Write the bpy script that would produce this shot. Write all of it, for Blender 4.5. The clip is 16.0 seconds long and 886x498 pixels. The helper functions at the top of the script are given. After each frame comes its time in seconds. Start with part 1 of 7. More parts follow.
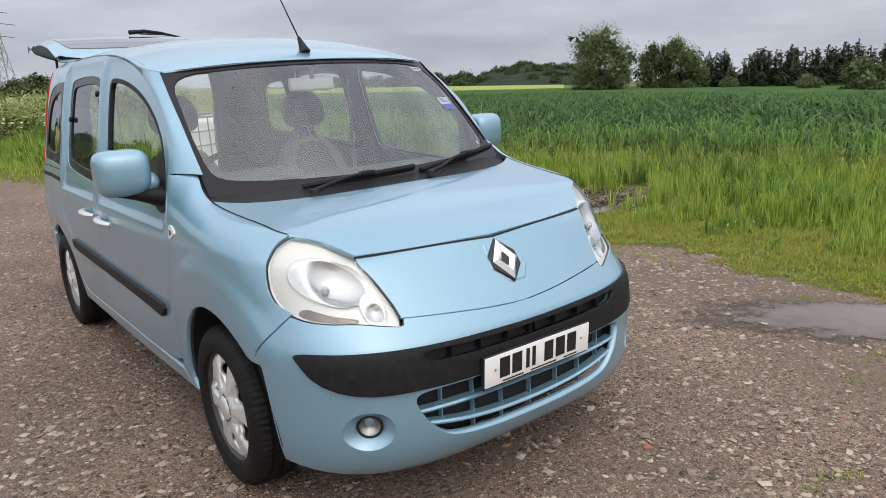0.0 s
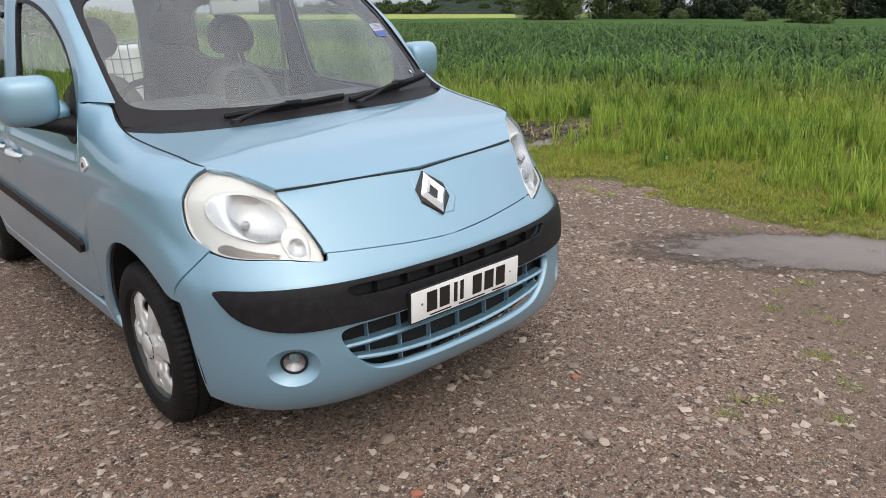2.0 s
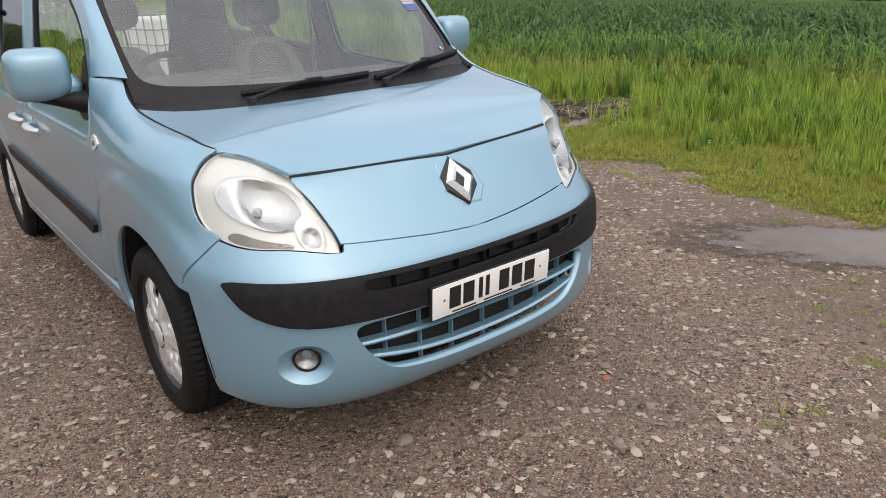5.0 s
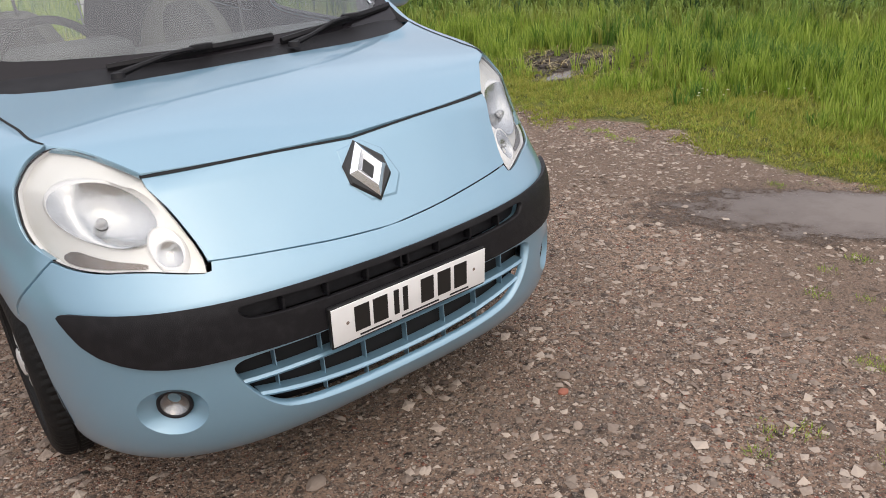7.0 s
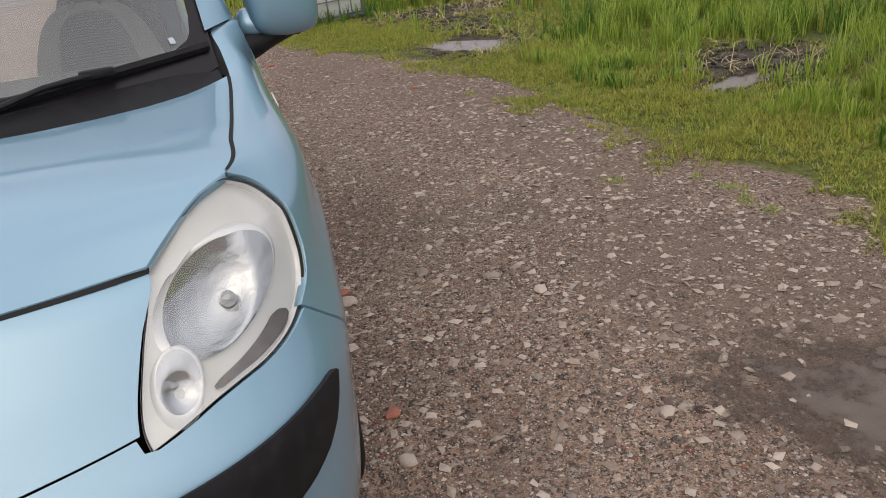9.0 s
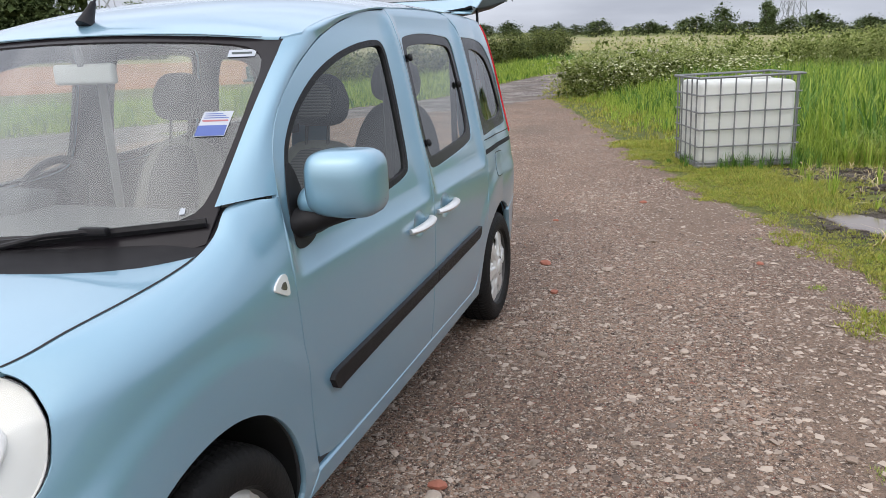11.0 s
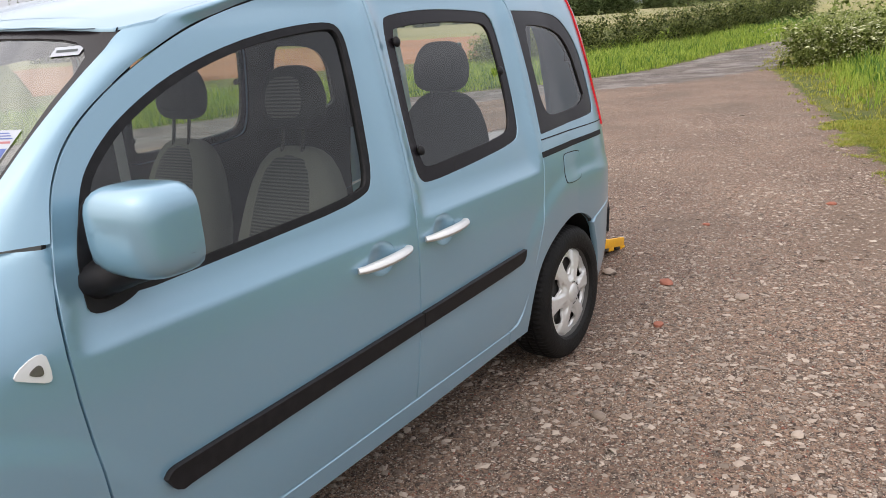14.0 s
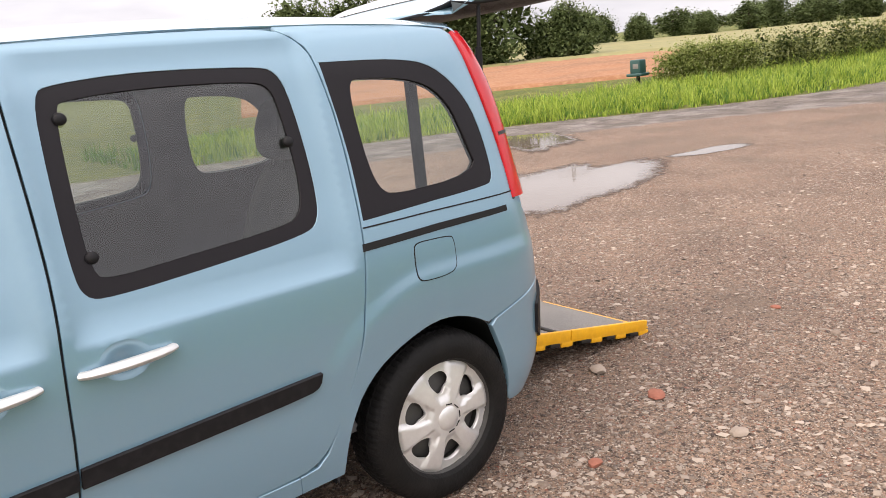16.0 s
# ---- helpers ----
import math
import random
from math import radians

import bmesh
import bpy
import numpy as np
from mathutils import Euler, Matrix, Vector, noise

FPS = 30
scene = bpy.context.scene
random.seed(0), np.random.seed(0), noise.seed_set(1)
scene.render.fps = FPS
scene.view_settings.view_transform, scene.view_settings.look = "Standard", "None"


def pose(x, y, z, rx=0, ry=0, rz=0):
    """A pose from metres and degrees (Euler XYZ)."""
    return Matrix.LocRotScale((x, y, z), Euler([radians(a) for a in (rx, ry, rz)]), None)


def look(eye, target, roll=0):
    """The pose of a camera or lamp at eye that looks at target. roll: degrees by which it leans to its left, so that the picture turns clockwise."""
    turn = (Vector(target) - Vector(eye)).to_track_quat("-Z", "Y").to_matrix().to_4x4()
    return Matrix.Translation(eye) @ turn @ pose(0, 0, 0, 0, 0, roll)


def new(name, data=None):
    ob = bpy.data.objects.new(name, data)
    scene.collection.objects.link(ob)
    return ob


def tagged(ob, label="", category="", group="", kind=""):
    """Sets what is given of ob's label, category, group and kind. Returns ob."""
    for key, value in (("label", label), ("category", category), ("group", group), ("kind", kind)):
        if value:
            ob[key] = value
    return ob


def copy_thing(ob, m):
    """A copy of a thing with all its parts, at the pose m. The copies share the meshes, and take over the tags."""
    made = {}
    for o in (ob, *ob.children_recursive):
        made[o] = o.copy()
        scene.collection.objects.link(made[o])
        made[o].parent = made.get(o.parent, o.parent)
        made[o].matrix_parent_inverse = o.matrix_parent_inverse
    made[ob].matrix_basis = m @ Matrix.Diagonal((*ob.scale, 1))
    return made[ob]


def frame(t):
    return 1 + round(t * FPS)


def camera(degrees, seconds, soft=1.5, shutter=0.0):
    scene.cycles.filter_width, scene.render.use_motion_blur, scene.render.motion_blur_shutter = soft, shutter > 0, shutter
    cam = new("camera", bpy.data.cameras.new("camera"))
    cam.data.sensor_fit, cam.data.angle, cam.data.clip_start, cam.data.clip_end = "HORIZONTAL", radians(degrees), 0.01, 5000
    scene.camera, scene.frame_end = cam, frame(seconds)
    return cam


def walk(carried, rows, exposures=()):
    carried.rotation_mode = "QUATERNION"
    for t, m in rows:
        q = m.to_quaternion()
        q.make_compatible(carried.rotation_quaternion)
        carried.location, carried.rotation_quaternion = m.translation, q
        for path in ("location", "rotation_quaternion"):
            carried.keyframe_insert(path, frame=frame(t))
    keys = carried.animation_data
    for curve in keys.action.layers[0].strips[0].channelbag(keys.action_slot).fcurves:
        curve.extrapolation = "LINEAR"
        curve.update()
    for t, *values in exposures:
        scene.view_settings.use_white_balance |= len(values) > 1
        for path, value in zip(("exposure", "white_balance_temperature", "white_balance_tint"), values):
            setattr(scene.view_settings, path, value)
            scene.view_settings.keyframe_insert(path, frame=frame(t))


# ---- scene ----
cam = camera(62.4, 16.0, soft=0.6)
METRES, EYE, TILT, LEAN, TURN = 8.523, 1.5, 0.0, 0.0, -37.9
PATH = [
    (0, (-1.746, -2.599, 1.515), (-0.569, -1.049, 1.051), -3.2),
    (0.5, (-1.914, -2.458, 1.513), (-0.793, -0.882, 1.002), -3.4),
    (1, (-1.945, -2.429, 1.509), (-0.772, -0.913, 0.937), -3.0),
    (1.5, (-1.829, -2.536, 1.501), (-0.579, -1.103, 0.881), -2.3),
    (2, (-1.652, -2.616, 1.499), (-0.412, -1.186, 0.854), -2.4),
    (2.5, (-1.546, -2.44, 1.474), (-0.328, -1.006, 0.797), -1.4),
    (3, (-1.463, -2.257, 1.493), (-0.215, -0.854, 0.806), 0.2),
    (3.5, (-1.485, -2.404, 1.515), (-0.243, -0.985, 0.85), 1.1),
    (4, (-1.504, -2.585, 1.491), (-0.312, -1.122, 0.83), -0.3),
    (4.2, (-1.521, -2.607, 1.495), (-0.347, -1.128, 0.836), -0.9),
    (6.3, (-1.461, -2.266, 1.464), (-0.312, -0.843, 0.655), -2.9),
    (6.5, (-1.346, -2.299, 1.451), (-0.21, -0.871, 0.633), -3.3),
    (7, (-1.016, -2.286, 1.452), (0.103, -0.846, 0.629), -3.8),
    (7.5, (-0.629, -2.083, 1.476), (0.389, -0.574, 0.645), -4.6),
    (8, (-0.232, -2.011, 1.456), (0.544, -0.36, 0.635), -6.8),
    (8.5, (0.185, -1.903, 1.429), (0.74, -0.173, 0.592), -7.9),
    (8.6, (0.286, -1.834, 1.405), (0.839, -0.11, 0.555), -7.2),
    (9, (0.678, -1.674, 1.426), (1.216, 0.043, 0.553), -6.4),
    (9.5, (1.233, -1.625, 1.511), (1.535, 0.196, 0.742), -6.0),
    (10, (1.515, -1.356, 1.528), (1.541, 0.527, 0.855), -4.4),
    (10.2, (1.602, -1.271, 1.532), (1.427, 0.619, 0.903), -4.8),
    (12.3, (2.14, -1.256, 1.55), (1.376, 0.53, 1.075), -1.2),
    (12.5, (2.194, -1.146, 1.56), (1.429, 0.638, 1.078), -1.8),
    (13, (2.218, -0.924, 1.529), (1.408, 0.829, 1.008), -3.2),
    (13.5, (2.127, -0.589, 1.527), (1.175, 1.083, 0.98), -4.0),
    (13.8, (2.179, -0.427, 1.527), (1.124, 1.18, 0.973), -4.7),
    (14, (2.283, -0.266, 1.522), (1.154, 1.288, 0.962), -4.5),
    (14.5, (2.496, 0.039, 1.573), (1.241, 1.489, 1.004), -4.9),
    (15, (2.595, 0.422, 1.532), (1.349, 1.879, 0.962), -4.2),
    (15.5, (2.708, 0.818, 1.499), (1.351, 2.183, 0.955), -4.8),
    (16, (2.817, 1.261, 1.533), (1.272, 2.441, 1.061), -6.0),
]
EXPOSURES = [(0, 0.17, 6410, 10), (3.5, 0.13, 6510, 11), (6.5, 0.15, 6660, 13), (7.5, 0.09, 6660, 15), (8, -0.05, 6760, 16), (8.5, -0.3, 6810, 14), (9, -0.17, 6660, 14), (9.5, 0.40, 6360, 12), (10, 0.46, 6210, 11), (12.5, 0.16, 6610, 13), (13, 0.40, 6660, 13), (14.5, 0.57, 6910, 15), (15, 0.83, 7260, 17), (16, 0.84, 7160, 17)]
walk(cam, [(t, look(eye, target, roll)) for t, eye, target, roll in PATH], exposures=EXPOSURES)

# ---- light: an overcast day ----
world = bpy.data.worlds.new("sky")
scene.world = world
world.use_nodes = True
wn, wl = world.node_tree.nodes, world.node_tree.links
wn.clear()
w_out, w_bg = wn.new("ShaderNodeOutputWorld"), wn.new("ShaderNodeBackground")
w_sky = wn.new("ShaderNodeTexSky")
w_sky.sky_type, w_sky.sun_disc = "NISHITA", False
SUN_HEIGHT, SUN_TURN = radians(48), radians(196)
w_sky.sun_elevation, w_sky.sun_rotation, w_sky.dust_density, w_sky.air_density = SUN_HEIGHT, SUN_TURN, 6.0, 1.0
w_co, w_map, w_noise, w_ramp = wn.new("ShaderNodeTexCoord"), wn.new("ShaderNodeMapping"), wn.new("ShaderNodeTexNoise"), wn.new("ShaderNodeValToRGB")
w_map.inputs["Scale"].default_value = (1.0, 1.0, 5.0)
w_noise.inputs["Scale"].default_value, w_noise.inputs["Detail"].default_value, w_noise.inputs["Roughness"].default_value = 2.6, 6.0, 0.52
w_ramp.color_ramp.elements[0].position, w_ramp.color_ramp.elements[0].color = 0.36, (0.500, 0.515, 0.555, 1)
w_ramp.color_ramp.elements[1].position, w_ramp.color_ramp.elements[1].color = 0.64, (0.74, 0.755, 0.785, 1)
w_sep, w_up, w_mix, w_gain = wn.new("ShaderNodeSeparateXYZ"), wn.new("ShaderNodeMapRange"), wn.new("ShaderNodeMix"), wn.new("ShaderNodeMix")
w_up.inputs["From Min"].default_value, w_up.inputs["From Max"].default_value = 0.0, 0.7
w_up.inputs["To Min"].default_value, w_up.inputs["To Max"].default_value = 0.84, 1.85
w_mix.data_type, w_gain.data_type, w_gain.blend_type = "RGBA", "RGBA", "MULTIPLY"
w_mix.inputs["Factor"].default_value, w_gain.inputs["Factor"].default_value = 0.9, 1.0
w_dim = wn.new("ShaderNodeMix")
w_dim.data_type, w_dim.blend_type = "RGBA", "MULTIPLY"
w_dim.inputs["Factor"].default_value, w_dim.inputs["B"].default_value = 1.0, (0.1, 0.1, 0.1, 1)
wl.new(w_co.outputs["Generated"], w_map.inputs["Vector"])
wl.new(w_map.outputs["Vector"], w_noise.inputs["Vector"])
wl.new(w_noise.outputs["Fac"], w_ramp.inputs["Fac"])
wl.new(w_sky.outputs["Color"], w_dim.inputs["A"])
wl.new(w_dim.outputs["Result"], w_mix.inputs["A"])
wl.new(w_ramp.outputs["Color"], w_mix.inputs["B"])
wl.new(w_co.outputs["Generated"], w_sep.inputs["Vector"])
wl.new(w_sep.outputs["Z"], w_up.inputs["Value"])
wl.new(w_mix.outputs["Result"], w_gain.inputs["A"])
wl.new(w_up.outputs["Result"], w_gain.inputs["B"])
# the thinner cloud in front of the sun
w_dot, w_near, w_glow, w_lit = wn.new("ShaderNodeVectorMath"), wn.new("ShaderNodeMapRange"), wn.new("ShaderNodeMix"), wn.new("ShaderNodeMix")
w_dot.operation = "DOT_PRODUCT"
w_dot.inputs[1].default_value = (math.sin(SUN_TURN) * math.cos(SUN_HEIGHT), math.cos(SUN_TURN) * math.cos(SUN_HEIGHT), math.sin(SUN_HEIGHT))
w_near.interpolation_type = "SMOOTHSTEP"
w_near.inputs["From Min"].default_value, w_near.inputs["From Max"].default_value = 0.35, 1.0
w_glow.data_type, w_lit.data_type, w_lit.blend_type, w_lit.inputs["Factor"].default_value = "RGBA", "RGBA", "MULTIPLY", 1.0
w_glow.inputs["A"].default_value, w_glow.inputs["B"].default_value = (0.92, 0.95, 1.0, 1), (1.58, 1.55, 1.47, 1)
wl.new(w_co.outputs["Generated"], w_dot.inputs[0])
wl.new(w_dot.outputs["Value"], w_near.inputs["Value"])
wl.new(w_near.outputs["Result"], w_glow.inputs["Factor"])
wl.new(w_gain.outputs["Result"], w_lit.inputs["A"])
wl.new(w_glow.outputs["Result"], w_lit.inputs["B"])
wl.new(w_lit.outputs["Result"], w_bg.inputs["Color"])
w_bg.inputs["Strength"].default_value = 1.0
wl.new(w_bg.outputs["Background"], w_out.inputs["Surface"])
sun = new("sun", bpy.data.lights.new("sun", "SUN"))
sun.data.energy, sun.data.angle, sun.data.color = 0.45, radians(170), (1.0, 0.96, 0.90)
sun.matrix_world = look((0, 0, 30), (0 - 30 * math.sin(SUN_TURN) / math.tan(SUN_HEIGHT), -30 * math.cos(SUN_TURN) / math.tan(SUN_HEIGHT), 0))


# ---- materials ----
def material(name, base, rough=0.5, metal=0.0, grain=0.0, grain_scale=40.0, tint=0.0, tint_scale=4.0, bump=0.0, bump_scale=60.0,
             coat=0.0, spec=0.5, island=0.0, dark=None, light=None, sub=0.0, foot=None):
    """A surface with a base colour that varies at two scales, a fine relief and, for joined pieces, a tone for each piece."""
    m = bpy.data.materials.new(name)
    m.use_nodes = True
    n, l = m.node_tree.nodes, m.node_tree.links
    p = n["Principled BSDF"]
    p.inputs["Roughness"].default_value, p.inputs["Metallic"].default_value = rough, metal
    p.inputs["Coat Weight"].default_value, p.inputs["Coat Roughness"].default_value = coat, 0.04
    p.inputs["Specular IOR Level"].default_value = spec
    co = n.new("ShaderNodeTexCoord")
    dark = dark or tuple(c * 0.6 for c in base)
    light = light or tuple(min(1, c * 1.3) for c in base)
    col = n.new("ShaderNodeRGB")
    col.outputs[0].default_value = (*base, 1)
    result = col.outputs[0]

    def blend(fac, a, b):
        x = n.new("ShaderNodeMix")
        x.data_type = "RGBA"
        l.new(fac, x.inputs["Factor"])
        l.new(a, x.inputs["A"])
        x.inputs["B"].default_value = (*b, 1)
        return x.outputs["Result"]

    def noisy(scale, amount, low, high):
        t, r = n.new("ShaderNodeTexNoise"), n.new("ShaderNodeMapRange")
        t.inputs["Scale"].default_value, t.inputs["Detail"].default_value = scale, 5.0
        l.new(co.outputs["Object"], t.inputs["Vector"])
        r.inputs["From Min"].default_value, r.inputs["From Max"].default_value, r.inputs["To Max"].default_value = low, high, amount
        l.new(t.outputs["Fac"], r.inputs["Value"])
        return r.outputs["Result"]
    if tint:
        result = blend(noisy(tint_scale, tint, 0.42, 0.68), result, dark)
    if grain:
        result = blend(noisy(grain_scale, grain, 0.45, 0.72), result, light)
    if island:
        g, r = n.new("ShaderNodeNewGeometry"), n.new("ShaderNodeMapRange")
        r.inputs["To Max"].default_value = island
        l.new(g.outputs["Random Per Island"], r.inputs["Value"])
        result = blend(r.outputs["Result"], result, dark)
        h = n.new("ShaderNodeMath")
        h.operation = "MULTIPLY"
        h.inputs[1].default_value = 7.31
        f = n.new("ShaderNodeMath")
        f.operation = "FRACT"
        l.new(g.outputs["Random Per Island"], h.inputs[0])
        l.new(h.outputs[0], f.inputs[0])
        r2 = n.new("ShaderNodeMapRange")
        r2.inputs["To Max"].default_value = island
        l.new(f.outputs[0], r2.inputs["Value"])
        result = blend(r2.outputs["Result"], result, light)
    if foot:
        sep, r3 = n.new("ShaderNodeSeparateXYZ"), n.new("ShaderNodeMapRange")
        l.new(co.outputs["Object"], sep.inputs[0])
        l.new(sep.outputs["Z"], r3.inputs["Value"])
        r3.inputs["From Min"].default_value, r3.inputs["From Max"].default_value, r3.inputs["To Min"].default_value, r3.inputs["To Max"].default_value = foot[0], foot[1], .85, 0.0
        result = blend(r3.outputs["Result"], result, foot[2])
    l.new(result, p.inputs["Base Color"])
    if bump:
        t, b = n.new("ShaderNodeTexNoise"), n.new("ShaderNodeBump")
        t.inputs["Scale"].default_value, t.inputs["Detail"].default_value = bump_scale, 4.0
        l.new(co.outputs["Object"], t.inputs["Vector"])
        b.inputs["Strength"].default_value, b.inputs["Distance"].default_value = bump, 0.01
        l.new(t.outputs["Fac"], b.inputs["Height"])
        l.new(b.outputs["Normal"], p.inputs["Normal"])
    if sub:
        tr, mx = n.new("ShaderNodeBsdfTranslucent"), n.new("ShaderNodeMixShader")
        l.new(result, tr.inputs["Color"])
        mx.inputs["Fac"].default_value = sub
        l.new(p.outputs[0], mx.inputs[1])
        l.new(tr.outputs[0], mx.inputs[2])
        l.new(mx.outputs[0], n["Material Output"].inputs["Surface"])
    return m


def glass(name, tone, gloss=1.0, rough=0.0, ior=1.5, faces=1.6):
    """A thin pane: what is behind shows through, tinted, and the sky is mirrored the more the flatter one looks."""
    m = bpy.data.materials.new(name)
    m.use_nodes = True
    n, l = m.node_tree.nodes, m.node_tree.links
    t, g, f, x = n.new("ShaderNodeBsdfTransparent"), n.new("ShaderNodeBsdfGlossy"), n.new("ShaderNodeLayerWeight"), n.new("ShaderNodeMixShader")
    power, share = n.new("ShaderNodeMath"), n.new("ShaderNodeMapRange")
    power.operation, power.inputs[1].default_value = "POWER", 4.5
    share.inputs["To Min"].default_value = ((ior - 1) / (ior + 1)) ** 2 * faces
    t.inputs["Color"].default_value = (*tone, 1)
    g.inputs["Roughness"].default_value = rough
    g.inputs["Color"].default_value = (gloss, gloss, gloss, 1)
    f.inputs["Blend"].default_value = 0.5
    l.new(f.outputs["Facing"], power.inputs[0])
    l.new(power.outputs[0], share.inputs["Value"])
    l.new(share.outputs["Result"], x.inputs[0])
    l.new(t.outputs[0], x.inputs[1])
    l.new(g.outputs[0], x.inputs[2])
    l.new(x.outputs[0], n["Material Output"].inputs["Surface"])
    return m


PAINT = material("light_blue_paint", (0.190, 0.345, 0.450), 0.31, 0.32, coat=1.0, tint=0.10, tint_scale=1.5, grain=0.12, grain_scale=900, light=(0.36, 0.51, 0.60))
PAINT.node_tree.nodes["Principled BSDF"].inputs["IOR"].default_value = 1.75
PAINT.node_tree.nodes["Principled BSDF"].inputs["Coat IOR"].default_value = 1.55
BLACK_PLASTIC = material("black_plastic", (0.010, 0.0095, 0.011), 0.5, spec=.22, grain=0.5, grain_scale=30, light=(0.024, 0.023, 0.025), bump=0.15, bump_scale=500)
RUBBER = material("tyre_rubber", (0.008, 0.0078, 0.0078), 0.65, spec=.2, grain=0.5, grain_scale=14, light=(0.018, 0.0165, 0.0155), tint=0.3, bump=0.3, bump_scale=90)
SILVER = material("silver_paint", (0.68, 0.675, 0.66), 0.36, 0.45, grain=0.15, grain_scale=60, tint=0.25, tint_scale=9, dark=(0.40, 0.38, 0.36))
CHROME = material("chrome", (0.84, 0.84, 0.85), 0.18, 1.0)
# near-black of black parts; in recesses and bonnet gaps it stands in for shade
DARK = material("black_and_recess_shade", (0.006, 0.006, 0.0065), 0.85)
FRIT = material("black_glass_border", (0.014, 0.012, 0.014), 0.25, grain=0.2, spec=0.22)
TRIM_GREY = material("grey_interior_plastic", (0.135, 0.137, 0.140), 0.6, grain=0.3, bump=0.1, bump_scale=300)
TRIM_LIGHT = material("pale_interior_lining", (0.55, 0.55, 0.54), 0.8, grain=0.2)
CLOTH = material("dark_seat_cloth", (0.050, 0.051, 0.053), 0.9, grain=0.5, grain_scale=200, bump=0.4, bump_scale=250)
CLOTH_PALE = material("beige_seat_cloth", (0.20, 0.196, 0.172), 0.9, grain=0.4, grain_scale=200, bump=0.4, bump_scale=250)
SHELL = material("dark_inner_panel", (0.030, 0.031, 0.033), 0.7, grain=.3)
FOG = material("fog_lamp_reflector", (0.34, 0.34, 0.35), 0.18, 0.9, bump=.3, bump_scale=60)
STRIPED = material("striped_seat_cloth", (0.070, 0.070, 0.070), 0.9, bump=.3, bump_scale=250)


def add_stripes(m, a, b, pitch):
    """Fine level stripes of two tones."""
    n, l = m.node_tree.nodes, m.node_tree.links
    w, x, co = n.new("ShaderNodeTexWave"), n.new("ShaderNodeMix"), n.new("ShaderNodeTexCoord")
    w.bands_direction = "Z"
    w.inputs["Scale"].default_value, w.inputs["Distortion"].default_value = .314 / pitch, .4
    x.data_type = "RGBA"
    x.inputs["A"].default_value, x.inputs["B"].default_value = (*a, 1), (*b, 1)
    l.new(co.outputs["Object"], w.inputs["Vector"])
    l.new(w.outputs["Fac"], x.inputs["Factor"])
    l.new(x.outputs["Result"], n["Principled BSDF"].inputs["Base Color"])


add_stripes(STRIPED, (0.055, 0.055, 0.057), (0.14, 0.137, 0.127), .012)
WHITE_PLATE = material("white_plate", (0.80, 0.80, 0.79), 0.35, tint=0.12, tint_scale=12)
INK = material("black_print", (0.012, 0.012, 0.012), 0.4)
REAR_GLASS = material("dark_rear_glass", (0.016, 0.017, 0.017), 0.06, spec=.7, coat=1.0)
DASH = material("dark_grey_dashboard", (0.070, 0.072, 0.074), 0.7, spec=.3, grain=.3, bump=0.1, bump_scale=300)
PAPER = material("faded_paper", (0.42, 0.45, 0.50), 0.7)
BLUE_PRINT = material("blue_print", (0.06, 0.10, 0.32), 0.5)
RED_PRINT = material("red_print", (0.36, 0.12, 0.13), 0.5)
LAMP_CREAM = material("aged_lamp_housing", (0.68, 0.68, 0.66), 0.3, 0.2, tint=0.5, tint_scale=6, dark=(0.50, 0.49, 0.44), light=(0.66, 0.67, 0.67), grain=0.4, grain_scale=9)
LAMP_WHITE = material("lamp_bezel", (0.72, 0.72, 0.72), 0.25, 0.2)
REFLECTOR = material("lamp_reflector", (0.50, 0.51, 0.52), 0.20, 0.88, bump=0.38, bump_scale=26)
AMBER = material("amber_reflector", (0.15, 0.125, 0.11), 0.22, 0.6, grain=0.5, grain_scale=80, light=(0.3, 0.28, 0.26), tint=0.7, tint_scale=30, dark=(0.20, 0.19, 0.185))
RED_LENS = material("red_lamp_lens", (0.62, 0.010, 0.018), 0.22, coat=.25, spec=.35, tint=0.2, tint_scale=14)
YELLOW = material("yellow_paint", (0.80, 0.40, 0.012), 0.45, tint=0.35, tint_scale=16, dark=(0.62, 0.27, 0.02), grain=0.3)
GREEN_GREY = material("green_grey_door_edge", (0.030, 0.042, 0.043), 0.5, grain=.3)
RAMP_GREY = material("grey_ramp_tread", (0.21, 0.195, 0.18), 0.85, grain=0.6, grain_scale=120, tint=0.4, bump=0.5, bump_scale=200)
GLASS_SCREEN = glass("windscreen_glass", (0.84, 0.88, 0.86), 1.0, ior=1.75)
GLASS_SIDE = glass("side_glass", (0.74, 0.79, 0.77), 1.0, ior=1.52, faces=1.3)
GLASS_TINT = glass("tinted_side_glass", (0.74, 0.79, 0.77), 1.0, ior=1.64, faces=1.3)
LENS = glass("lamp_lens", (0.96, 0.96, 0.95), 0.9, 0.05, 1.4)


# ---- tools for building ----
from mathutils.geometry import delaunay_2d_cdt


def link(name, verts, faces, mat, parent=None, label="", smooth=True, normals=None):
    me = bpy.data.meshes.new(name)
    me.from_pydata([tuple(v) for v in verts], [], faces)
    me.materials.append(mat)
    me.polygons.foreach_set("use_smooth", [smooth] * len(me.polygons))
    if normals is not None:
        me.normals_split_custom_set_from_vertices([tuple(v) for v in normals])
    me.update()
    ob = new(name, me)
    ob.parent = parent
    return tagged(ob, label)


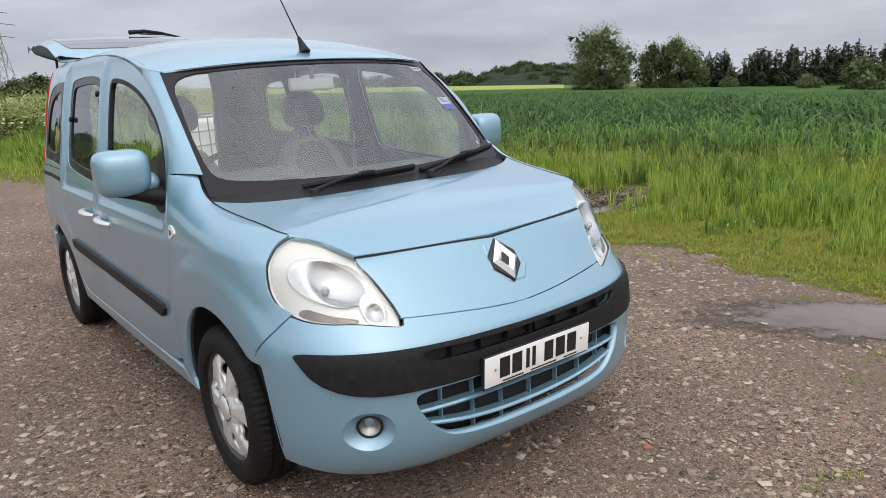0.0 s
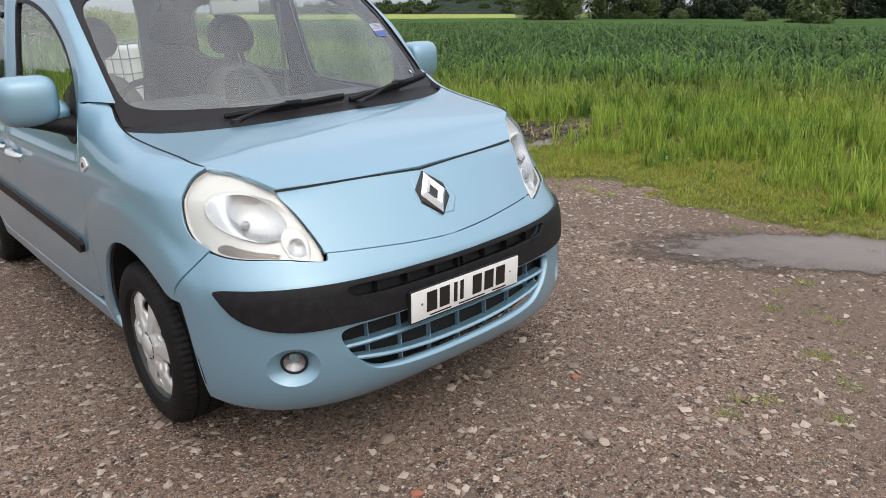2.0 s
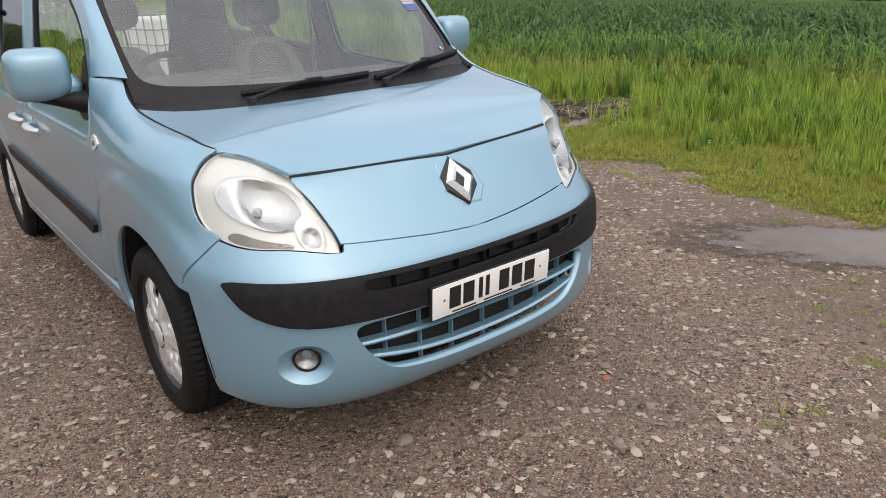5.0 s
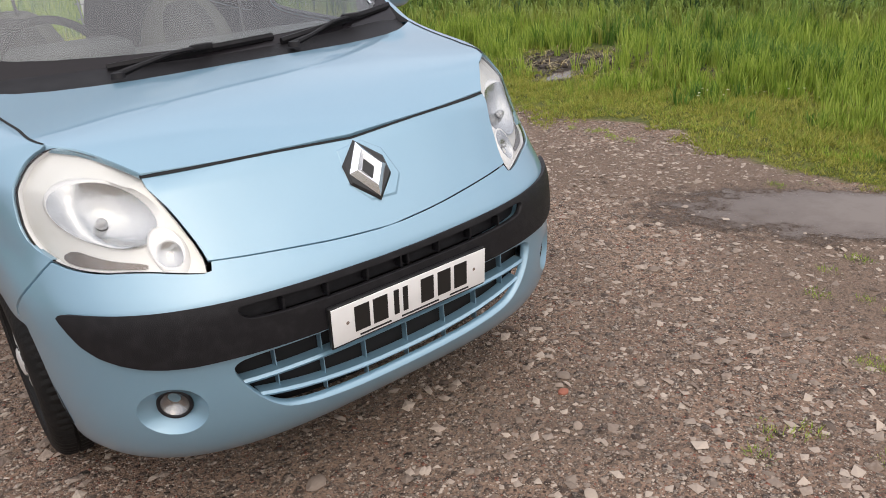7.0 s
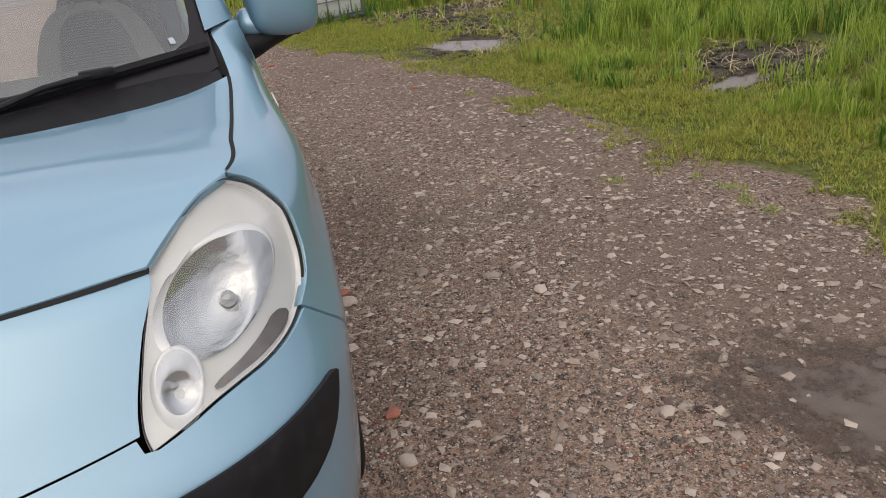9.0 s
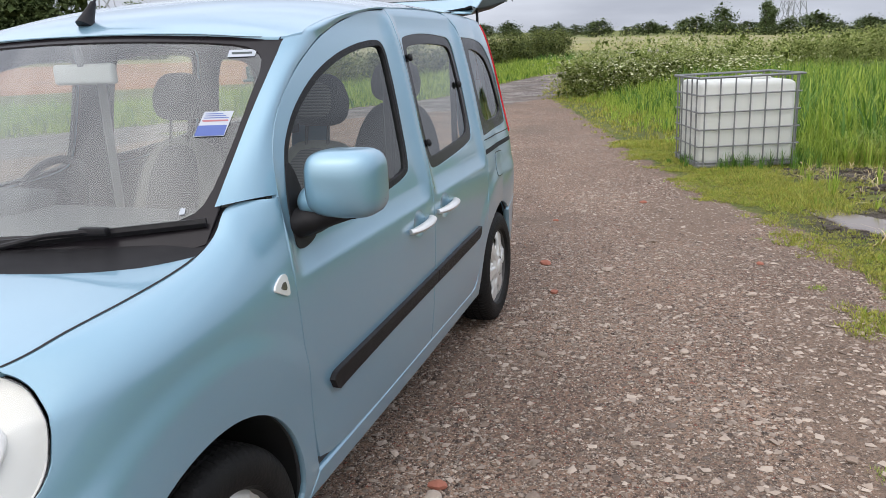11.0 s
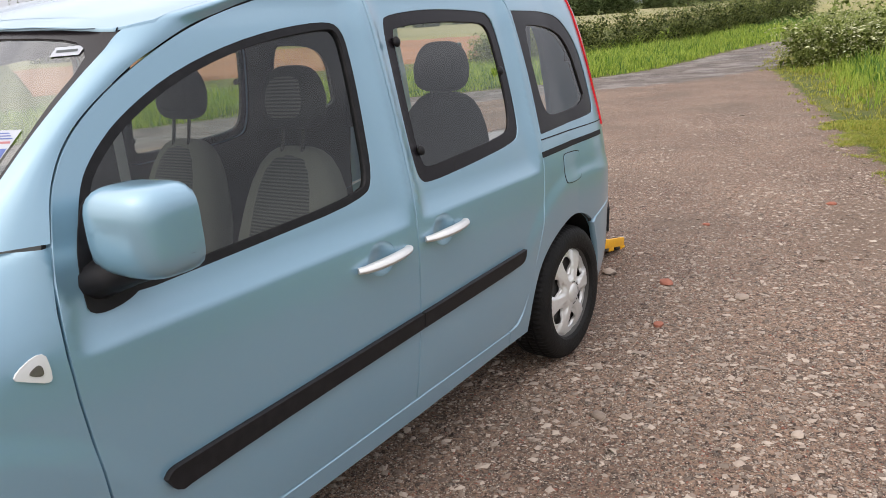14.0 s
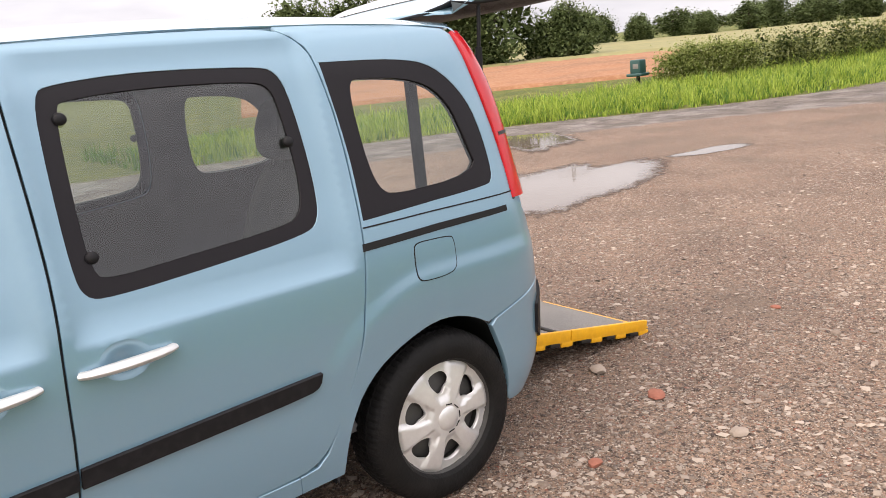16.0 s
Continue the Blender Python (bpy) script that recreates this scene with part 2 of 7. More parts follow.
def part(name, bm, mat, parent=None, label="", smooth=True, crease=40):
    """Links a bmesh as one mesh object under a thing."""
    me = bpy.data.meshes.new(name)
    bmesh.ops.recalc_face_normals(bm, faces=bm.faces)
    for e in bm.edges:
        e.smooth = len(e.link_faces) == 2 and e.calc_face_angle(0) < radians(crease)
    for f in bm.faces:
        f.smooth = smooth
    bm.to_mesh(me)
    bm.free()
    me.materials.append(mat)
    ob = new(name, me)
    ob.parent = parent
    return tagged(ob, label)


def thing(name, m, label, category, group=""):
    ob = new(name)
    ob.empty_display_size = 0.1
    ob.matrix_world = m
    return tagged(ob, label, category, group)


def box_bm(size, centre=(0, 0, 0), bevel=0.0, seg=2, m=None, bm=None):
    bm = bm or bmesh.new()
    r = bmesh.ops.create_cube(bm, size=1.0)
    vs = r["verts"]
    bmesh.ops.scale(bm, vec=size, verts=vs)
    if bevel:
        es = list({e for v in vs for e in v.link_edges})
        q = bmesh.ops.bevel(bm, geom=es, offset=bevel, segments=seg, affect="EDGES", profile=0.5)
        vs = list({v for f in q["faces"] for v in f.verts} | {v for v in vs if v.is_valid})
    bmesh.ops.translate(bm, vec=centre, verts=vs)
    if m is not None:
        bmesh.ops.transform(bm, matrix=m, verts=vs)
    return bm


def tube_bm(path, radius, sides=8, bm=None, taper=None, squash=1.0):
    """A round bar along a path; taper gives a factor for each point."""
    bm = bm or bmesh.new()
    pts = [Vector(p) for p in path]
    rings = []
    for i, p in enumerate(pts):
        d = (pts[min(i + 1, len(pts) - 1)] - pts[max(i - 1, 0)]).normalized()
        a = d.cross(Vector((0, 0, 1)))
        if a.length < 1e-3:
            a = d.cross(Vector((0, 1, 0)))
        a.normalize()
        b = d.cross(a)
        r = radius * (taper[i] if taper else 1)
        rings.append([bm.verts.new(p + a * r * math.cos(k * math.tau / sides) + b * r * squash * math.sin(k * math.tau / sides)) for k in range(sides)])
    for u, v in zip(rings, rings[1:]):
        for k in range(sides):
            bm.faces.new((u[k], u[(k + 1) % sides], v[(k + 1) % sides], v[k]))
    bm.faces.new(rings[0][::-1])
    bm.faces.new(rings[-1])
    return bm


def lathe_bm(profile, sides=48, bm=None):
    """Turns a profile of (radius, x) about the x axis."""
    bm = bm or bmesh.new()
    rings = [[bm.verts.new((x, r * math.cos(k * math.tau / sides), r * math.sin(k * math.tau / sides))) for k in range(sides)] for r, x in profile]
    for u, v in zip(rings, rings[1:]):
        for k in range(sides):
            bm.faces.new((u[k], u[(k + 1) % sides], v[(k + 1) % sides], v[k]))
    return bm


def rounded(points, times=2):
    """Cuts the corners of a closed outline; a point with a third member stays sharp."""
    pts = [(p[0], p[1], len(p) > 2) for p in points]
    for _ in range(times):
        out = []
        for i, p in enumerate(pts):
            a, b = pts[i - 1], pts[(i + 1) % len(pts)]
            if p[2]:
                out.append(p)
            else:
                out.append((p[0] * .75 + a[0] * .25, p[1] * .75 + a[1] * .25, False))
                out.append((p[0] * .75 + b[0] * .25, p[1] * .75 + b[1] * .25, False))
        pts = out
    return [(p[0], p[1]) for p in pts]


def spaced(pts, h):
    out = []
    for i, a in enumerate(pts):
        b = pts[(i + 1) % len(pts)]
        k = max(1, math.ceil(math.dist(a, b) / h))
        out += [(a[0] + (b[0] - a[0]) * j / k, a[1] + (b[1] - a[1]) * j / k) for j in range(k)]
    return [p for i, p in enumerate(out) if math.dist(p, out[i - 1]) > h * 0.02]


def within(p, loop):
    x, y, inside = p[0], p[1], False
    for i, a in enumerate(loop):
        b = loop[i - 1]
        if (a[1] > y) != (b[1] > y) and x < (b[0] - a[0]) * (y - a[1]) / (b[1] - a[1]) + a[0]:
            inside = not inside
    return inside


def surface(fn, off=0.0):
    """A skin given by fn(u, v), moved out by off, with its normal."""
    def at(u, v):
        e = 0.004
        p = Vector(fn(u, v))
        n = (Vector(fn(u + e, v)) - Vector(fn(u - e, v))).cross(Vector(fn(u, v + e)) - Vector(fn(u, v - e)))
        n.normalize()
        return p + n * off, n
    return at


def patch(name, outline, fn, mat, parent, off=0.0, holes=(), h=0.04, depth=0.012, flip=False, label="", back=False):
    """A panel cut out of a skin along an outline, with its edges folded in. flip turns it over."""
    at = surface(fn, -off if flip else off)
    loops = [spaced(outline, h)] + [spaced(q, h) for q in holes]
    pts, edges = [], []
    for q in loops:
        s = len(pts)
        pts += q
        edges += [(s + i, s + (i + 1) % len(q)) for i in range(len(q))]
    rim = len(pts)
    arr = np.array(pts)
    lo, hi = arr.min(0), arr.max(0)
    rows = int((hi[1] - lo[1]) / (h * .87)) + 1
    for j in range(rows + 1):
        y = lo[1] + j * h * .87
        for i in range(int((hi[0] - lo[0]) / h) + 2):
            x = lo[0] + (i + (j % 2) * .5) * h
            if np.min((arr[:, 0] - x) ** 2 + (arr[:, 1] - y) ** 2) > (h * .55) ** 2 and within((x, y), loops[0]) and not any(within((x, y), q) for q in loops[1:]):
                pts.append((x, y))
    vv, _, ff, *_ = delaunay_2d_cdt([Vector(p) for p in pts], edges, [], 0, 1e-5)
    keep = []
    for f in ff:
        c = (sum(vv[i][0] for i in f) / len(f), sum(vv[i][1] for i in f) / len(f))
        if within(c, loops[0]) and not any(within(c, q) for q in loops[1:]):
            keep.append(f)
    verts, normals = [], []
    for p in vv:
        a, n = at(p[0], p[1])
        verts.append(a)
        normals.append(-n if flip else n)
    faces = []
    for f in keep:
        a, b, c = (vv[i] for i in f[:3])
        ccw = (b[0] - a[0]) * (c[1] - a[1]) - (b[1] - a[1]) * (c[0] - a[0]) > 0
        faces.append(tuple(f) if ccw != flip else tuple(reversed(f)))
    if depth:
        count = collections_counter(faces)
        for (i, j), _ in count.items():
            a, b = verts[i], verts[j]
            na, nb = normals[i], normals[j]
            side = (b - a).cross(na)
            if side.length < 1e-9:
                continue
            side.normalize()
            s = len(verts)
            verts += [a, b, b - nb * depth, a - na * depth]
            mix = [(side + na).normalized(), (side + nb).normalized(), side, side]
            normals += mix
            faces.append((s + 1, s, s + 3, s + 2))
    used = sorted({i for f in faces for i in f})
    new_id = {o: k for k, o in enumerate(used)}
    return link(name, [verts[i] for i in used], [tuple(new_id[i] for i in f) for f in faces], mat, parent, label, True, [normals[i] for i in used])


def collections_counter(faces):
    """The open edges of a set of faces, in their faces' direction."""
    seen = {}
    for f in faces:
        for i in range(len(f)):
            a, b = f[i], f[(i + 1) % len(f)]
            if (b, a) in seen:
                del seen[(b, a)]
            else:
                seen[(a, b)] = 1
    return seen


def loft(name, a, b, mat, parent, bulge=0.0, towards=(1, 0, 0), n=8, depth=0.0, label=""):
    """A skin between two lines of points, bulging."""
    t = Vector(towards)
    verts, faces, k = [], [], len(a)
    for p, q in zip(a, b):
        p, q = Vector(p), Vector(q)
        for j in range(n + 1):
            u = j / n
            verts.append(p.lerp(q, u) + t * bulge * math.sin(math.pi * u))
    for i in range(k - 1):
        for j in range(n):
            s = i * (n + 1) + j
            faces.append((s, s + 1, s + n + 2, s + n + 1))
    ob = link(name, verts, faces, mat, parent, label)
    return ob


def along(points, k):
    """k points evenly along a line of points, smoothed."""
    pts = [Vector(p) for p in points]
    fine = []
    for i in range(len(pts) - 1):
        a, b, c, d = pts[max(i - 1, 0)], pts[i], pts[i + 1], pts[min(i + 2, len(pts) - 1)]
        for j in range(12):
            u = j / 12
            fine.append(0.5 * (2 * b + (c - a) * u + (2 * a - 5 * b + 4 * c - d) * u * u + (3 * b - a - 3 * c + d) * u ** 3))
    fine.append(pts[-1])
    length = [0.0]
    for p, q in zip(fine, fine[1:]):
        length.append(length[-1] + (q - p).length)
    out, j = [], 0
    for i in range(k):
        d = length[-1] * i / (k - 1)
        while j < len(fine) - 2 and length[j + 1] < d:
            j += 1
        u = (d - length[j]) / max(1e-9, length[j + 1] - length[j])
        out.append(fine[j].lerp(fine[j + 1], min(1, max(0, u))))
    return out


def glide(points, per=8):
    """A smooth line through points, with the same number of steps between each two."""
    pts, out = [Vector(p) for p in points], []
    for i in range(len(pts) - 1):
        a, b, c, d = pts[max(i - 1, 0)], pts[i], pts[i + 1], pts[min(i + 2, len(pts) - 1)]
        for j in range(per):
            u = j / per
            out.append(0.5 * (2 * b + (c - a) * u + (2 * a - 5 * b + 4 * c - d) * u * u + (3 * b - a - 3 * c + d) * u ** 3))
    return out + [pts[-1]]


def scatter(name, base, faces, place, turn, tilt, size, mat, label, category, kind="stuff", group=""):
    """Many small copies of one little shape in one mesh: place (n, 3), turn and tilt (n), size (n, 3)."""
    base, n, k = np.array(base, float), len(place), len(base)
    p = base[None] * np.asarray(size)[:, None, :]
    ct, st = np.cos(tilt)[:, None], np.sin(tilt)[:, None]
    y, z = p[:, :, 1] * ct - p[:, :, 2] * st, p[:, :, 1] * st + p[:, :, 2] * ct
    c, s = np.cos(turn)[:, None], np.sin(turn)[:, None]
    x, y = p[:, :, 0] * c - y * s, p[:, :, 0] * s + y * c
    v = np.stack([x, y, z], 2) + np.asarray(place)[:, None, :]
    me = bpy.data.meshes.new(name)
    f = np.array(faces)
    loops = (f[None] + (np.arange(n) * k)[:, None, None]).reshape(-1)
    me.vertices.add(n * k)
    me.vertices.foreach_set("co", v.reshape(-1))
    me.loops.add(len(loops))
    me.loops.foreach_set("vertex_index", loops.astype(np.int32))
    w = f.shape[1]
    me.polygons.add(n * len(f))
    me.polygons.foreach_set("loop_start", np.arange(0, len(loops), w, dtype=np.int32))
    me.update(calc_edges=True)
    me.validate()
    me.materials.append(mat)
    ob = new(name, me)
    return tagged(ob, label, category, group, kind)


# ---- the van's skin ----
def curve(tab, v):
    """Smooth interpolation in a table of (key, value)."""
    if v <= tab[0][0]: return tab[0][1]
    if v >= tab[-1][0]: return tab[-1][1]
    for i in range(len(tab) - 1):
        a, b = tab[i], tab[i + 1]
        if v <= b[0]:
            h = b[0] - a[0]
            d = (b[1] - a[1]) / h
            m0 = d if i == 0 else ((a[1] - tab[i - 1][1]) / (a[0] - tab[i - 1][0]) + d) / 2
            m1 = d if i + 2 == len(tab) else ((tab[i + 2][1] - b[1]) / (tab[i + 2][0] - b[0]) + d) / 2
            u = (v - a[0]) / h
            return ((2*u**3 - 3*u**2 + 1) * a[1] + (u**3 - 2*u**2 + u) * h * m0 + (3*u**2 - 2*u**3) * b[1] + (u**3 - u**2) * h * m1)
def step(a, b, v):
    u = min(1.0, max(0.0, (v - a) / (b - a)))
    return u * u * (3 - 2 * u)
NOSE = [(.16, -.66), (.20, -.73), (.24, -.775), (.30, -.81), (.38, -.823), (.50, -.816), (.60, -.808), (.66, -.796), (.71, -.762), (.80, -.696), (.86, -.65), (.927, -.598), (1.02, -.51), (1.12, -.42)]
TAIL = [(.20, 3.24), (.35, 3.34), (.60, 3.37), (.75, 3.36), (1.0, 3.34), (1.3, 3.30), (1.5, 3.25), (1.65, 3.17), (1.75, 3.08)]
FLANK = [(.18, .815), (.24, .845), (.32, .862), (.45, .875), (.62, .88), (.78, .884), (.90, .882), (1.0, .872), (1.10, .853), (1.20, .832), (1.35, .803), (1.50, .772), (1.60, .748), (1.68, .715), (1.74, .665)]
FRONT_Y, REAR_Y, FRONT_L, REAR_L, REAR_N = 0.05, 2.75, 1.3, 1.1, 5.0
WHEEL_Y, WHEEL_Z = (0.0, 2.697), 0.32
FLARE = {0.0: .605, 2.697: .595}
def creased(a, b, v):
    """From 0 at a, with a crease, smoothly to 1 at b."""
    u = min(1.0, max(0.0, (v - a) / (b - a)))
    return u * (2 - u)
def pressed(y, z):
    """How far the panel round a side window is pressed in."""
    up = creased(.948, 1.035, z) * creased(1.69, 1.62, z)
    front = creased(.40, .47, y) * creased(1.515, 1.43, y)
    back = creased(1.565, 1.64, y) * creased(2.405, 2.325, y)
    return up * max(front, back)
def wing_edge(y):
    """The wing's upper edge, x and z, along the lamp, the bonnet and then the windscreen."""
    x = curve([(-.531, .546), (-.465, .605), (-.413, .650), (-.37, .702), (-.22, .731), (-.07, .750), (.13, .769), (.22, .766), (.29, .757), (.36, .803), (.425, .836)], y)
    return x, curve([(-.531, .945), (-.465, .983), (-.413, 1.006), (-.37, 1.0195), (-.2, 1.043), (-.07, 1.057), (.05, 1.074), (.13, 1.091), (.2, 1.118), (.29, 1.176), (.425, 1.178)], y)
def roll(y): return 1.35 + .85 * step(-.40, -.22, y)
def flank(y, z):
    """Half width of the body at the side."""
    w = curve(FLANK, z)
    for wy in WHEEL_Y:
        r = math.hypot(y - wy, (z - WHEEL_Z))
        w += 0.010 * (1 - step(FLARE[wy] - .075, FLARE[wy], r)) * step(.48, .78, z)
    w -= .019 * pressed(y, z)
    # the wing tops roll over towards the bonnet, the tail narrows
    if z > .93 and y < .43:
        x, top = wing_edge(y)
        if y < FRONT_Y:
            n = nose_n(z)
            x /= max(.4, 1 - ((FRONT_Y - y) / (FRONT_Y - curve(NOSE, min(z, top)))) ** n) ** (1 / n)
        u = min(1.0, (z - .93) / (top - .93))
        m = roll(y)
        w += (x + (w - x) * (1 - u ** m) ** (1 / m) - w) * (1 - step(.31, .425, y))
    w -= .03 * step(2.4, 3.1, y)
    return w
def nose_n(z): return 3.4 - .4 * step(.60, .80, z)
def half(y, z):
    """Half width of the body at any place along it."""
    if y < FRONT_Y:
        u = (FRONT_Y - y) / (FRONT_Y - curve(NOSE, z))
        n = nose_n(z)
        return flank(y, z) * max(0.0, 1 - u ** n) ** (1 / n)
    if y > REAR_Y:
        u = (y - REAR_Y) / (curve(TAIL, z) - REAR_Y)
        return flank(y, z) * max(0.0, 1 - u ** REAR_N) ** (1 / REAR_N)
    return flank(y, z)
def body(p, z, out=0.0):
    """The body's skin: p runs round it from the middle of the nose, z is the height."""
    s, q = (-1 if p < 0 else 1), abs(p)
    if q < FRONT_L:
        f = q / FRONT_L * math.pi / 2
        A, B, n = flank(FRONT_Y, z), FRONT_Y - curve(NOSE, z), nose_n(z)
        r = ((math.sin(f) / A) ** n + (math.cos(f) / B) ** n) ** (-1 / n)
        y = FRONT_Y - r * math.cos(f)
        return s * r * math.sin(f) * flank(y, z) / A, y, z
    y = q - FRONT_L + FRONT_Y
    if y <= REAR_Y: return s * flank(y, z), y, z
    f = min(1.0, (y - REAR_Y) / REAR_L) * math.pi / 2
    A, B = flank(REAR_Y, z), curve(TAIL, z) - REAR_Y
    r = ((math.cos(f) / A) ** REAR_N + (math.sin(f) / B) ** REAR_N) ** (-1 / REAR_N)
    return s * r * math.cos(f), REAR_Y + r * math.sin(f), z
def nose_p(x, z):
    """p of the point of the nose at x."""
    A, B = flank(FRONT_Y, z), FRONT_Y - curve(NOSE, z)
    n = nose_n(z)
    q = abs(x)
    for _ in range(4):
        dy = B * max(0.0, 1 - min(1, q / A) ** n) ** (1 / n)
        p = FRONT_L * math.atan2(q, dy) * 2 / math.pi
        q += abs(x) - body(p, z)[0]
    return math.copysign(p, x)
def side_p(y, z):
    """p of the point of the left side at y."""
    if y < FRONT_Y: 
        return FRONT_L * math.atan2(half(y, z) * flank(FRONT_Y, z) / flank(y, z), FRONT_Y - y) * 2 / math.pi
    if y > REAR_Y:
        return FRONT_L + REAR_Y - FRONT_Y + REAR_L * math.atan2(y - REAR_Y, half(y, z)) * 2 / math.pi
    return FRONT_L + y - FRONT_Y
ROOF = [(.60, 1.60), (.72, 1.655), (.90, 1.705), (1.2, 1.755), (1.6, 1.785), (2.1, 1.795), (2.6, 1.785), (3.0, 1.76), (3.2, 1.74)]
def rail(y): return curve(ROOF, y) - .075
def roof(x, y):
    c = curve(ROOF, y); e = flank(y, rail(y))
    return c - .075 * min(1.3, abs(x) / e) ** 2.6
def bonnet(x, y):
    """Height of the bonnet."""
    def plain(x):
        c = curve([(-.70, .84), (-.64, .895), (-.59, .932), (-.54, .958), (-.48, .983), (-.35, 1.0255), (-.15, 1.0645), (.1, 1.0945), (.3, 1.1075)], y)
        return c - .024 * (abs(x) / .7) ** 2 * step(-.45, 0, y) + .0014 * math.exp(-((abs(x) - .45) / .14) ** 2) * step(-.5, -.2, y) - .020 * min(1.3, (abs(x) / .55) ** 2) * (1 - step(-.56, -.42, y))
    xe, ze = wing_edge(min(y, .13))
    return plain(x) + (ze - plain(xe)) * min(1.2, abs(x) / xe) ** 3 * step(-.5, -.4, y)
def screen(x, z):
    """y of the windscreen."""
    return .02 + (z - 1.06) * 1.15 + .10 * (z - 1.06) * (z - 1.65) + (.24 - .10 * (z - 1.06)) * x * x + .034 * step(1.42, 1.58, z) * (abs(x) / .7) ** 8


def wing_skin(y, v):
    """The left wing's skin: v is the height up to .93, then runs from 0.93 to 1.13 over the rounded top."""
    if v <= .93:
        return half(y, v), y, v
    k = min(1.0, (v - .93) / .2)
    xe, top = wing_edge(y)
    m = roll(y)
    c, s = max(0.0, math.cos(k * math.pi / 2)) ** (2 / m), math.sin(k * math.pi / 2) ** (2 / m)
    z = .93 + (top - .93) * s
    w = curve(FLANK, z) + .010 * (1 - step(.53, .605, math.hypot(y, z - WHEEL_Z)))
    if y < FRONT_Y:
        n = nose_n(z)
        w *= max(.05, 1 - ((FRONT_Y - y) / (FRONT_Y - curve(NOSE, z))) ** n) ** (1 / n)
    q = step(.31, .425, y)
    zp = .93 + (top - .93) * k
    return (xe + (w - xe) * c) * (1 - q) + flank(y, zp) * q, y, z * (1 - q) + zp * q
def wing_v(y, z):
    """v of the point of the wing at a height."""
    if z <= .93: return z
    top = wing_edge(y)[1]
    q = step(.31, .425, y)
    u = min(1.0, (z - .93) / (top - .93))
    return .93 + .2 * ((1 - q) * math.asin(u ** (roll(y) / 2)) * 2 / math.pi + q * u)


# ---- the van: its plan, seen from the middle of the front axle; the nose points to -y ----
van = thing("van", Matrix.Identity(4), "light blue metallic van with its tailgate raised, parked on gravel", "van")
MIRROR_Y = lambda pts: [(-p[0], *p[1:]) for p in pts][::-1]
MIRROR = lambda pts: [(-p[0], *p[1:]) for p in pts][::-1]


def S(pts):
    """Points (y, z) of the left side to the skin's (p, z)."""
    return [(side_p(q[0], q[1]), *q[1:]) for q in pts]


def N(pts):
    """Points (x, z) of the nose to the skin's (p, z)."""
    return [(nose_p(q[0], q[1]), *q[1:]) for q in pts]


def both(pts):
    """A half outline of the nose, from the middle to the left, closed with its mirror image."""
    return pts + [(-q[0], *q[1:]) for q in pts[::-1] if abs(q[0]) > 1e-6]


def panel(name, pts, mat, parent, times=2, holes=(), off=0.0, h=0.045, depth=0.014, label=""):
    """The same panel on the left and on the right side."""
    made = []
    for side in (1, -1):
        q = rounded(pts, times)
        hs = [rounded(x, 2) for x in holes]
        if side < 0:
            q, hs = MIRROR(q), [MIRROR(x) for x in hs]
        pa = parent[0 if side > 0 else 1] if isinstance(parent, (list, tuple)) else parent
        made.append(patch(name, q, body, mat, pa, off, hs, h, depth, label=label))
    return made


def arc(cy, cz, r, a, b, k):
    return [(cy + r * math.cos(radians(a + (b - a) * i / k)), cz + r * math.sin(radians(a + (b - a) * i / k))) for i in range(k + 1)]


# outlines of the side, as (y, z)
A_EDGE = [(.425, 1.18), (.468, 1.293), (.545, 1.391), (.694, 1.491), (.909, 1.588), (1.149, 1.652), (1.36, 1.684), (1.546, 1.698)]
B_EDGE = [(1.546, 1.698), (1.544, 1.548), (1.549, 1.312), (1.548, 1.104), (1.525, .876), (1.508, .632), (1.462, .355)]
C_EDGE = [(2.30, 1.712), (2.385, 1.668), (2.416, 1.599), (2.446, 1.386), (2.445, 1.083), (2.412, .874), (2.354, .658), (2.259, .458), (2.16, .358)]
A_FINE = [(p.x, p.y, 1) for p in (glide([(y, z, 0) for y, z in A_EDGE], 6))]
FRONT_DOOR = [(.455, .352), (.415, .469), (.394, .713), (.380, .922), (.397, 1.092)] + A_FINE[:-1] + [(*B_EDGE[0], 1)] + B_EDGE[1:-1] + [(*B_EDGE[-1], 1)]
SLIDE_DOOR = [(y + .008, z, *k) for y, z, *k in [(*B_EDGE[-1], 1)] + B_EDGE[1:-1][::-1]] + [(1.554, 1.704, 1), (1.93, 1.714)] + C_EDGE[:-1] + [(2.165, .362), (2.05, .352)]
FRONT_WINDOW = [(.452, 1.03), (.468, 1.133), (.512, 1.271), (.561, 1.335), (.656, 1.410), (.834, 1.496), (1.087, 1.562), (1.36, 1.590), (1.435, 1.568), (1.436, 1.45), (1.424, 1.30), (1.403, 1.125), (1.345, 1.068), (.88, 1.046)]
SLIDE_WINDOW = [(1.625, 1.58), (1.671, 1.600), (1.897, 1.615), (2.219, 1.602), (2.292, 1.585), (2.318, 1.488), (2.330, 1.247), (2.314, 1.120), (2.25, 1.092), (1.991, 1.070), (1.683, 1.052), (1.620, 1.066), (1.607, 1.144), (1.612, 1.4)]
SLIDE_CLEAR = [(1.667, 1.545), (1.70, 1.560), (1.9, 1.572), (2.2, 1.562), (2.262, 1.54), (2.276, 1.455), (2.286, 1.255), (2.262, 1.150), (2.181, 1.130), (1.92, 1.114), (1.695, 1.100), (1.654, 1.120), (1.655, 1.319)]
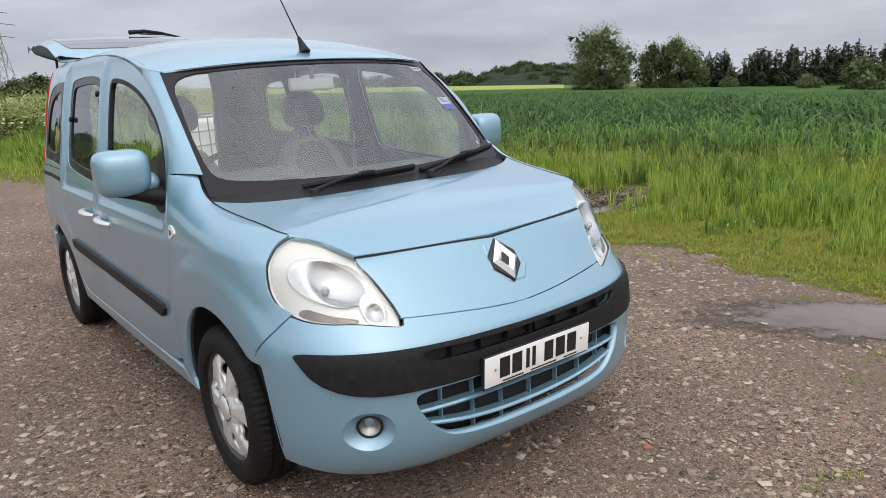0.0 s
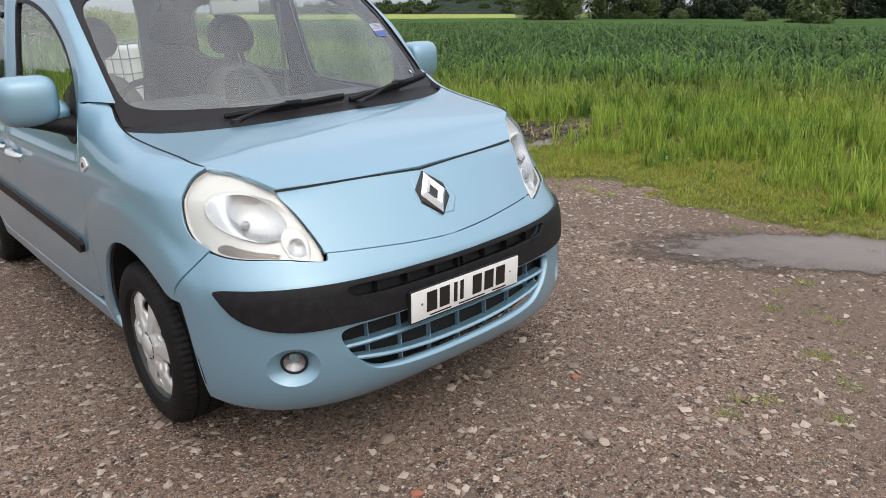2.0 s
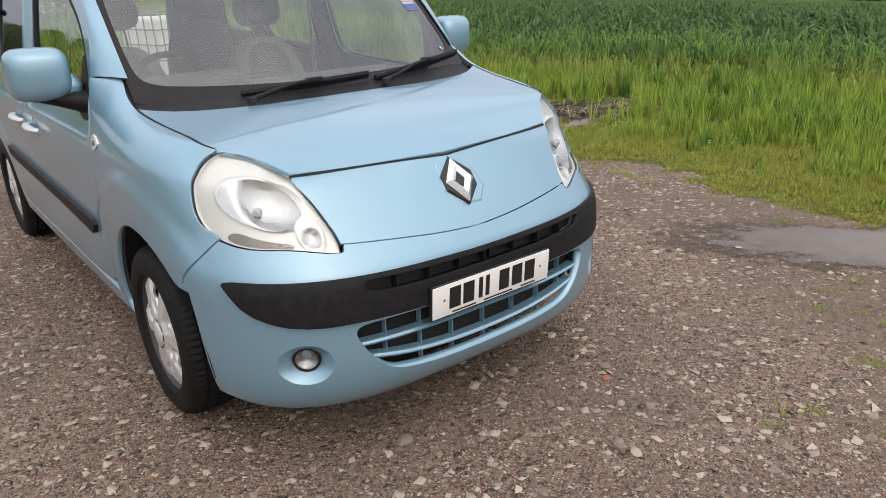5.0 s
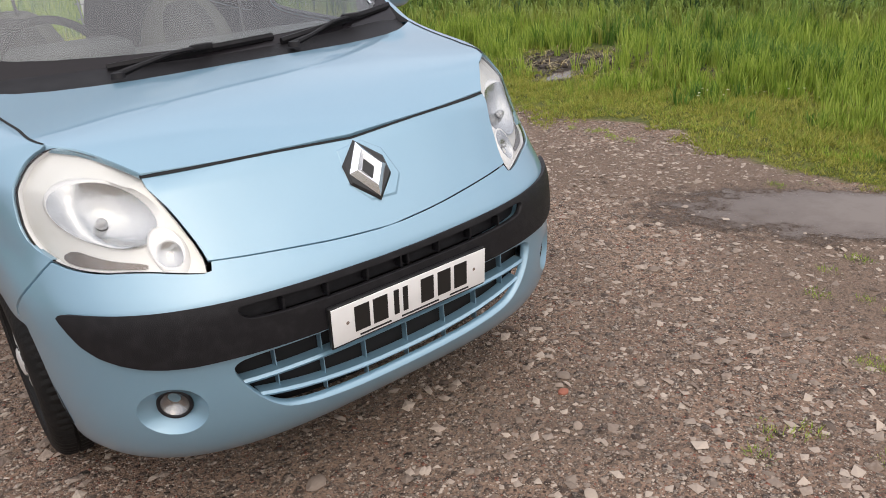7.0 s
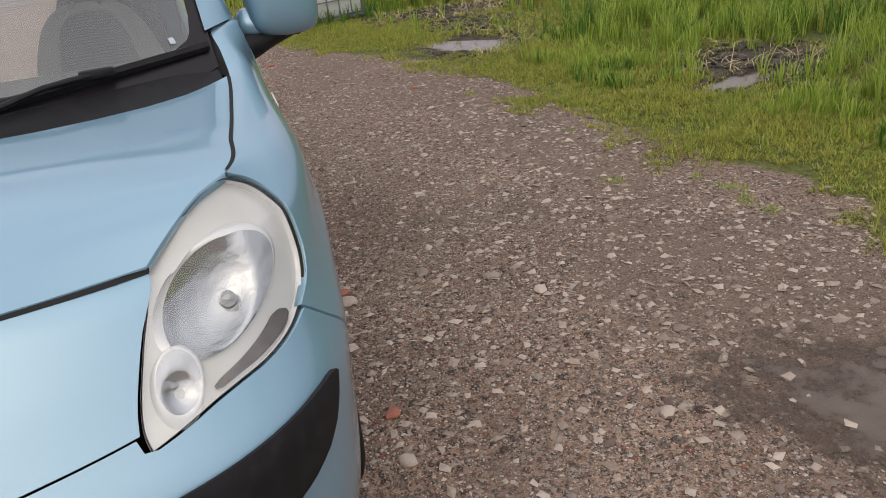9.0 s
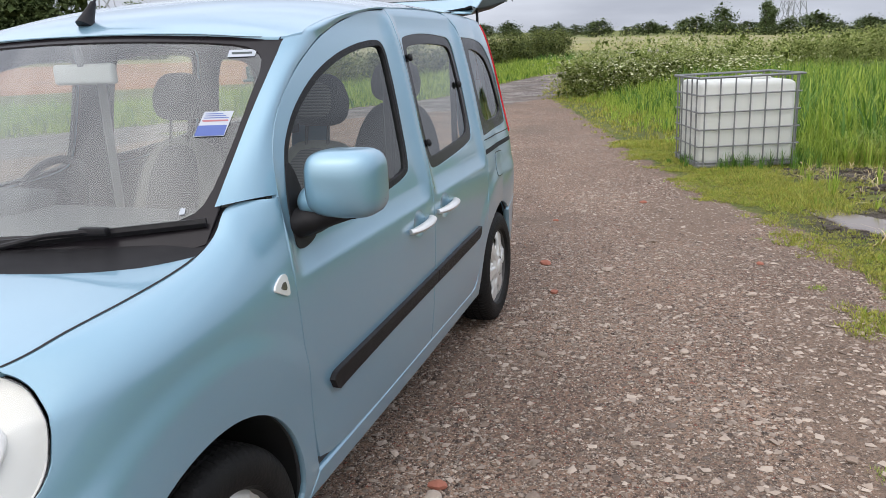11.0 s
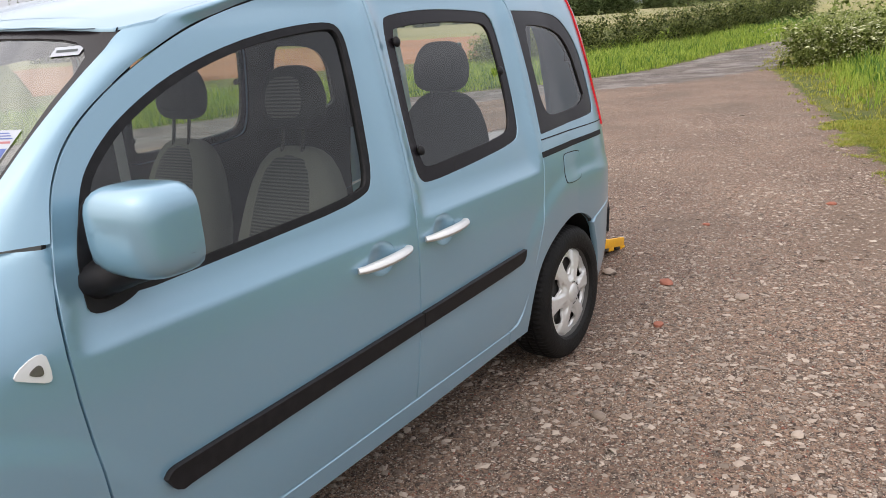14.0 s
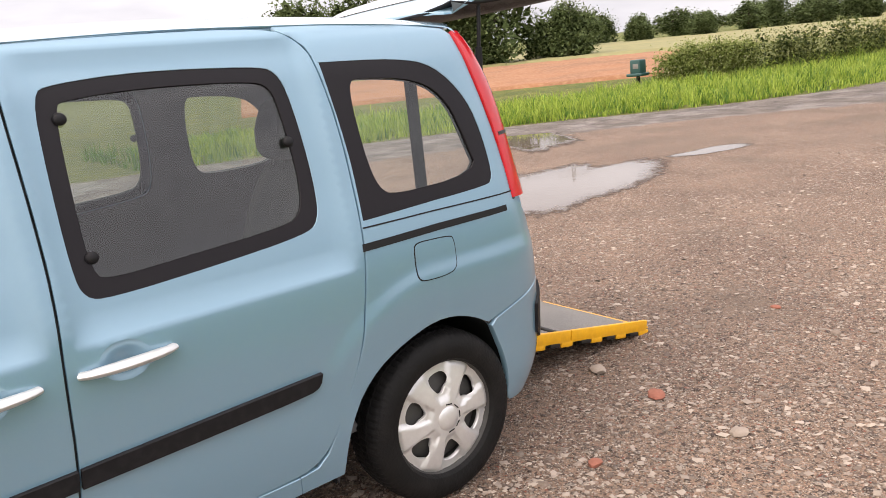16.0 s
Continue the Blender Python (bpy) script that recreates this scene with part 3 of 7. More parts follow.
QUARTER_WINDOW = [(2.432, 1.597, 1), (2.734, 1.590), (2.885, 1.557), (3.0, 1.430), (3.04, 1.269), (3.045, 1.128), (2.985, 1.110), (2.455, 1.096, 1), (2.462, 1.25), (2.453, 1.403)]
QUARTER_CLEAR = [(2.516, 1.530), (2.576, 1.540), (2.809, 1.516), (2.914, 1.430), (2.955, 1.281), (2.985, 1.165), (2.604, 1.152), (2.544, 1.185), (2.520, 1.305)]
FRONT_ARCH = arc(-.03, .345, .385, 197, -20, 22)
REAR_ARCH = [(2.250, .235), (2.262, .299), (2.277, .375), (2.307, .462), (2.359, .549), (2.426, .610), (2.499, .650), (2.594, .683), (2.678, .698), (2.763, .692), (2.85, .663), (2.924, .618), (2.982, .556), (3.012, .484), (3.019, .419), (3.005, .30), (3.0, .24)]

# the dark shell behind the panels, with the same openings
inner = [(-.395, .24)] + FRONT_ARCH + [(.40, .275), (1.2, .272), (2.24, .275)] + REAR_ARCH + [(3.06, .26), (3.10, .62), (3.12, 1.0), (3.08, 1.4), (3.02, 1.66)]
inner += [(2.6, 1.70), (2.0, 1.705), (1.546, 1.694), (1.149, 1.646), (.909, 1.582), (.694, 1.486), (.545, 1.386), (.465, 1.29), (.42, 1.17), (.30, 1.05), (-.05, 1.0), (-.30, .96), (-.34, .80)]
panel("inner_shell", S(inner), SHELL, van, 0, [S(FRONT_WINDOW), S(SLIDE_WINDOW), S(QUARTER_CLEAR)], -.020, .07, .01)

def ellipse(cy, cz, ry, rz, k=20):
    return [(cy + ry * math.cos(i * math.tau / k), cz + rz * math.sin(i * math.tau / k)) for i in range(k)]


HANDLES = ((1.228, 1.470, .884), (1.562, 1.800, .890))
hollows = [ellipse((a + b) / 2 - .005, z + .004, .0655, .0535) for a, b, z in HANDLES]
doors = panel("front_door", S(FRONT_DOOR), PAINT, van, 2, [S(FRONT_WINDOW), S(hollows[0])], depth=.018, h=.020)
slides = panel("sliding_door", S(SLIDE_DOOR), PAINT, van, 2, [S(SLIDE_WINDOW), S(hollows[1])], depth=.018, h=.020)

# wings: from the arch up to the bonnet's edge and back to the door
WING = [(-.385, .60, 1), (-.345, .628), (-.42, .706), (-.479, .780, 1), (-.424, .807), (-.391, .848), (-.378, .883), (-.366, .922), (-.358, .957), (-.353, .983), (-.358, 1.002), (-.368, 1.012, 1)]
WING = [(y, wing_v(y, z), *k) for y, z, *k in WING] + [(y, 1.13, 1) for y in np.linspace(-.372, .419, 40)]
WING += [(y, wing_v(y, z), *k) for y, z, *k in [(.391, 1.092), (.374, .922), (.388, .713), (.409, .469), (.435, .352, 1), (.375, .285, 1), (.325, .285, 1)] + [q for q in FRONT_ARCH[::-1] if q[1] > .30 and not (q[0] < -.30 and q[1] < .58)]]
wings = [patch("front_wing", rounded(WING if s > 0 else MIRROR_Y(WING), 1), (lambda y, v: wing_skin(y, v)) if s > 0 else (lambda y, v: (lambda q: (-q[0], q[1], q[2]))(wing_skin(-y, v))), PAINT, van, 0, (), .017, .018) for s in (1, -1)]
for w, s in zip(wings, (1, -1)):
    q = rounded(S([(.338, 1.002), (.342, .955), (.336, .930), (.300, .948), (.262, .968)]), 2)
    rep = patch("side_repeater", q if s > 0 else MIRROR(q), body, LAMP_WHITE, w, .006, h=.012, depth=.008, label="clear triangular side repeater lamp")
    q = rounded(S([(.326, .978), (.327, .950), (.305, .957), (.298, .966)]), 2)
    patch("bulb", q if s > 0 else MIRROR(q), body, AMBER, rep, .008, h=.01, depth=.003)

# sill below the doors
SILL = [(.385, .285, 1), (.445, .345, 1), (1.0, .344), (1.462, .346), (2.102, .345, 1), (2.102, .288, 1), (1.3, .276)]
panel("sill", S(SILL), PAINT, van, 1, depth=.03)

# rear quarter: round the window, down to the arch and the bumper
QUARTER = [(y + .007, z) for y, z in C_EDGE[:-2]] + [(2.222, .398), (2.168, .352, 1), (2.105, .346, 1), (2.105, .288, 1), (2.258, .288, 1)] + [q for q in REAR_ARCH if q[0] < 2.93 and q[1] > .29] + [(2.93, .622, 1), (3.07, .660), (3.18, .685), (3.235, .705, 1), (3.235, .85), (3.195, 1.0), (3.125, 1.04, 1), (3.115, 1.20), (3.085, 1.36), (3.045, 1.52), (3.005, 1.66, 1), (2.96, 1.685), (2.6, 1.708), (2.36, 1.716, 1)]
quarters = panel("rear_quarter", S(QUARTER), PAINT, van, 1, [S(QUARTER_WINDOW)], depth=.02, h=.02)
for w, s in zip(quarters, (1, -1)):
    flip_if = (lambda q: q) if s > 0 else MIRROR
    patch("sliding_rail", flip_if(rounded(S([(2.432, 1.026, 1), (2.75, 1.028), (3.078, 1.028, 1), (3.078, 1.006, 1), (2.75, 1.004), (2.430, 1.002, 1)]), 0)), body, DARK, w, .002, h=.04, depth=.004, label="black slot of the sliding door's rail")
    patch("seam", flip_if(S([(2.447, 1.077), (2.8, 1.074), (3.15, 1.072), (3.15, 1.067), (2.8, 1.069), (2.447, 1.072)])), body, DARK, w, .0015, h=.04, depth=.002)
for w in quarters[:1]:
    F = [(2.624, .955), (2.632, .985), (2.70, .983), (2.790, .978), (2.806, .965), (2.806, .90), (2.798, .862), (2.76, .845), (2.655, .848), (2.622, .858), (2.620, .90)]
    fl = patch("fuel_flap_gap", rounded(S(F), 2), body, DARK, w, .001, h=.03, depth=.002)
    patch("fuel_flap", rounded(S([(2.713 + (y - 2.713) * .955, .914 + (z - .914) * .945) for y, z in F]), 2), body, PAINT, w, .003, h=.03, depth=.003, label="flush fuel filler flap")

# window panes with black borders
def inset(pts, d):
    """An outline moved inwards by about d."""
    cy, cz = sum(q[0] for q in pts) / len(pts), sum(q[1] for q in pts) / len(pts)
    out = []
    for i, q in enumerate(pts):
        a, b = pts[i - 1], pts[(i + 1) % len(pts)]
        t = Vector((b[0] - a[0], b[1] - a[1])).normalized()
        n = Vector((-t[1], t[0]))
        if n.dot(Vector((cy - q[0], cz - q[1]))) < 0:
            n = -n
        out.append((q[0] + n[0] * d, q[1] + n[1] * d))
    return out


FRONT_CLEAR = inset(FRONT_WINDOW, .022)
panel("window_seal", S(inset(FRONT_WINDOW, -.004)), BLACK_PLASTIC, doors, 2, [S(FRONT_CLEAR)], -.001, .03, .022, "black rubber window seal")
panel("window_pane", S(inset(FRONT_WINDOW, .012)), GLASS_SIDE, doors, 2, (), -.012, .05, .004, "clear side window pane")
panel("window_border", S(inset(SLIDE_WINDOW, -.003)), FRIT, slides, 2, [S(SLIDE_CLEAR)], -.004, .03, .012, "black border of the side window")
panel("window_pane", S(inset(SLIDE_CLEAR, -.012)), GLASS_TINT, slides, 2, (), -.011, .05, .004, "tinted side window pane")
panel("window_border", S(QUARTER_WINDOW), FRIT, quarters, 2, [S(QUARTER_CLEAR)], -.003, .03, .012, "black border of the quarter window")
panel("window_pane", S(inset(QUARTER_CLEAR, -.012)), GLASS_TINT, quarters, 2, (), -.010, .05, .004, "tinted quarter window pane")
# black triangle in front of the front door's pane, where the mirror stands
panel("mirror_base", S([(.452, 1.018), (.455, 1.08), (.47, 1.16), (.515, 1.262), (.545, 1.235), (.565, 1.12), (.60, 1.075), (.60, 1.055), (.54, 1.022)]), BLACK_PLASTIC, doors, 2, (), .004, .025, .02, "black plastic mirror base")
# latch knobs of the opening panes
for w, s in zip(slides, (1, -1)):
    for y, z in ((1.672, 1.512), (1.662, 1.162), (2.272, 1.372)):
        a, n = surface(body, .004)(s * side_p(y, z), z)
        bm = bmesh.new()
        bmesh.ops.create_uvsphere(bm, u_segments=14, v_segments=8, radius=.017)
        bmesh.ops.transform(bm, matrix=Matrix.Translation(a) @ n.to_track_quat("X", "Z").to_matrix().to_4x4() @ Matrix.Diagonal((.6, 1, 1, 1)), verts=bm.verts)
        part("pane_fixing", bm, BLACK_PLASTIC, w)

# black rubbing strips on the doors
panel("rubbing_strip", S([(.520, .606, 1), (.535, .622), (.56, .626), (1.0, .636), (1.509, .650, 1), (1.503, .600, 1), (1.0, .586), (.59, .568), (.545, .562)]), BLACK_PLASTIC, doors, 1, (), .018, .04, .020, "black rubbing strip")
panel("rubbing_strip", S([(1.516, .650, 1), (1.9, .662), (2.215, .670, 1), (2.205, .632), (2.165, .617), (1.85, .608), (1.510, .600, 1)]), BLACK_PLASTIC, slides, 1, (), .018, .04, .020, "black rubbing strip")


def handle(door, s, y0, y1, z, lock):
    """A silver bar across a round hollow in the door."""
    cy = (y0 + y1) / 2 - .005
    ring = [(cy + .066 * math.cos(k * math.tau / 24), z + .004 + .054 * math.sin(k * math.tau / 24)) for k in range(24)]
    at = surface(body, 0)
    centre, n = at(s * side_p(cy, z), z)
    verts, faces = [], []
    rows = 7
    for j in range(rows + 1):
        u = j / rows
        for q in ring:
            yy, zz = cy + (q[0] - cy) * (1 - u), z + .004 + (q[1] - z - .004) * (1 - u)
            a, m = at(s * side_p(yy, zz), zz)
            verts.append(a + m * (-.001 - .016 * math.sin(u * math.pi / 2) ** 1.5))
    k = len(ring)
    for j in range(rows):
        for i in range(k):
            f = (j * k + i, j * k + (i + 1) % k, (j + 1) * k + (i + 1) % k, (j + 1) * k + i)
            faces.append(f if s > 0 else f[::-1])
    link("handle_hollow", verts, faces, PAINT, door)
    path, taper = [], []
    for i in range(13):
        u = i / 12
        y = y0 + (y1 - y0) * u
        a, m = at(s * side_p(y, z), z)
        path.append(a + m * (.006 + .026 * math.sin(math.pi * min(1, max(0, u))) ** .5) + Vector((0, 0, .004 * (u - .5))))
        taper.append(.45 + .55 * math.sin(math.pi * min(.97, max(.03, u))) ** .35)
    hd = part("door_handle", tube_bm(path, .0205, 12, taper=taper, squash=.7), SILVER, door, "silver painted door handle")
    if lock:
        a, m = at(s * side_p(y1 - .022, z), z)
        bm = bmesh.new()
        bmesh.ops.create_uvsphere(bm, u_segments=10, v_segments=6, radius=.006)
        bmesh.ops.translate(bm, vec=a + m * .030, verts=bm.verts)
        part("lock", bm, DARK, hd)


for i, s in enumerate((1, -1)):
    handle(doors[i], s, *HANDLES[0], True)
    handle(slides[i], s, *HANDLES[1], False)

def shrink2(pts, k):
    """An outline drawn in towards its middle."""
    cx, cz = sum(q[0] for q in pts) / len(pts), sum(q[1] for q in pts) / len(pts)
    return [(cx + (q[0] - cx) * k, cz + (q[1] - cz) * k, *q[2:]) for q in pts]


def lampdish(parent, s, centre, rx, rz, lean, mat, rim_mat, depth, off, name="lamp_bowl", rim=.14, cover=False):
    """A round bowl let into the nose, with a raised rim."""
    at = surface(body, off)
    rows, k = 8, 40
    verts, faces = [], []

    def spot(u, a):
        x, z = centre[0] + u * (rx * math.cos(a) - lean * rz * math.sin(a)), centre[1] + u * (rz * math.sin(a) + lean * rz * math.cos(a) * 0)
        return at(s * nose_p(x, z), z)
    for j in range(rows + 1):
        u = 1 - j / rows
        for i in range(k):
            a, n = spot(u, i * math.tau / k)
            verts.append(a - n * depth * math.cos(u * math.pi / 2) ** .8)
    for j in range(rows):
        for i in range(k):
            f = (j * k + i, j * k + (i + 1) % k, (j + 1) * k + (i + 1) % k, (j + 1) * k + i)
            faces.append(f if s > 0 else f[::-1])
    bowl = link(name, verts, faces, mat, parent)
    if rim:
        verts, faces = [], []
        prof = ((1.0, 0), (1.0 + rim * .3, .004), (1.0 + rim * .7, .004), (1.0 + rim, -.004))
        for u, o in prof:
            for i in range(k):
                a, n = spot(u, i * math.tau / k)
                verts.append(a + n * o)
        for j in range(3):
            for i in range(k):
                f = (j * k + i, (j + 1) * k + i, (j + 1) * k + (i + 1) % k, j * k + (i + 1) % k)
                faces.append(f if s > 0 else f[::-1])
        link("rim", verts, faces, rim_mat, bowl)
    if cover:
        verts, faces = [], []
        for j in range(4):
            for i in range(k):
                a, n = spot(1 - j / 4, i * math.tau / k)
                verts.append(a + n * .006 * math.sin(j / 4 * math.pi / 2))
        c = at(s * nose_p(*centre), centre[1])
        verts.append(c[0] + c[1] * .006)
        for j in range(3):
            for i in range(k):
                f = (j * k + i, j * k + (i + 1) % k, (j + 1) * k + (i + 1) % k, (j + 1) * k + i)
                faces.append(f if s > 0 else f[::-1])
        for i in range(k):
            f = (3 * k + i, 3 * k + (i + 1) % k, 4 * k)
            faces.append(f if s > 0 else f[::-1])
        link("lens", verts, faces, LENS, bowl)
    return bowl



# ---- nose ----
LAMP = [(.747, .761), (.697, .752), (.645, .750), (.601, .745), (.558, .736), (.497, .724, 1), (.490, .746), (.494, .779), (.510, .831), (.530, .882)]
FRONT_PANEL = [(0, .9195), (.2, .930), (.345, .9335), (.546, .933, 1), (.524, .878), (.504, .829), (.488, .778), (.484, .7475, 1), (.31, .7345), (.16, .720), (0, .711)]
fp = [(nose_p(x, z), z, *k) for x, z, *k in FRONT_PANEL]
fp = fp[:-1] + [(fp[-1][0], fp[-1][1], 1)]
front_panel = patch("front_panel", rounded(both(fp), 1), body, PAINT, van, 0, h=.035, depth=.02, label="plain light blue nose panel")
edge = [(0, .9195), (.2, .930), (.345, .9335), (.546, .933)]
seam = [(x, z + .0048) for x, z in edge] + [(x, z - .0002) for x, z in edge[::-1]]
# dark strip on the skin that paints the shade of the bonnet's front gap
patch("bonnet_gap_shade", rounded(both([(nose_p(x, z), z, 1) if x in (0, .546) else (nose_p(x, z), z) for x, z in seam]), 1), body, DARK, van, .0012, h=.012, depth=.012)
GRILLE = [(0, .512), (.25, .512), (.44, .512), (.497, .505), (.508, .48), (.478, .42), (.425, .358), (.365, .325), (.2, .306), (0, .300)]
BUMPER = [(0, .7075), (.16, .7165), (.31, .731), (.478, .744, 1), (.488, .7205), (.558, .732), (.601, .7415), (.645, .7465), (.697, .7485), (.747, .7575), (.776, .772, 1)]
bp = [(nose_p(x, z), z, *k) for x, z, *k in BUMPER] + S([(-.424, .704), (-.352, .622), (-.385, .595, 1), (-.40, .48), (-.408, .36), (-.402, .245, 1)]) + [(nose_p(x, z), z) for x, z in ((.70, .222), (.5, .212), (.25, .206), (0, .204))]
bp = [(p[0], p[1], *p[2:]) for p in bp]
gr = [(nose_p(x, z), z) for x, z in GRILLE]
SLOT = [(0, .636), (.25, .640), (.43, .646), (.470, .644), (.462, .622), (.435, .606), (.25, .600), (0, .598)]
bumper = patch("front_bumper", rounded(both(bp), 1), body, PAINT, van, 0, [rounded(both(gr), 2), rounded(both([(nose_p(x * 1.03, .622 + (z - .622) * 1.45), .622 + (z - .622) * 1.45) for x, z in SLOT]), 2), N(ellipse(.648, .402, .0715, .0675)), N(ellipse(-.648, .402, .0715, .0675))], h=.03, depth=.03, label="light blue front bumper")
BAND = [(0, .650), (.25, .656), (.46, .660), (.66, .664), (.775, .667), (.800, .660), (.795, .640), (.765, .575), (.70, .538), (.61, .524), (.50, .524), (.25, .520), (0, .520)]
bd = [(nose_p(x, z), z) for x, z in BAND]
sl = [(nose_p(x, z), z) for x, z in SLOT]
band = patch("bumper_band", rounded(both(bd), 1), body, BLACK_PLASTIC, bumper, .012, [rounded(both(sl), 2)], h=.03, depth=.02, label="black plastic band across the bumper")
patch("band_recess", rounded(both(shrink2(both(sl), 1.12)[:len(sl)]), 1), body, BLACK_PLASTIC, band, -.028, h=.04, depth=0)
for s in (1, -1):
    for x in (0.012, .12, .24, .36):
        z0 = .620
        a, n = surface(body, -.012)(s * nose_p(x, z0), z0)
        part("rib", box_bm((.006, .03, .034), tuple(a), .001), BLACK_PLASTIC, band)
# near-black sheet behind the bars, its colour giving the grille's inner shade
patch("grille_recess_shade", rounded(both([(p * 1.10, .405 + (z - .405) * 1.5) for p, z in gr]), 1), body, DARK, bumper, -.066, h=.06, depth=0)
# the grille's blue bars and fins
for zm, xm, bow in ((.436, .490, 0.0), (.345, .455, .2)):
    pts = []
    for i in range(25):
        x = -xm + 2 * xm * i / 24
        z0 = zm + bow * x * x
        a, n = surface(body, -.022)(nose_p(x, z0), z0)
        pts.append(a)
    verts, faces = [], []
    for p in pts:
        for dy, dz in ((0, .008), (-.007, .002), (0, -.007), (.034, -.004), (.034, .009)):
            verts.append(p + Vector((0, dy, dz)))
    for i in range(24):
        for j in range(5):
            a, b = i * 5 + j, i * 5 + (j + 1) % 5
            faces.append((a, b, b + 5, a + 5))
    link("grille_bar", verts, faces, PAINT, bumper, "light blue grille bar", smooth=False)
for x in (-.40, -.27, -.14, 0, .14, .27, .40):
    top, low = .512, .306 + .12 * max(0, (abs(x) - .2) / .25) ** 2
    zc = (top + low) / 2
    a, n = surface(body, -.050)(nose_p(x, zc), zc)
    part("grille_fin", box_bm((.0028, .022, top - low), (a[0], a[1], zc)), PAINT, bumper)

# headlamps: cream housing, mirrored bowl, side lamp, amber strip, clear cover
def dish_frame(s, centre, turn, rise, ra, rb, spin):
    """The middle, the axis and the two half axes of an oval dish on the left side; s = -1 mirrors it."""
    n = Vector((math.sin(turn) * math.cos(rise), -math.cos(turn) * math.cos(rise), math.sin(rise)))
    u = n.cross(Vector((0, 0, 1))).normalized()
    w = u.cross(n)
    p, q = (math.cos(spin) * u + math.sin(spin) * w) * ra, (-math.sin(spin) * u + math.cos(spin) * w) * rb
    flip_x = lambda v: Vector((v[0] * s, v[1], v[2]))
    return flip_x(Vector(centre)), flip_x(n), flip_x(p), flip_x(q)


def oval_dish(base, s, dish, sink, depth, ring, name):
    """A mirrored bowl sunk under the lamp cover, with a white ring that rises to the housing round it."""
    c, n, p, q = dish_frame(s, *dish)
    k, rows = 44, 8
    at = surface(body, -.024)

    def spot(f, i, d):
        e = c + (p * math.cos(i * math.tau / k) + q * math.sin(i * math.tau / k)) * f - n * d
        return Vector((e[0], max(e[1], body(nose_p(e[0], e[2]), e[2])[1] + .016), e[2]))
    verts, faces = [], []
    turned = s * (p.cross(q).dot(n)) * s > 0
    for j in range(rows):
        f = 1 - j / rows
        verts += [spot(f, i, sink + depth * math.cos(f * math.pi / 2) ** .8) for i in range(k)]
    verts.append(c - n * (sink + depth))
    for j in range(rows - 1):
        for i in range(k):
            f = (j * k + i, j * k + (i + 1) % k, (j + 1) * k + (i + 1) % k, (j + 1) * k + i)
            faces.append(f if turned else f[::-1])
    for i in range(k):
        f = ((rows - 1) * k + i, (rows - 1) * k + (i + 1) % k, rows * k)
        faces.append(f if turned else f[::-1])
    bowl = link(name, verts, faces, REFLECTOR, base)
    verts, faces = [spot(1.0, i, sink) for i in range(k)] + [spot(1 + ring * .45, i, sink - .004) for i in range(k)], []
    for i in range(k):
        e = spot(1 + ring, i, 0)
        verts.append(at(nose_p(e[0], e[2]), e[2])[0])
    for j in range(2):
        for i in range(k):
            f = (j * k + i, (j + 1) * k + i, (j + 1) * k + (i + 1) % k, j * k + (i + 1) % k)
            faces.append(f if turned else f[::-1])
    link("rim", verts, faces, LAMP_WHITE, bowl)
    cup = part("bulb_shield", lathe_bm([(.0, .012), (.30, .010), (.42, .004), (.46, -.006)], 20), REFLECTOR, bowl)
    cup.matrix_world = Matrix.Translation(c - n * (sink + depth * .78) + q * .10) @ n.to_track_quat("X", "Z").to_matrix().to_4x4() @ Matrix.Diagonal((1, p.length * .36, p.length * .36, 1))
    return bowl


def dish_hole(dish, ring):
    """The outline, on the skin, of the place that a dish takes in the housing."""
    c, n, p, q = dish_frame(1, *dish)
    out = []
    for i in range(44):
        e = c + (p * math.cos(i * math.tau / 44) + q * math.sin(i * math.tau / 44)) * (1 + ring)
        out.append((nose_p(e[0], e[2]), e[2]))
    return out


MAIN_DISH = ((.646, -.552, .880), .056, .826, .086, .119, .718)
SIDE_DISH = ((.553, -.645, .782), .534, .256, .044, .038, -1.176)
for s in (1, -1):
    tr = (lambda q: q) if s > 0 else MIRROR
    lp = S([(-.388, 1.0135), (-.376, 1.011), (-.364, 1.001), (-.357, .983), (-.362, .957), (-.370, .92), (-.382, .88), (-.395, .845), (-.428, .803), (-.475, .777)]) + N(LAMP) + S([(y, wing_edge(y)[1] - .002) for y in (-.525, -.49, -.465, -.44, -.413, -.395)])
    base = patch("headlamp", tr(rounded(lp, 2)), body, LAMP_CREAM, van, -.024, [tr(dish_hole(MAIN_DISH, .10))], h=.018, depth=0, label="large almond-shaped headlamp, slightly yellowed")
    patch("lamp_rim", tr(rounded(lp, 2)), body, BLACK_PLASTIC, base, -.006, [tr(rounded(shrink2(lp, .992), 2))], h=.012, depth=.010)
    patch("lamp_wall", tr(rounded(shrink2(lp, .995), 2)), body, LAMP_WHITE, base, -.012, [tr(rounded(shrink2(lp, .985), 2))], h=.012, depth=.018)
    oval_dish(base, s, MAIN_DISH, .022, .050, .10, "lamp_bowl")
    oval_dish(base, s, SIDE_DISH, .004, .022, .22, "side_lamp_bowl")
    st = N([(.738, .800), (.764, .785), (.752, .768), (.699, .759), (.645, .757), (.612, .753), (.606, .764), (.666, .774), (.705, .785)])
    patch("indicator", tr(rounded(st, 1)), body, AMBER, base, -.019, h=.015, depth=.004, label="smoked amber indicator strip")
    patch("lamp_cover", tr(rounded(lp, 2)), body, LENS, base, -.002, h=.018, depth=.004, label="clear lamp cover")

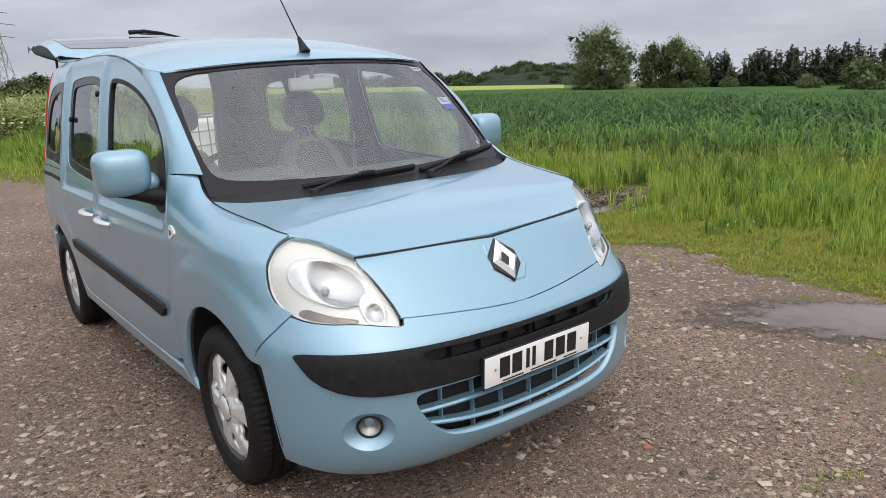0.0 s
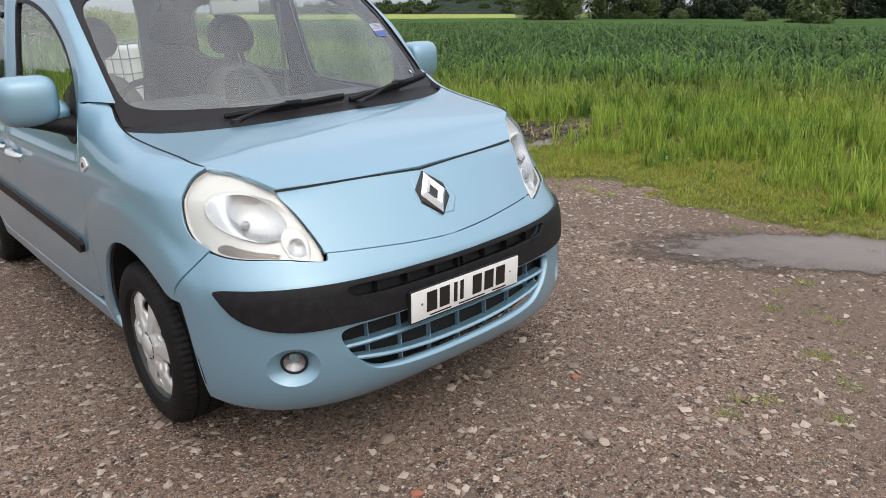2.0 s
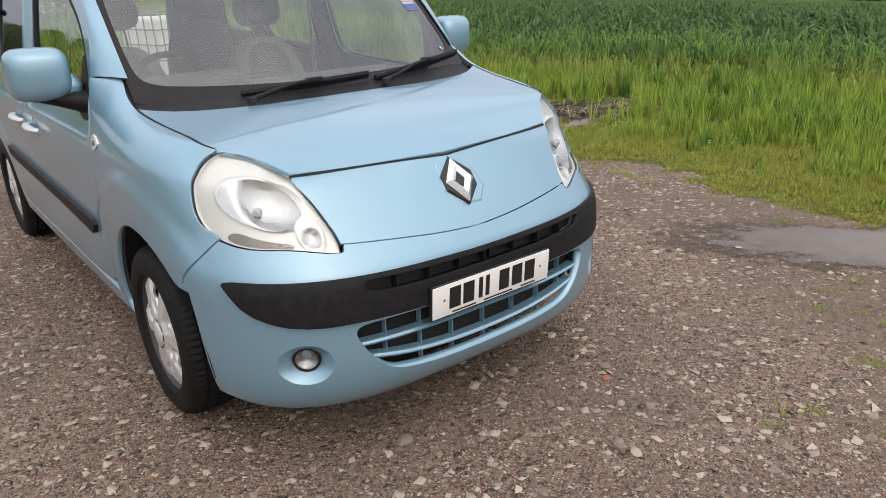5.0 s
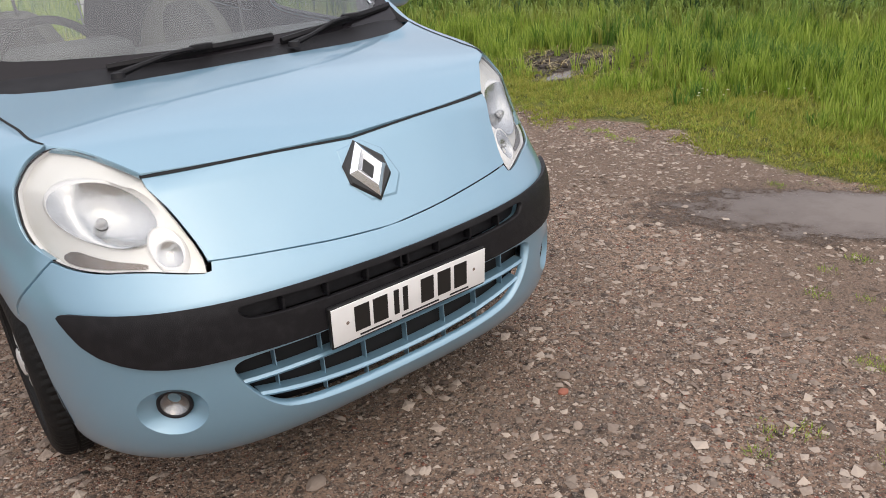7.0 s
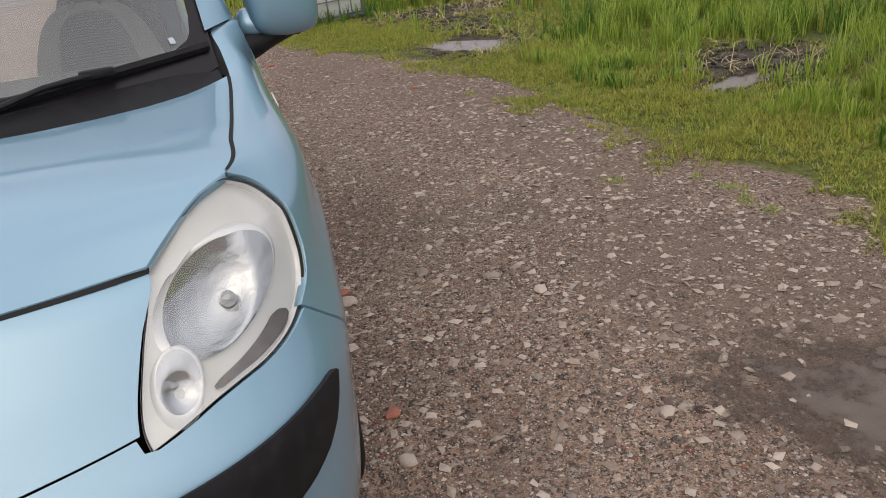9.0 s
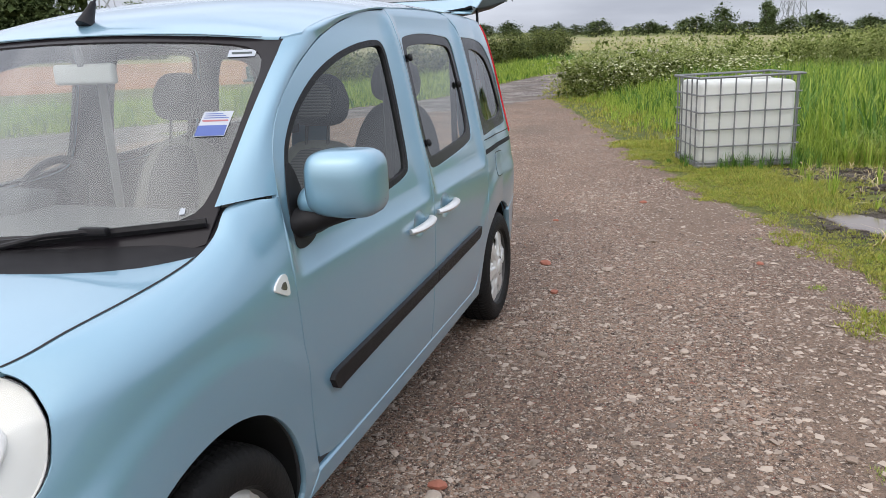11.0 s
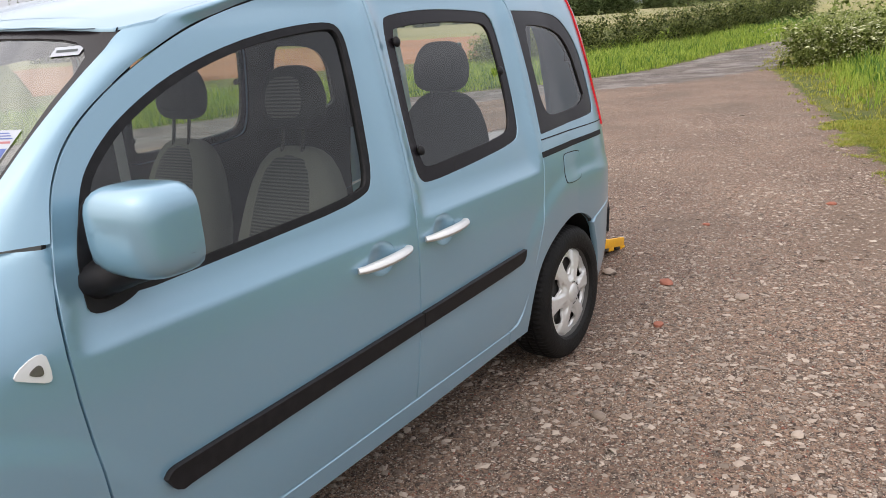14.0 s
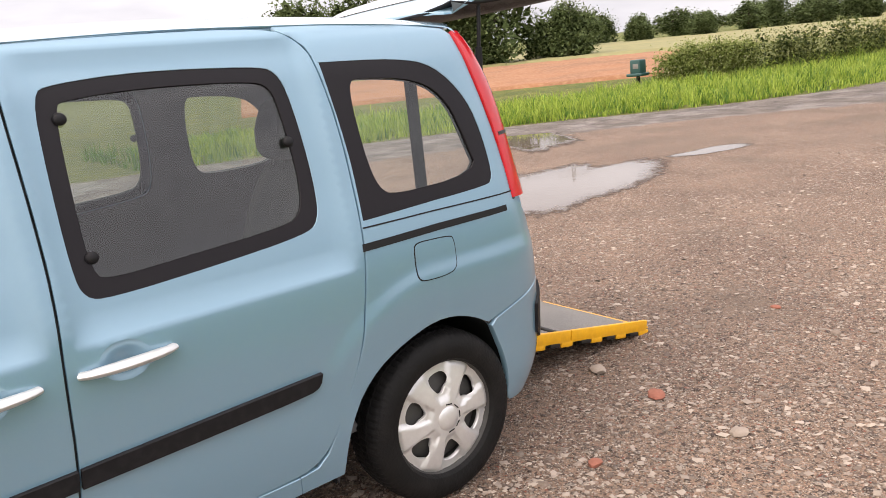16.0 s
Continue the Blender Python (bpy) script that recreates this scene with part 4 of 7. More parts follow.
# fog lamps in round hollows
for s in (1, -1):
    lampdish(bumper, s, (.648, .402), .072, .068, 0.0, PAINT, PAINT, .040, .0, name="fog_lamp_hollow", rim=.0)
    lampdish(bumper, s, (.650, .412), .030, .034, 0.0, FOG, BLACK_PLASTIC, .018, -.022, name="fog_lamp", rim=.30, cover=True)

# number plate: dark bars stand for its characters
plate = part("number_plate", box_bm((.520, .004, .111), (0, 0, 0), .0015), WHITE_PLATE, van, "white number plate with dark characters as plain bars")
plate.matrix_world = pose(0, -.836, .522, 4, 0, 0)
for k, (x, w) in enumerate(((-.170, .046), (-.112, .046), (-.060, .016), (-.030, .016), (.045, .044), (.105, .046), (.165, .046))):
    part("character_bar", box_bm((w, .0016, .074), (x, -.0028, .004)), INK, plate, smooth=False)
for x, w in ((-.13, .10), (.02, .13), (.16, .07)):
    part("small_print", box_bm((w, .0012, .005), (x, -.0026, -.047)), INK, plate, smooth=False)
for x in (-.215, .215):
    part("plate_screw", lathe_bm([(.0, -.0035), (.005, -.003), (.005, 0)], 10), CHROME, plate).matrix_basis = pose(x, -.001, .004, 0, 0, 90) @ pose(0, 0, 0, 0, 0, 0)
part("plate_surround", box_bm((.526, .014, .122), (0, .010, -.003), .003), INK, plate)

# badge: a hollow chrome lozenge on a dark seat
bz = .842
ba, bn = surface(body, .0)(0, bz)
tilt = math.atan2(bn[2], -bn[1])
BADGE = Matrix.Translation(ba) @ Matrix.Rotation(-tilt, 4, "X") @ Matrix.Diagonal((1.28, 1, 1.22, 1))


def lozenge(name, w, h, depth, y, mat, parent, hole=0.0, pts=None):
    """A lozenge lying in x and z, rising towards -y to a ridge."""
    bm = bmesh.new()
    o = pts or [(0, h), (w, .30 * h), (w, -.30 * h), (0, -h), (-w, -.30 * h), (-w, .30 * h)]
    k = len(o)
    if hole:
        i_ = [(x * hole, z * hole) for x, z in ((0, h), (w * .9, 0), (0, -h), (-w * .9, 0))]
        o = [(0, h), (w, 0), (0, -h), (-w, 0)]
        k = 4
        out = [bm.verts.new((x, y, z)) for x, z in o]
        mid = [bm.verts.new((x * (1 + hole) / 2, y - depth, z * (1 + hole) / 2)) for x, z in o]
        inn = [bm.verts.new((x, y - depth * .2, z)) for x, z in i_]
        for i in range(k):
            j = (i + 1) % k
            bm.faces.new((out[i], out[j], mid[j], mid[i]))
            bm.faces.new((mid[i], mid[j], inn[j], inn[i]))
    else:
        out = [bm.verts.new((x, y, z)) for x, z in o]
        top = [bm.verts.new((x * .9, y - depth, z * .9)) for x, z in o]
        bm.faces.new(top)
        for i in range(k):
            j = (i + 1) % k
            bm.faces.new((out[i], out[j], top[j], top[i]))
    ob = part(name, bm, mat, parent, smooth=False)
    ob.matrix_world = BADGE
    return ob


badge = lozenge("badge_seat", .078, .092, .004, .002, PAINT, van, pts=[(-.05, .066), (.02, .078), (.062, .045), (.078, -.03), (.045, -.075), (-.02, -.072), (-.058, -.02)])
lozenge("badge_border", .052, .076, .006, -.003, INK, badge)
lozenge("badge_lozenge", .046, .068, .014, -.010, CHROME, badge, hole=.36)
lozenge("badge_hole", .0155, .0245, .001, -.0128, INK, badge, pts=[(0, .0250), (.0155, 0), (0, -.0250), (-.0155, 0)])

# ---- bonnet, cowl, windscreen, roof ----
BON = [(0, -.592, 1), (.2, -.580), (.345, -.567), (.544, -.532, 1)] + [(wing_edge(y)[0] - .004, y, 1) for y in (-.50, -.465, -.44, -.413, -.39, -.37)] + [(wing_edge(y)[0] - .007, y, 1) for y in np.linspace(-.35, .12, 16)] + [(wing_edge(.13)[0] - .006, .13, 1), (.63, .035), (.42, -.035), (.2, -.05), (0, -.052)]
bon_fn = lambda x, y: (x, y, bonnet(x, y))
bonnet_ob = patch("bonnet", rounded(both(BON), 1), bon_fn, PAINT, van, 0, h=.035, depth=.02, label="smooth light blue bonnet")
# raised dark strips along the bonnet's sides, drawn for the shade in the joint
for s in (1, -1):
    q = [wing_edge(y) for y in np.linspace(-.365, .125, 30)]
    a = [(s * (x - .0075), y, z + .0012) for (x, z), y in zip(q, np.linspace(-.365, .125, 30))]
    b = [(s * (x + .0005), y, z + .0012) for (x, z), y in zip(q, np.linspace(-.365, .125, 30))]
    loft("bonnet_seam_shade", *((b, a) if s > 0 else (a, b)), DARK, van, 0, n=2)
COWL_A = [(x, y, bonnet(x, y) - .012) for x, y in ((-.755, .15), (-.63, .04), (-.42, -.03), (-.2, -.045), (0, -.047), (.2, -.045), (.42, -.03), (.63, .04), (.755, .15))]
def glass_low(x): return 1.108 + .018 * (x / .7) ** 2
COWL_B = [(x, screen(x, glass_low(x)) + .005, glass_low(x)) for x in (-.745, -.63, -.42, -.2, 0, .2, .42, .63, .745)]
loft("cowl", along(COWL_A, 60), along(COWL_B, 60), BLACK_PLASTIC, van, -.006, (0, 0, 1), 6, label="black plastic scuttle below the windscreen")
def ws_edge(z): return curve([(1.08, .752), (1.13, .748), (1.20, .744), (1.3, .739), (1.44, .729), (1.54, .714), (1.58, .700)], z)
SCREEN = [(ws_edge(z), z) for z in (1.09, 1.13, 1.20, 1.30, 1.40, 1.48, 1.545)] + [(.708, 1.574, 1), (.692, 1.590), (.60, 1.602), (.40, 1.616), (.2, 1.622), (0, 1.625)]
SCREEN = [(0, 1.085)] + [(x, 1.085 + .005 * x) for x in (.3, .6)] + SCREEN
CLEAR = [(0, 1.118), (.3, 1.122), (.6, 1.138), (.685, 1.155), (.712, 1.19), (.712, 1.30), (.702, 1.42), (.683, 1.52), (.64, 1.560), (.55, 1.578), (.3, 1.592), (0, 1.598)]
scr_fn = lambda x, z: (x, screen(x, z), z)
patch("screen_border", rounded(both(SCREEN), 1), scr_fn, FRIT, van, .006, [rounded(both(CLEAR), 1)], h=.04, depth=.012, label="black border of the windscreen")
windscreen = patch("windscreen", rounded(both([(q[0] * .985, *q[1:]) for q in SCREEN]), 1), scr_fn, GLASS_SCREEN, van, .002, h=.05, depth=.004, label="large raked windscreen")
# paper sticker inside the windscreen, and a small one above
def stick(name, x0, x1, z0, z1, mat, off):
    q = [(x0, z0, 1), (x1, z0, 1), (x1 - .004, z1, 1), (x0 - .004, z1, 1)]
    return patch(name, rounded(q, 0), scr_fn, mat, windscreen, off, h=.03, depth=0)
stick("paper_sticker", .598, .678, 1.336, 1.396, PAPER, .0045)
stick("sticker_print", .599, .677, 1.337, 1.362, BLUE_PRINT, .0052)
stick("sticker_print", .603, .672, 1.371, 1.375, RED_PRINT, .0052)
for k in range(3):
    stick("sticker_print", .604, .670 - .01 * k, 1.379 + k * .005, 1.381 + k * .005, BLUE_PRINT, .0052)
stick("screen_mark", .655, .668, 1.163, 1.176, PAPER, .0052)
stick("paper_sticker", .575, .65, 1.538, 1.558, PAPER, .0045)
stick("sticker_print", .585, .64, 1.545, 1.551, GREEN_GREY, .0052)

# roof and pillars
roof_fn = lambda x, y: (x, y, roof(x, y))
ROOF_OUT = [(0, .648), (.2, .652), (.4, .664), (.5, .677), (.6, .695), (.66, .712), (.692, .728), (.708, .748), (.730, .81)] + [(flank(y, rail(y)) - .002, y) for y in np.linspace(.86, 2.9, 34)] + [(.66, 3.02), (.60, 3.085), (.3, 3.10), (0, 3.105, 1)]
patch("roof", rounded(both(ROOF_OUT), 0), roof_fn, PAINT, van, 0, h=.05, depth=.02, label="light blue domed roof")
loft("screen_seal", along([(x, y - .006, roof(x, y) - .002) for x, y in ((-.70, .742), (-.6, .695), (-.4, .664), (0, .648), (.4, .664), (.6, .695), (.70, .742))], 40), along([(x, screen(x, z) + .004, z + .003) for x, z in ((-.69, 1.575), (-.6, 1.592), (-.4, 1.608), (0, 1.618), (.4, 1.608), (.6, 1.592), (.69, 1.575))], 40), FRIT, van, 0, n=2)
for s in (1, -1):
    pairs = [((.425, 1.180), 1.178), ((.468, 1.293), 1.285), ((.545, 1.391), 1.385), ((.694, 1.491), 1.480), ((.80, 1.543), 1.540), ((.909, 1.588), None), ((1.0, 1.614), .88), ((1.149, 1.652), 1.06), ((1.36, 1.684), 1.31), ((1.546, 1.698), 1.55)]
    a, b = [], []
    for (y, z), e in pairs:
        a.append((s * flank(y, z), y - .004, z + .004))
        if e is None:
            b.append((s * .706, .748, 1.592))
        elif y > .95:
            b.append((s * flank(e, rail(e)), e, rail(e)))
        else:
            b.append((s * (ws_edge(e) - .004), screen(ws_edge(e), e) - .018, e + .004))
    b[-1] = (s * flank(1.55, rail(1.55)), 1.55, rail(1.55))
    a, b = glide(a), glide(b)
    if s < 0:
        a, b = b, a
    loft("pillar", a, b, PAINT, van, .014, (s, -.25, .35), 10, label="light blue windscreen pillar")
    line = a if s > 0 else b
    back = [q + Vector((-s * .045, .006, -.012)) for q in line]
    loft("pillar_return", *((back, line) if s > 0 else (line, back)), SHELL, van, 0, n=2)
    # the black filler between the wing and the windscreen
    low = [(s * wing_edge(y)[0], y, wing_edge(y)[1]) for y in np.linspace(.13, .29, 12)]
    scr = [(s * (ws_edge(z) - .012), screen(ws_edge(z), z) + .010, z - .004) for z in np.linspace(1.088, 1.178, 12)]
    loft("screen_corner", *((low, scr) if s > 0 else (scr, low)), BLACK_PLASTIC, van, .0, n=3)
    strip = [(s * (flank(y, z)), y, z) for y, z in ((1.54, 1.704), (1.93, 1.717), (2.30, 1.714), (2.6, 1.708), (2.98, 1.685), (3.04, 1.66))]
    up = [(s * (flank(y, rail(y)) - .001), y, rail(y)) for y in (1.54, 1.93, 2.30, 2.6, 2.85)] + [(s * .66, 3.03, roof(.66, 3.03))]
    a, b = along(strip, 40), along(up, 40)
    loft("cant_rail", *((a, b) if s > 0 else (b, a)), PAINT, van, .004, (s, 0, .6), 4)


# ---- wheels ----
def wheel_at(x, y, turn):
    """A tyre, a steel wheel and a six-spoked silver trim; its outer face looks along x."""
    w = new("wheel")
    w.parent = van
    R = .318
    bm = bmesh.new()
    prof = [(.211, .085), (.222, .100), (.247, .107), (.275, .104), (.296, .094), (.308, .083), (.314, .070), (.317, .052), (.3175, .050), (.309, .048), (.309, .042), (.318, .040),
            (.318, .006), (.309, .004), (.309, -.004), (.318, -.006), (.318, -.040), (.309, -.042), (.309, -.048), (.317, -.052), (.314, -.070), (.300, -.090), (.26, -.105), (.20, -.09)]
    k = 232
    rings = []
    for j, (r, xx) in enumerate(prof):
        ring = []
        for i in range(k):
            rr = r
            if (j in (5, 6, 7, 8, 11, 12) and i % 3 == 0) or (j in (15, 16, 19, 20) and i % 3 == 1):
                rr = r - .005
            a = i * math.tau / k
            ring.append(bm.verts.new((xx, rr * math.cos(a), rr * math.sin(a))))
        rings.append(ring)
    for u, v in zip(rings, rings[1:]):
        for i in range(k):
            bm.faces.new((u[i], u[(i + 1) % k], v[(i + 1) % k], v[i]))
    part("tyre", bm, RUBBER, w, "worn black tyre dusted with mud", crease=35)
    part("rim", lathe_bm([(.214, .086), (.206, .070), (.190, .060), (.188, .02), (.16, .045), (.10, .055), (.02, .05), (.0, .05)], 48), STEEL, w, "dark steel wheel")
    def dome(u, v):
        r = math.hypot(u, v) / 1.07
        valley = 1 - step(-.25, .45, math.cos(6 * (math.atan2(v, u) - .09)))
        return (.100 - .020 * (r / .19) ** 2 - .010 * step(.18, .20, r) - .013 * valley * step(.055, .085, r) * (1 - step(.182, .198, r)), u, v)
    out = [(.214 * math.cos(i * math.tau / 60), .214 * math.sin(i * math.tau / 60)) for i in range(60)]
    holes = []
    for i in range(6):
        a = math.tau * (i + .5) / 6 + .09
        hole = []
        for r, d in ((.094, -.14), (.086, 0), (.094, .14), (.122, .25), (.148, .27), (.163, .19), (.167, .0), (.163, -.19), (.148, -.27), (.122, -.25)):
            hole.append((1.07 * r * math.cos(a + d), 1.07 * r * math.sin(a + d)))
        holes.append(rounded(hole, 2))
    trim = patch("wheel_trim", out, dome, SILVER, w, 0, holes, .011, .016, label="silver six-spoked wheel trim")
    part("centre_cap", lathe_bm([(.0, .110), (.020, .109), (.040, .105), (.046, .098), (.046, .09)], 32), SILVER, trim)
    for i in range(5):
        a = math.tau * i / 9 - 1.4
        part("slit", box_bm((.006, .004, .026), (0, 0, 0)), DARK, trim, smooth=False).matrix_basis = pose(.0975, 0, 0, math.degrees(a), 0, 0) @ pose(0, .0525, 0)
    w.matrix_basis = Matrix.Translation((x, y, .3165)) @ Matrix.Rotation(radians(turn), 4, "Z")
    return w


STEEL = material("dark_steel", (0.06, 0.058, 0.055), 0.6, 0.3, grain=.5)
wheel_at(.765, 0, -1)
wheel_at(-.765, 0, 179)
wheel_at(.765, 2.697, 0)
wheel_at(-.765, 2.697, 180)
for s in (1, -1):
    for cy, cz, r, a0, a1 in ((-.03, .345, .39, 186, -18), (2.655, .322, .37, 215, -35)):
        q = arc(cy, cz, r, a0, a1, 30) if cy < 1 else [(y_ + (y_ - cy) * .01, z_ + .004) for y_, z_ in REAR_ARCH]
        outer = [(s * (flank(y, max(z, .2)) - .03), y, z) for y, z in q]
        innr = [(s * .46, y, z) for y, z in q]
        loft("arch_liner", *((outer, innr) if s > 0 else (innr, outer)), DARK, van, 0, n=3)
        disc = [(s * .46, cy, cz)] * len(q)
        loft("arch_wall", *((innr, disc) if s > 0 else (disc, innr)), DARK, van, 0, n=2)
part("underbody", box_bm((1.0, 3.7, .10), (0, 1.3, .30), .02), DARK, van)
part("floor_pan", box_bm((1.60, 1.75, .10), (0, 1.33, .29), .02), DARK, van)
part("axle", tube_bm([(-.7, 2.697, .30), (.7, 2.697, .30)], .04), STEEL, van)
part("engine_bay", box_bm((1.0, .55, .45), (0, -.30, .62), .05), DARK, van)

def cushion(rx, ry, rz, taper=.0, e=3.4):
    """A soft rounded block, narrower towards its top."""
    bm = bmesh.new()
    bmesh.ops.create_uvsphere(bm, u_segments=28, v_segments=18, radius=1)
    for v in bm.verts:
        d = v.co.normalized()
        k = (abs(d.x) ** e + abs(d.y) ** e + abs(d.z) ** e) ** (-1 / e)
        f = 1 - taper * max(0, d.z * k)
        v.co = Vector((d.x * k * rx * f, d.y * k * ry * (1 - .3 * max(0, d.z * k)), d.z * k * rz))
    return bm


# ---- door mirrors ----
for s in (1, -1):
    at = lambda x, y, z: Vector((s * x, y, z))
    bm = bmesh.new()
    bmesh.ops.create_uvsphere(bm, u_segments=40, v_segments=24, radius=1)
    for v in bm.verts:
        d = v.co.normalized()
        k = (abs(d.x) ** 4 + abs(d.y) ** 3.0 + abs(d.z) ** 4) ** (-1 / 3.7)
        q = Vector((d.x * k * .102, d.y * k * .088, d.z * k * .094))
        if q.y > .04:
            q.y = .04 + (q.y - .04) * .15
        q.z *= 1 - .10 * max(0, -q.x / .1) * (1 if q.z < 0 else 0)
        v.co = at(.972 + q.x, .545 + q.y + q.x * .15, 1.197 + q.z)
    mirror = part("door_mirror", bm, PAINT, doors[0 if s > 0 else 1], "light blue door mirror on a black arm", crease=60)
    part("mirror_glass", box_bm((.15, .004, .13), (0, 0, 0), .0018, 2), CHROME, mirror, "mirror glass").matrix_world = Matrix.Translation(at(.972, .590, 1.197)) @ Matrix.Rotation(s * .14, 4, "Z")
    part("mirror_arm", tube_bm([at(.825, .505, 1.085), at(.875, .515, 1.098), at(.93, .53, 1.112), at(.985, .54, 1.118)], .044, 14, taper=[1.3, 1.1, .9, .6], squash=.8), BLACK_PLASTIC, mirror, "black plastic mirror arm")
    part("mirror_neck", cushion(.055, .058, .040, .2), PAINT, mirror).matrix_world = Matrix.Translation(at(.888, .536, 1.152))
    part("mirror_skirt", box_bm((.13, .10, .014), (0, 0, 0), .006), BLACK_PLASTIC, mirror).matrix_world = Matrix.Translation(at(.945, .552, 1.110))
    part("mark", box_bm((.003, .010, .022), (0, 0, 0), .001), INK, mirror).matrix_world = Matrix.Translation(at(1.0715, .568, 1.160))

# ---- wipers and aerial ----
def on_screen(x, z, out):
    a, n = surface(scr_fn, out)(x, z)
    return a


for x0, x1, z0, z1, px, py, pz, mx in ((-.40, .145, 1.093, 1.112, -.40, -.005, 1.078, -.115), (.165, .735, 1.094, 1.140, .185, .0, 1.084, .485)):
    n = 9
    wip = part("wiper", tube_bm([on_screen(x0 + (x1 - x0) * i / n, z0 + (z1 - z0) * i / n, .016 + .004 * math.sin(math.pi * i / n)) for i in range(n + 1)], .0085, 6, squash=1.5), BLACK_PLASTIC, van, "black windscreen wiper")
    mz = z0 + (z1 - z0) * (mx - x0) / (x1 - x0)
    m_ = on_screen(mx, mz, .034)
    part("arm", tube_bm([(px, py, pz + .015), (px + .08, py + .02, pz + .03), Vector((px, py, pz)).lerp(m_, .65) + Vector((0, -.006, .016)), m_], .0075, 8, taper=[1.6, 1.1, .9, 1.0]), BLACK_PLASTIC, wip)
    part("clip", box_bm((.075, .022, .020), (0, 0, 0), .005), BLACK_PLASTIC, wip).matrix_world = Matrix.Translation(m_) @ Matrix.Rotation(.12, 4, "Z")
    part("pivot_cap", lathe_bm([(0, .02), (.018, .016), (.022, 0)], 16), BLACK_PLASTIC, wip).matrix_world = pose(px, py, pz + .006, 0, -90, 0)
aerial = part("aerial", tube_bm([(0, .725, roof(0, .725) - .004), (0, .742, roof(0, .742) + .02), (0, .775, roof(0, .775) + .055)], .021, 12, taper=[1.25, .8, .35], squash=1.4), BLACK_PLASTIC, van, "black roof aerial with a thin whip")
part("whip", tube_bm([(0, .772, roof(0, .775) + .05), (0, .90, roof(0, .775) + .21), (0, 1.02, roof(0, .775) + .36)], .0035, 6, taper=[1.3, 1, .7]), BLACK_PLASTIC, aerial)

# ---- tail ----
for s in (1, -1):
    tr = (lambda q: q) if s > 0 else MIRROR
    a = S([(3.010, 1.665), (3.050, 1.52), (3.090, 1.36), (3.120, 1.20), (3.130, 1.045)])
    mid = S([(3.145, 1.285)])[0]
    tl = patch("tail_lamp", tr(rounded([(*a[0], 1)] + a[1:-1] + [(*a[-1], 1), (a[-1][0] + .13, 1.035, 1), (a[3][0] + .14, 1.2), (a[2][0] + .14, 1.36), (a[1][0] + .13, 1.52), (a[0][0] + .09, 1.665, 1)], 1)), body, RED_LENS, quarters[0 if s > 0 else 1], .008, h=.03, depth=.02, label="tall red tail lamp")
    patch("lamp_back", tr(rounded([(a[0][0] - .02, 1.67, 1), (a[2][0] - .03, 1.36), (a[-1][0] - .03, 1.03, 1), (a[-1][0] + .16, 1.03, 1), (a[2][0] + .17, 1.36), (a[0][0] + .11, 1.67, 1)], 1)), body, SHELL, tl, -.026, h=.05, depth=.006)
    patch("lamp_gap", tr([(mid[0] - .02, 1.277), (mid[0] + .16, 1.277), (mid[0] + .16, 1.290), (mid[0] - .02, 1.290)]), body, INK, tl, .0095, h=.03, depth=.002)
    patch("tail_pillar", tr(rounded([(a[0][0] + .07, 1.66, 1), (a[1][0] + .12, 1.52), (a[2][0] + .13, 1.36), (a[3][0] + .13, 1.2), (a[4][0] + .12, 1.04), (4.42, .85), (4.42, .70, 1), (4.62, .70, 1), (4.62, 1.2), (4.55, 1.66, 1)], 1)), body, PAINT, van, -.008, h=.04, depth=.05)
    rb = patch("rear_bumper", tr(rounded([*[(q[0], q[1]) for q in S([(2.935, .612), (3.07, .650), (3.18, .677), (3.235, .698)])], (4.45, .70), (4.70, .70, 1), (4.70, .30, 1), (4.40, .255), *S([(3.06, .25), (3.012, .26), (3.015, .36), (2.995, .46), (2.96, .55)])], 1)), body, PAINT, van, 0, h=.035, depth=.03, label="light blue rear bumper corner")
    patch("bumper_pad", tr(rounded([*S([(3.205, .66), (3.20, .42)]), (4.69, .42, 1), (4.69, .675, 1)], 1)), body, BLACK_PLASTIC, rb, .012, h=.04, depth=.014, label="black plastic bumper pad")

TG_TOP = [(0, 1.768), (.10, 1.822), (.25, 1.888), (.5, 1.935), (.75, 1.930), (.92, 1.900), (1.0, 1.882)]
TG_LOW = [(0, 1.742), (.10, 1.725), (.25, 1.735), (.5, 1.765), (.75, 1.800), (.92, 1.860), (1.0, 1.876)]
tailgate = thing("tailgate", Matrix.Identity(4), "", "")
tailgate.parent = van
def tg(table, lift, edge):
    def at(x, u):
        w = abs(x) / .64
        return (x, 3.085 + 1.13 * u - .02 * w ** 4, curve(table, u) - lift * w ** 2.2 - edge * step(.86, 1.0, w))
    return at
OUT = [(0, 0, 1), (.58, 0), (.635, .03), (.64, .3), (.64, .7), (.62, .93), (.56, .995), (.3, 1.0), (0, 1.0)]
patch("outer_skin", rounded(both(OUT), 1), tg(TG_TOP, .02, .02), PAINT, tailgate, 0, h=.05, depth=.012, label="light blue tailgate skin, raised level")
patch("inner_trim", rounded(both(OUT), 1), tg(TG_LOW, -.01, -.03), BLACK_PLASTIC, tailgate, 0, h=.05, depth=.01, flip=True, label="black inner lining of the tailgate")
sides_a = [tg(TG_TOP, .02, .02)(.637, u) for u in np.linspace(.02, .97, 20)]
sides_b = [tg(TG_LOW, -.01, -.03)(.630, u) for u in np.linspace(.02, .97, 20)]
loft("edge_trim", sides_b, sides_a, GREEN_GREY, tailgate, .0, n=3)
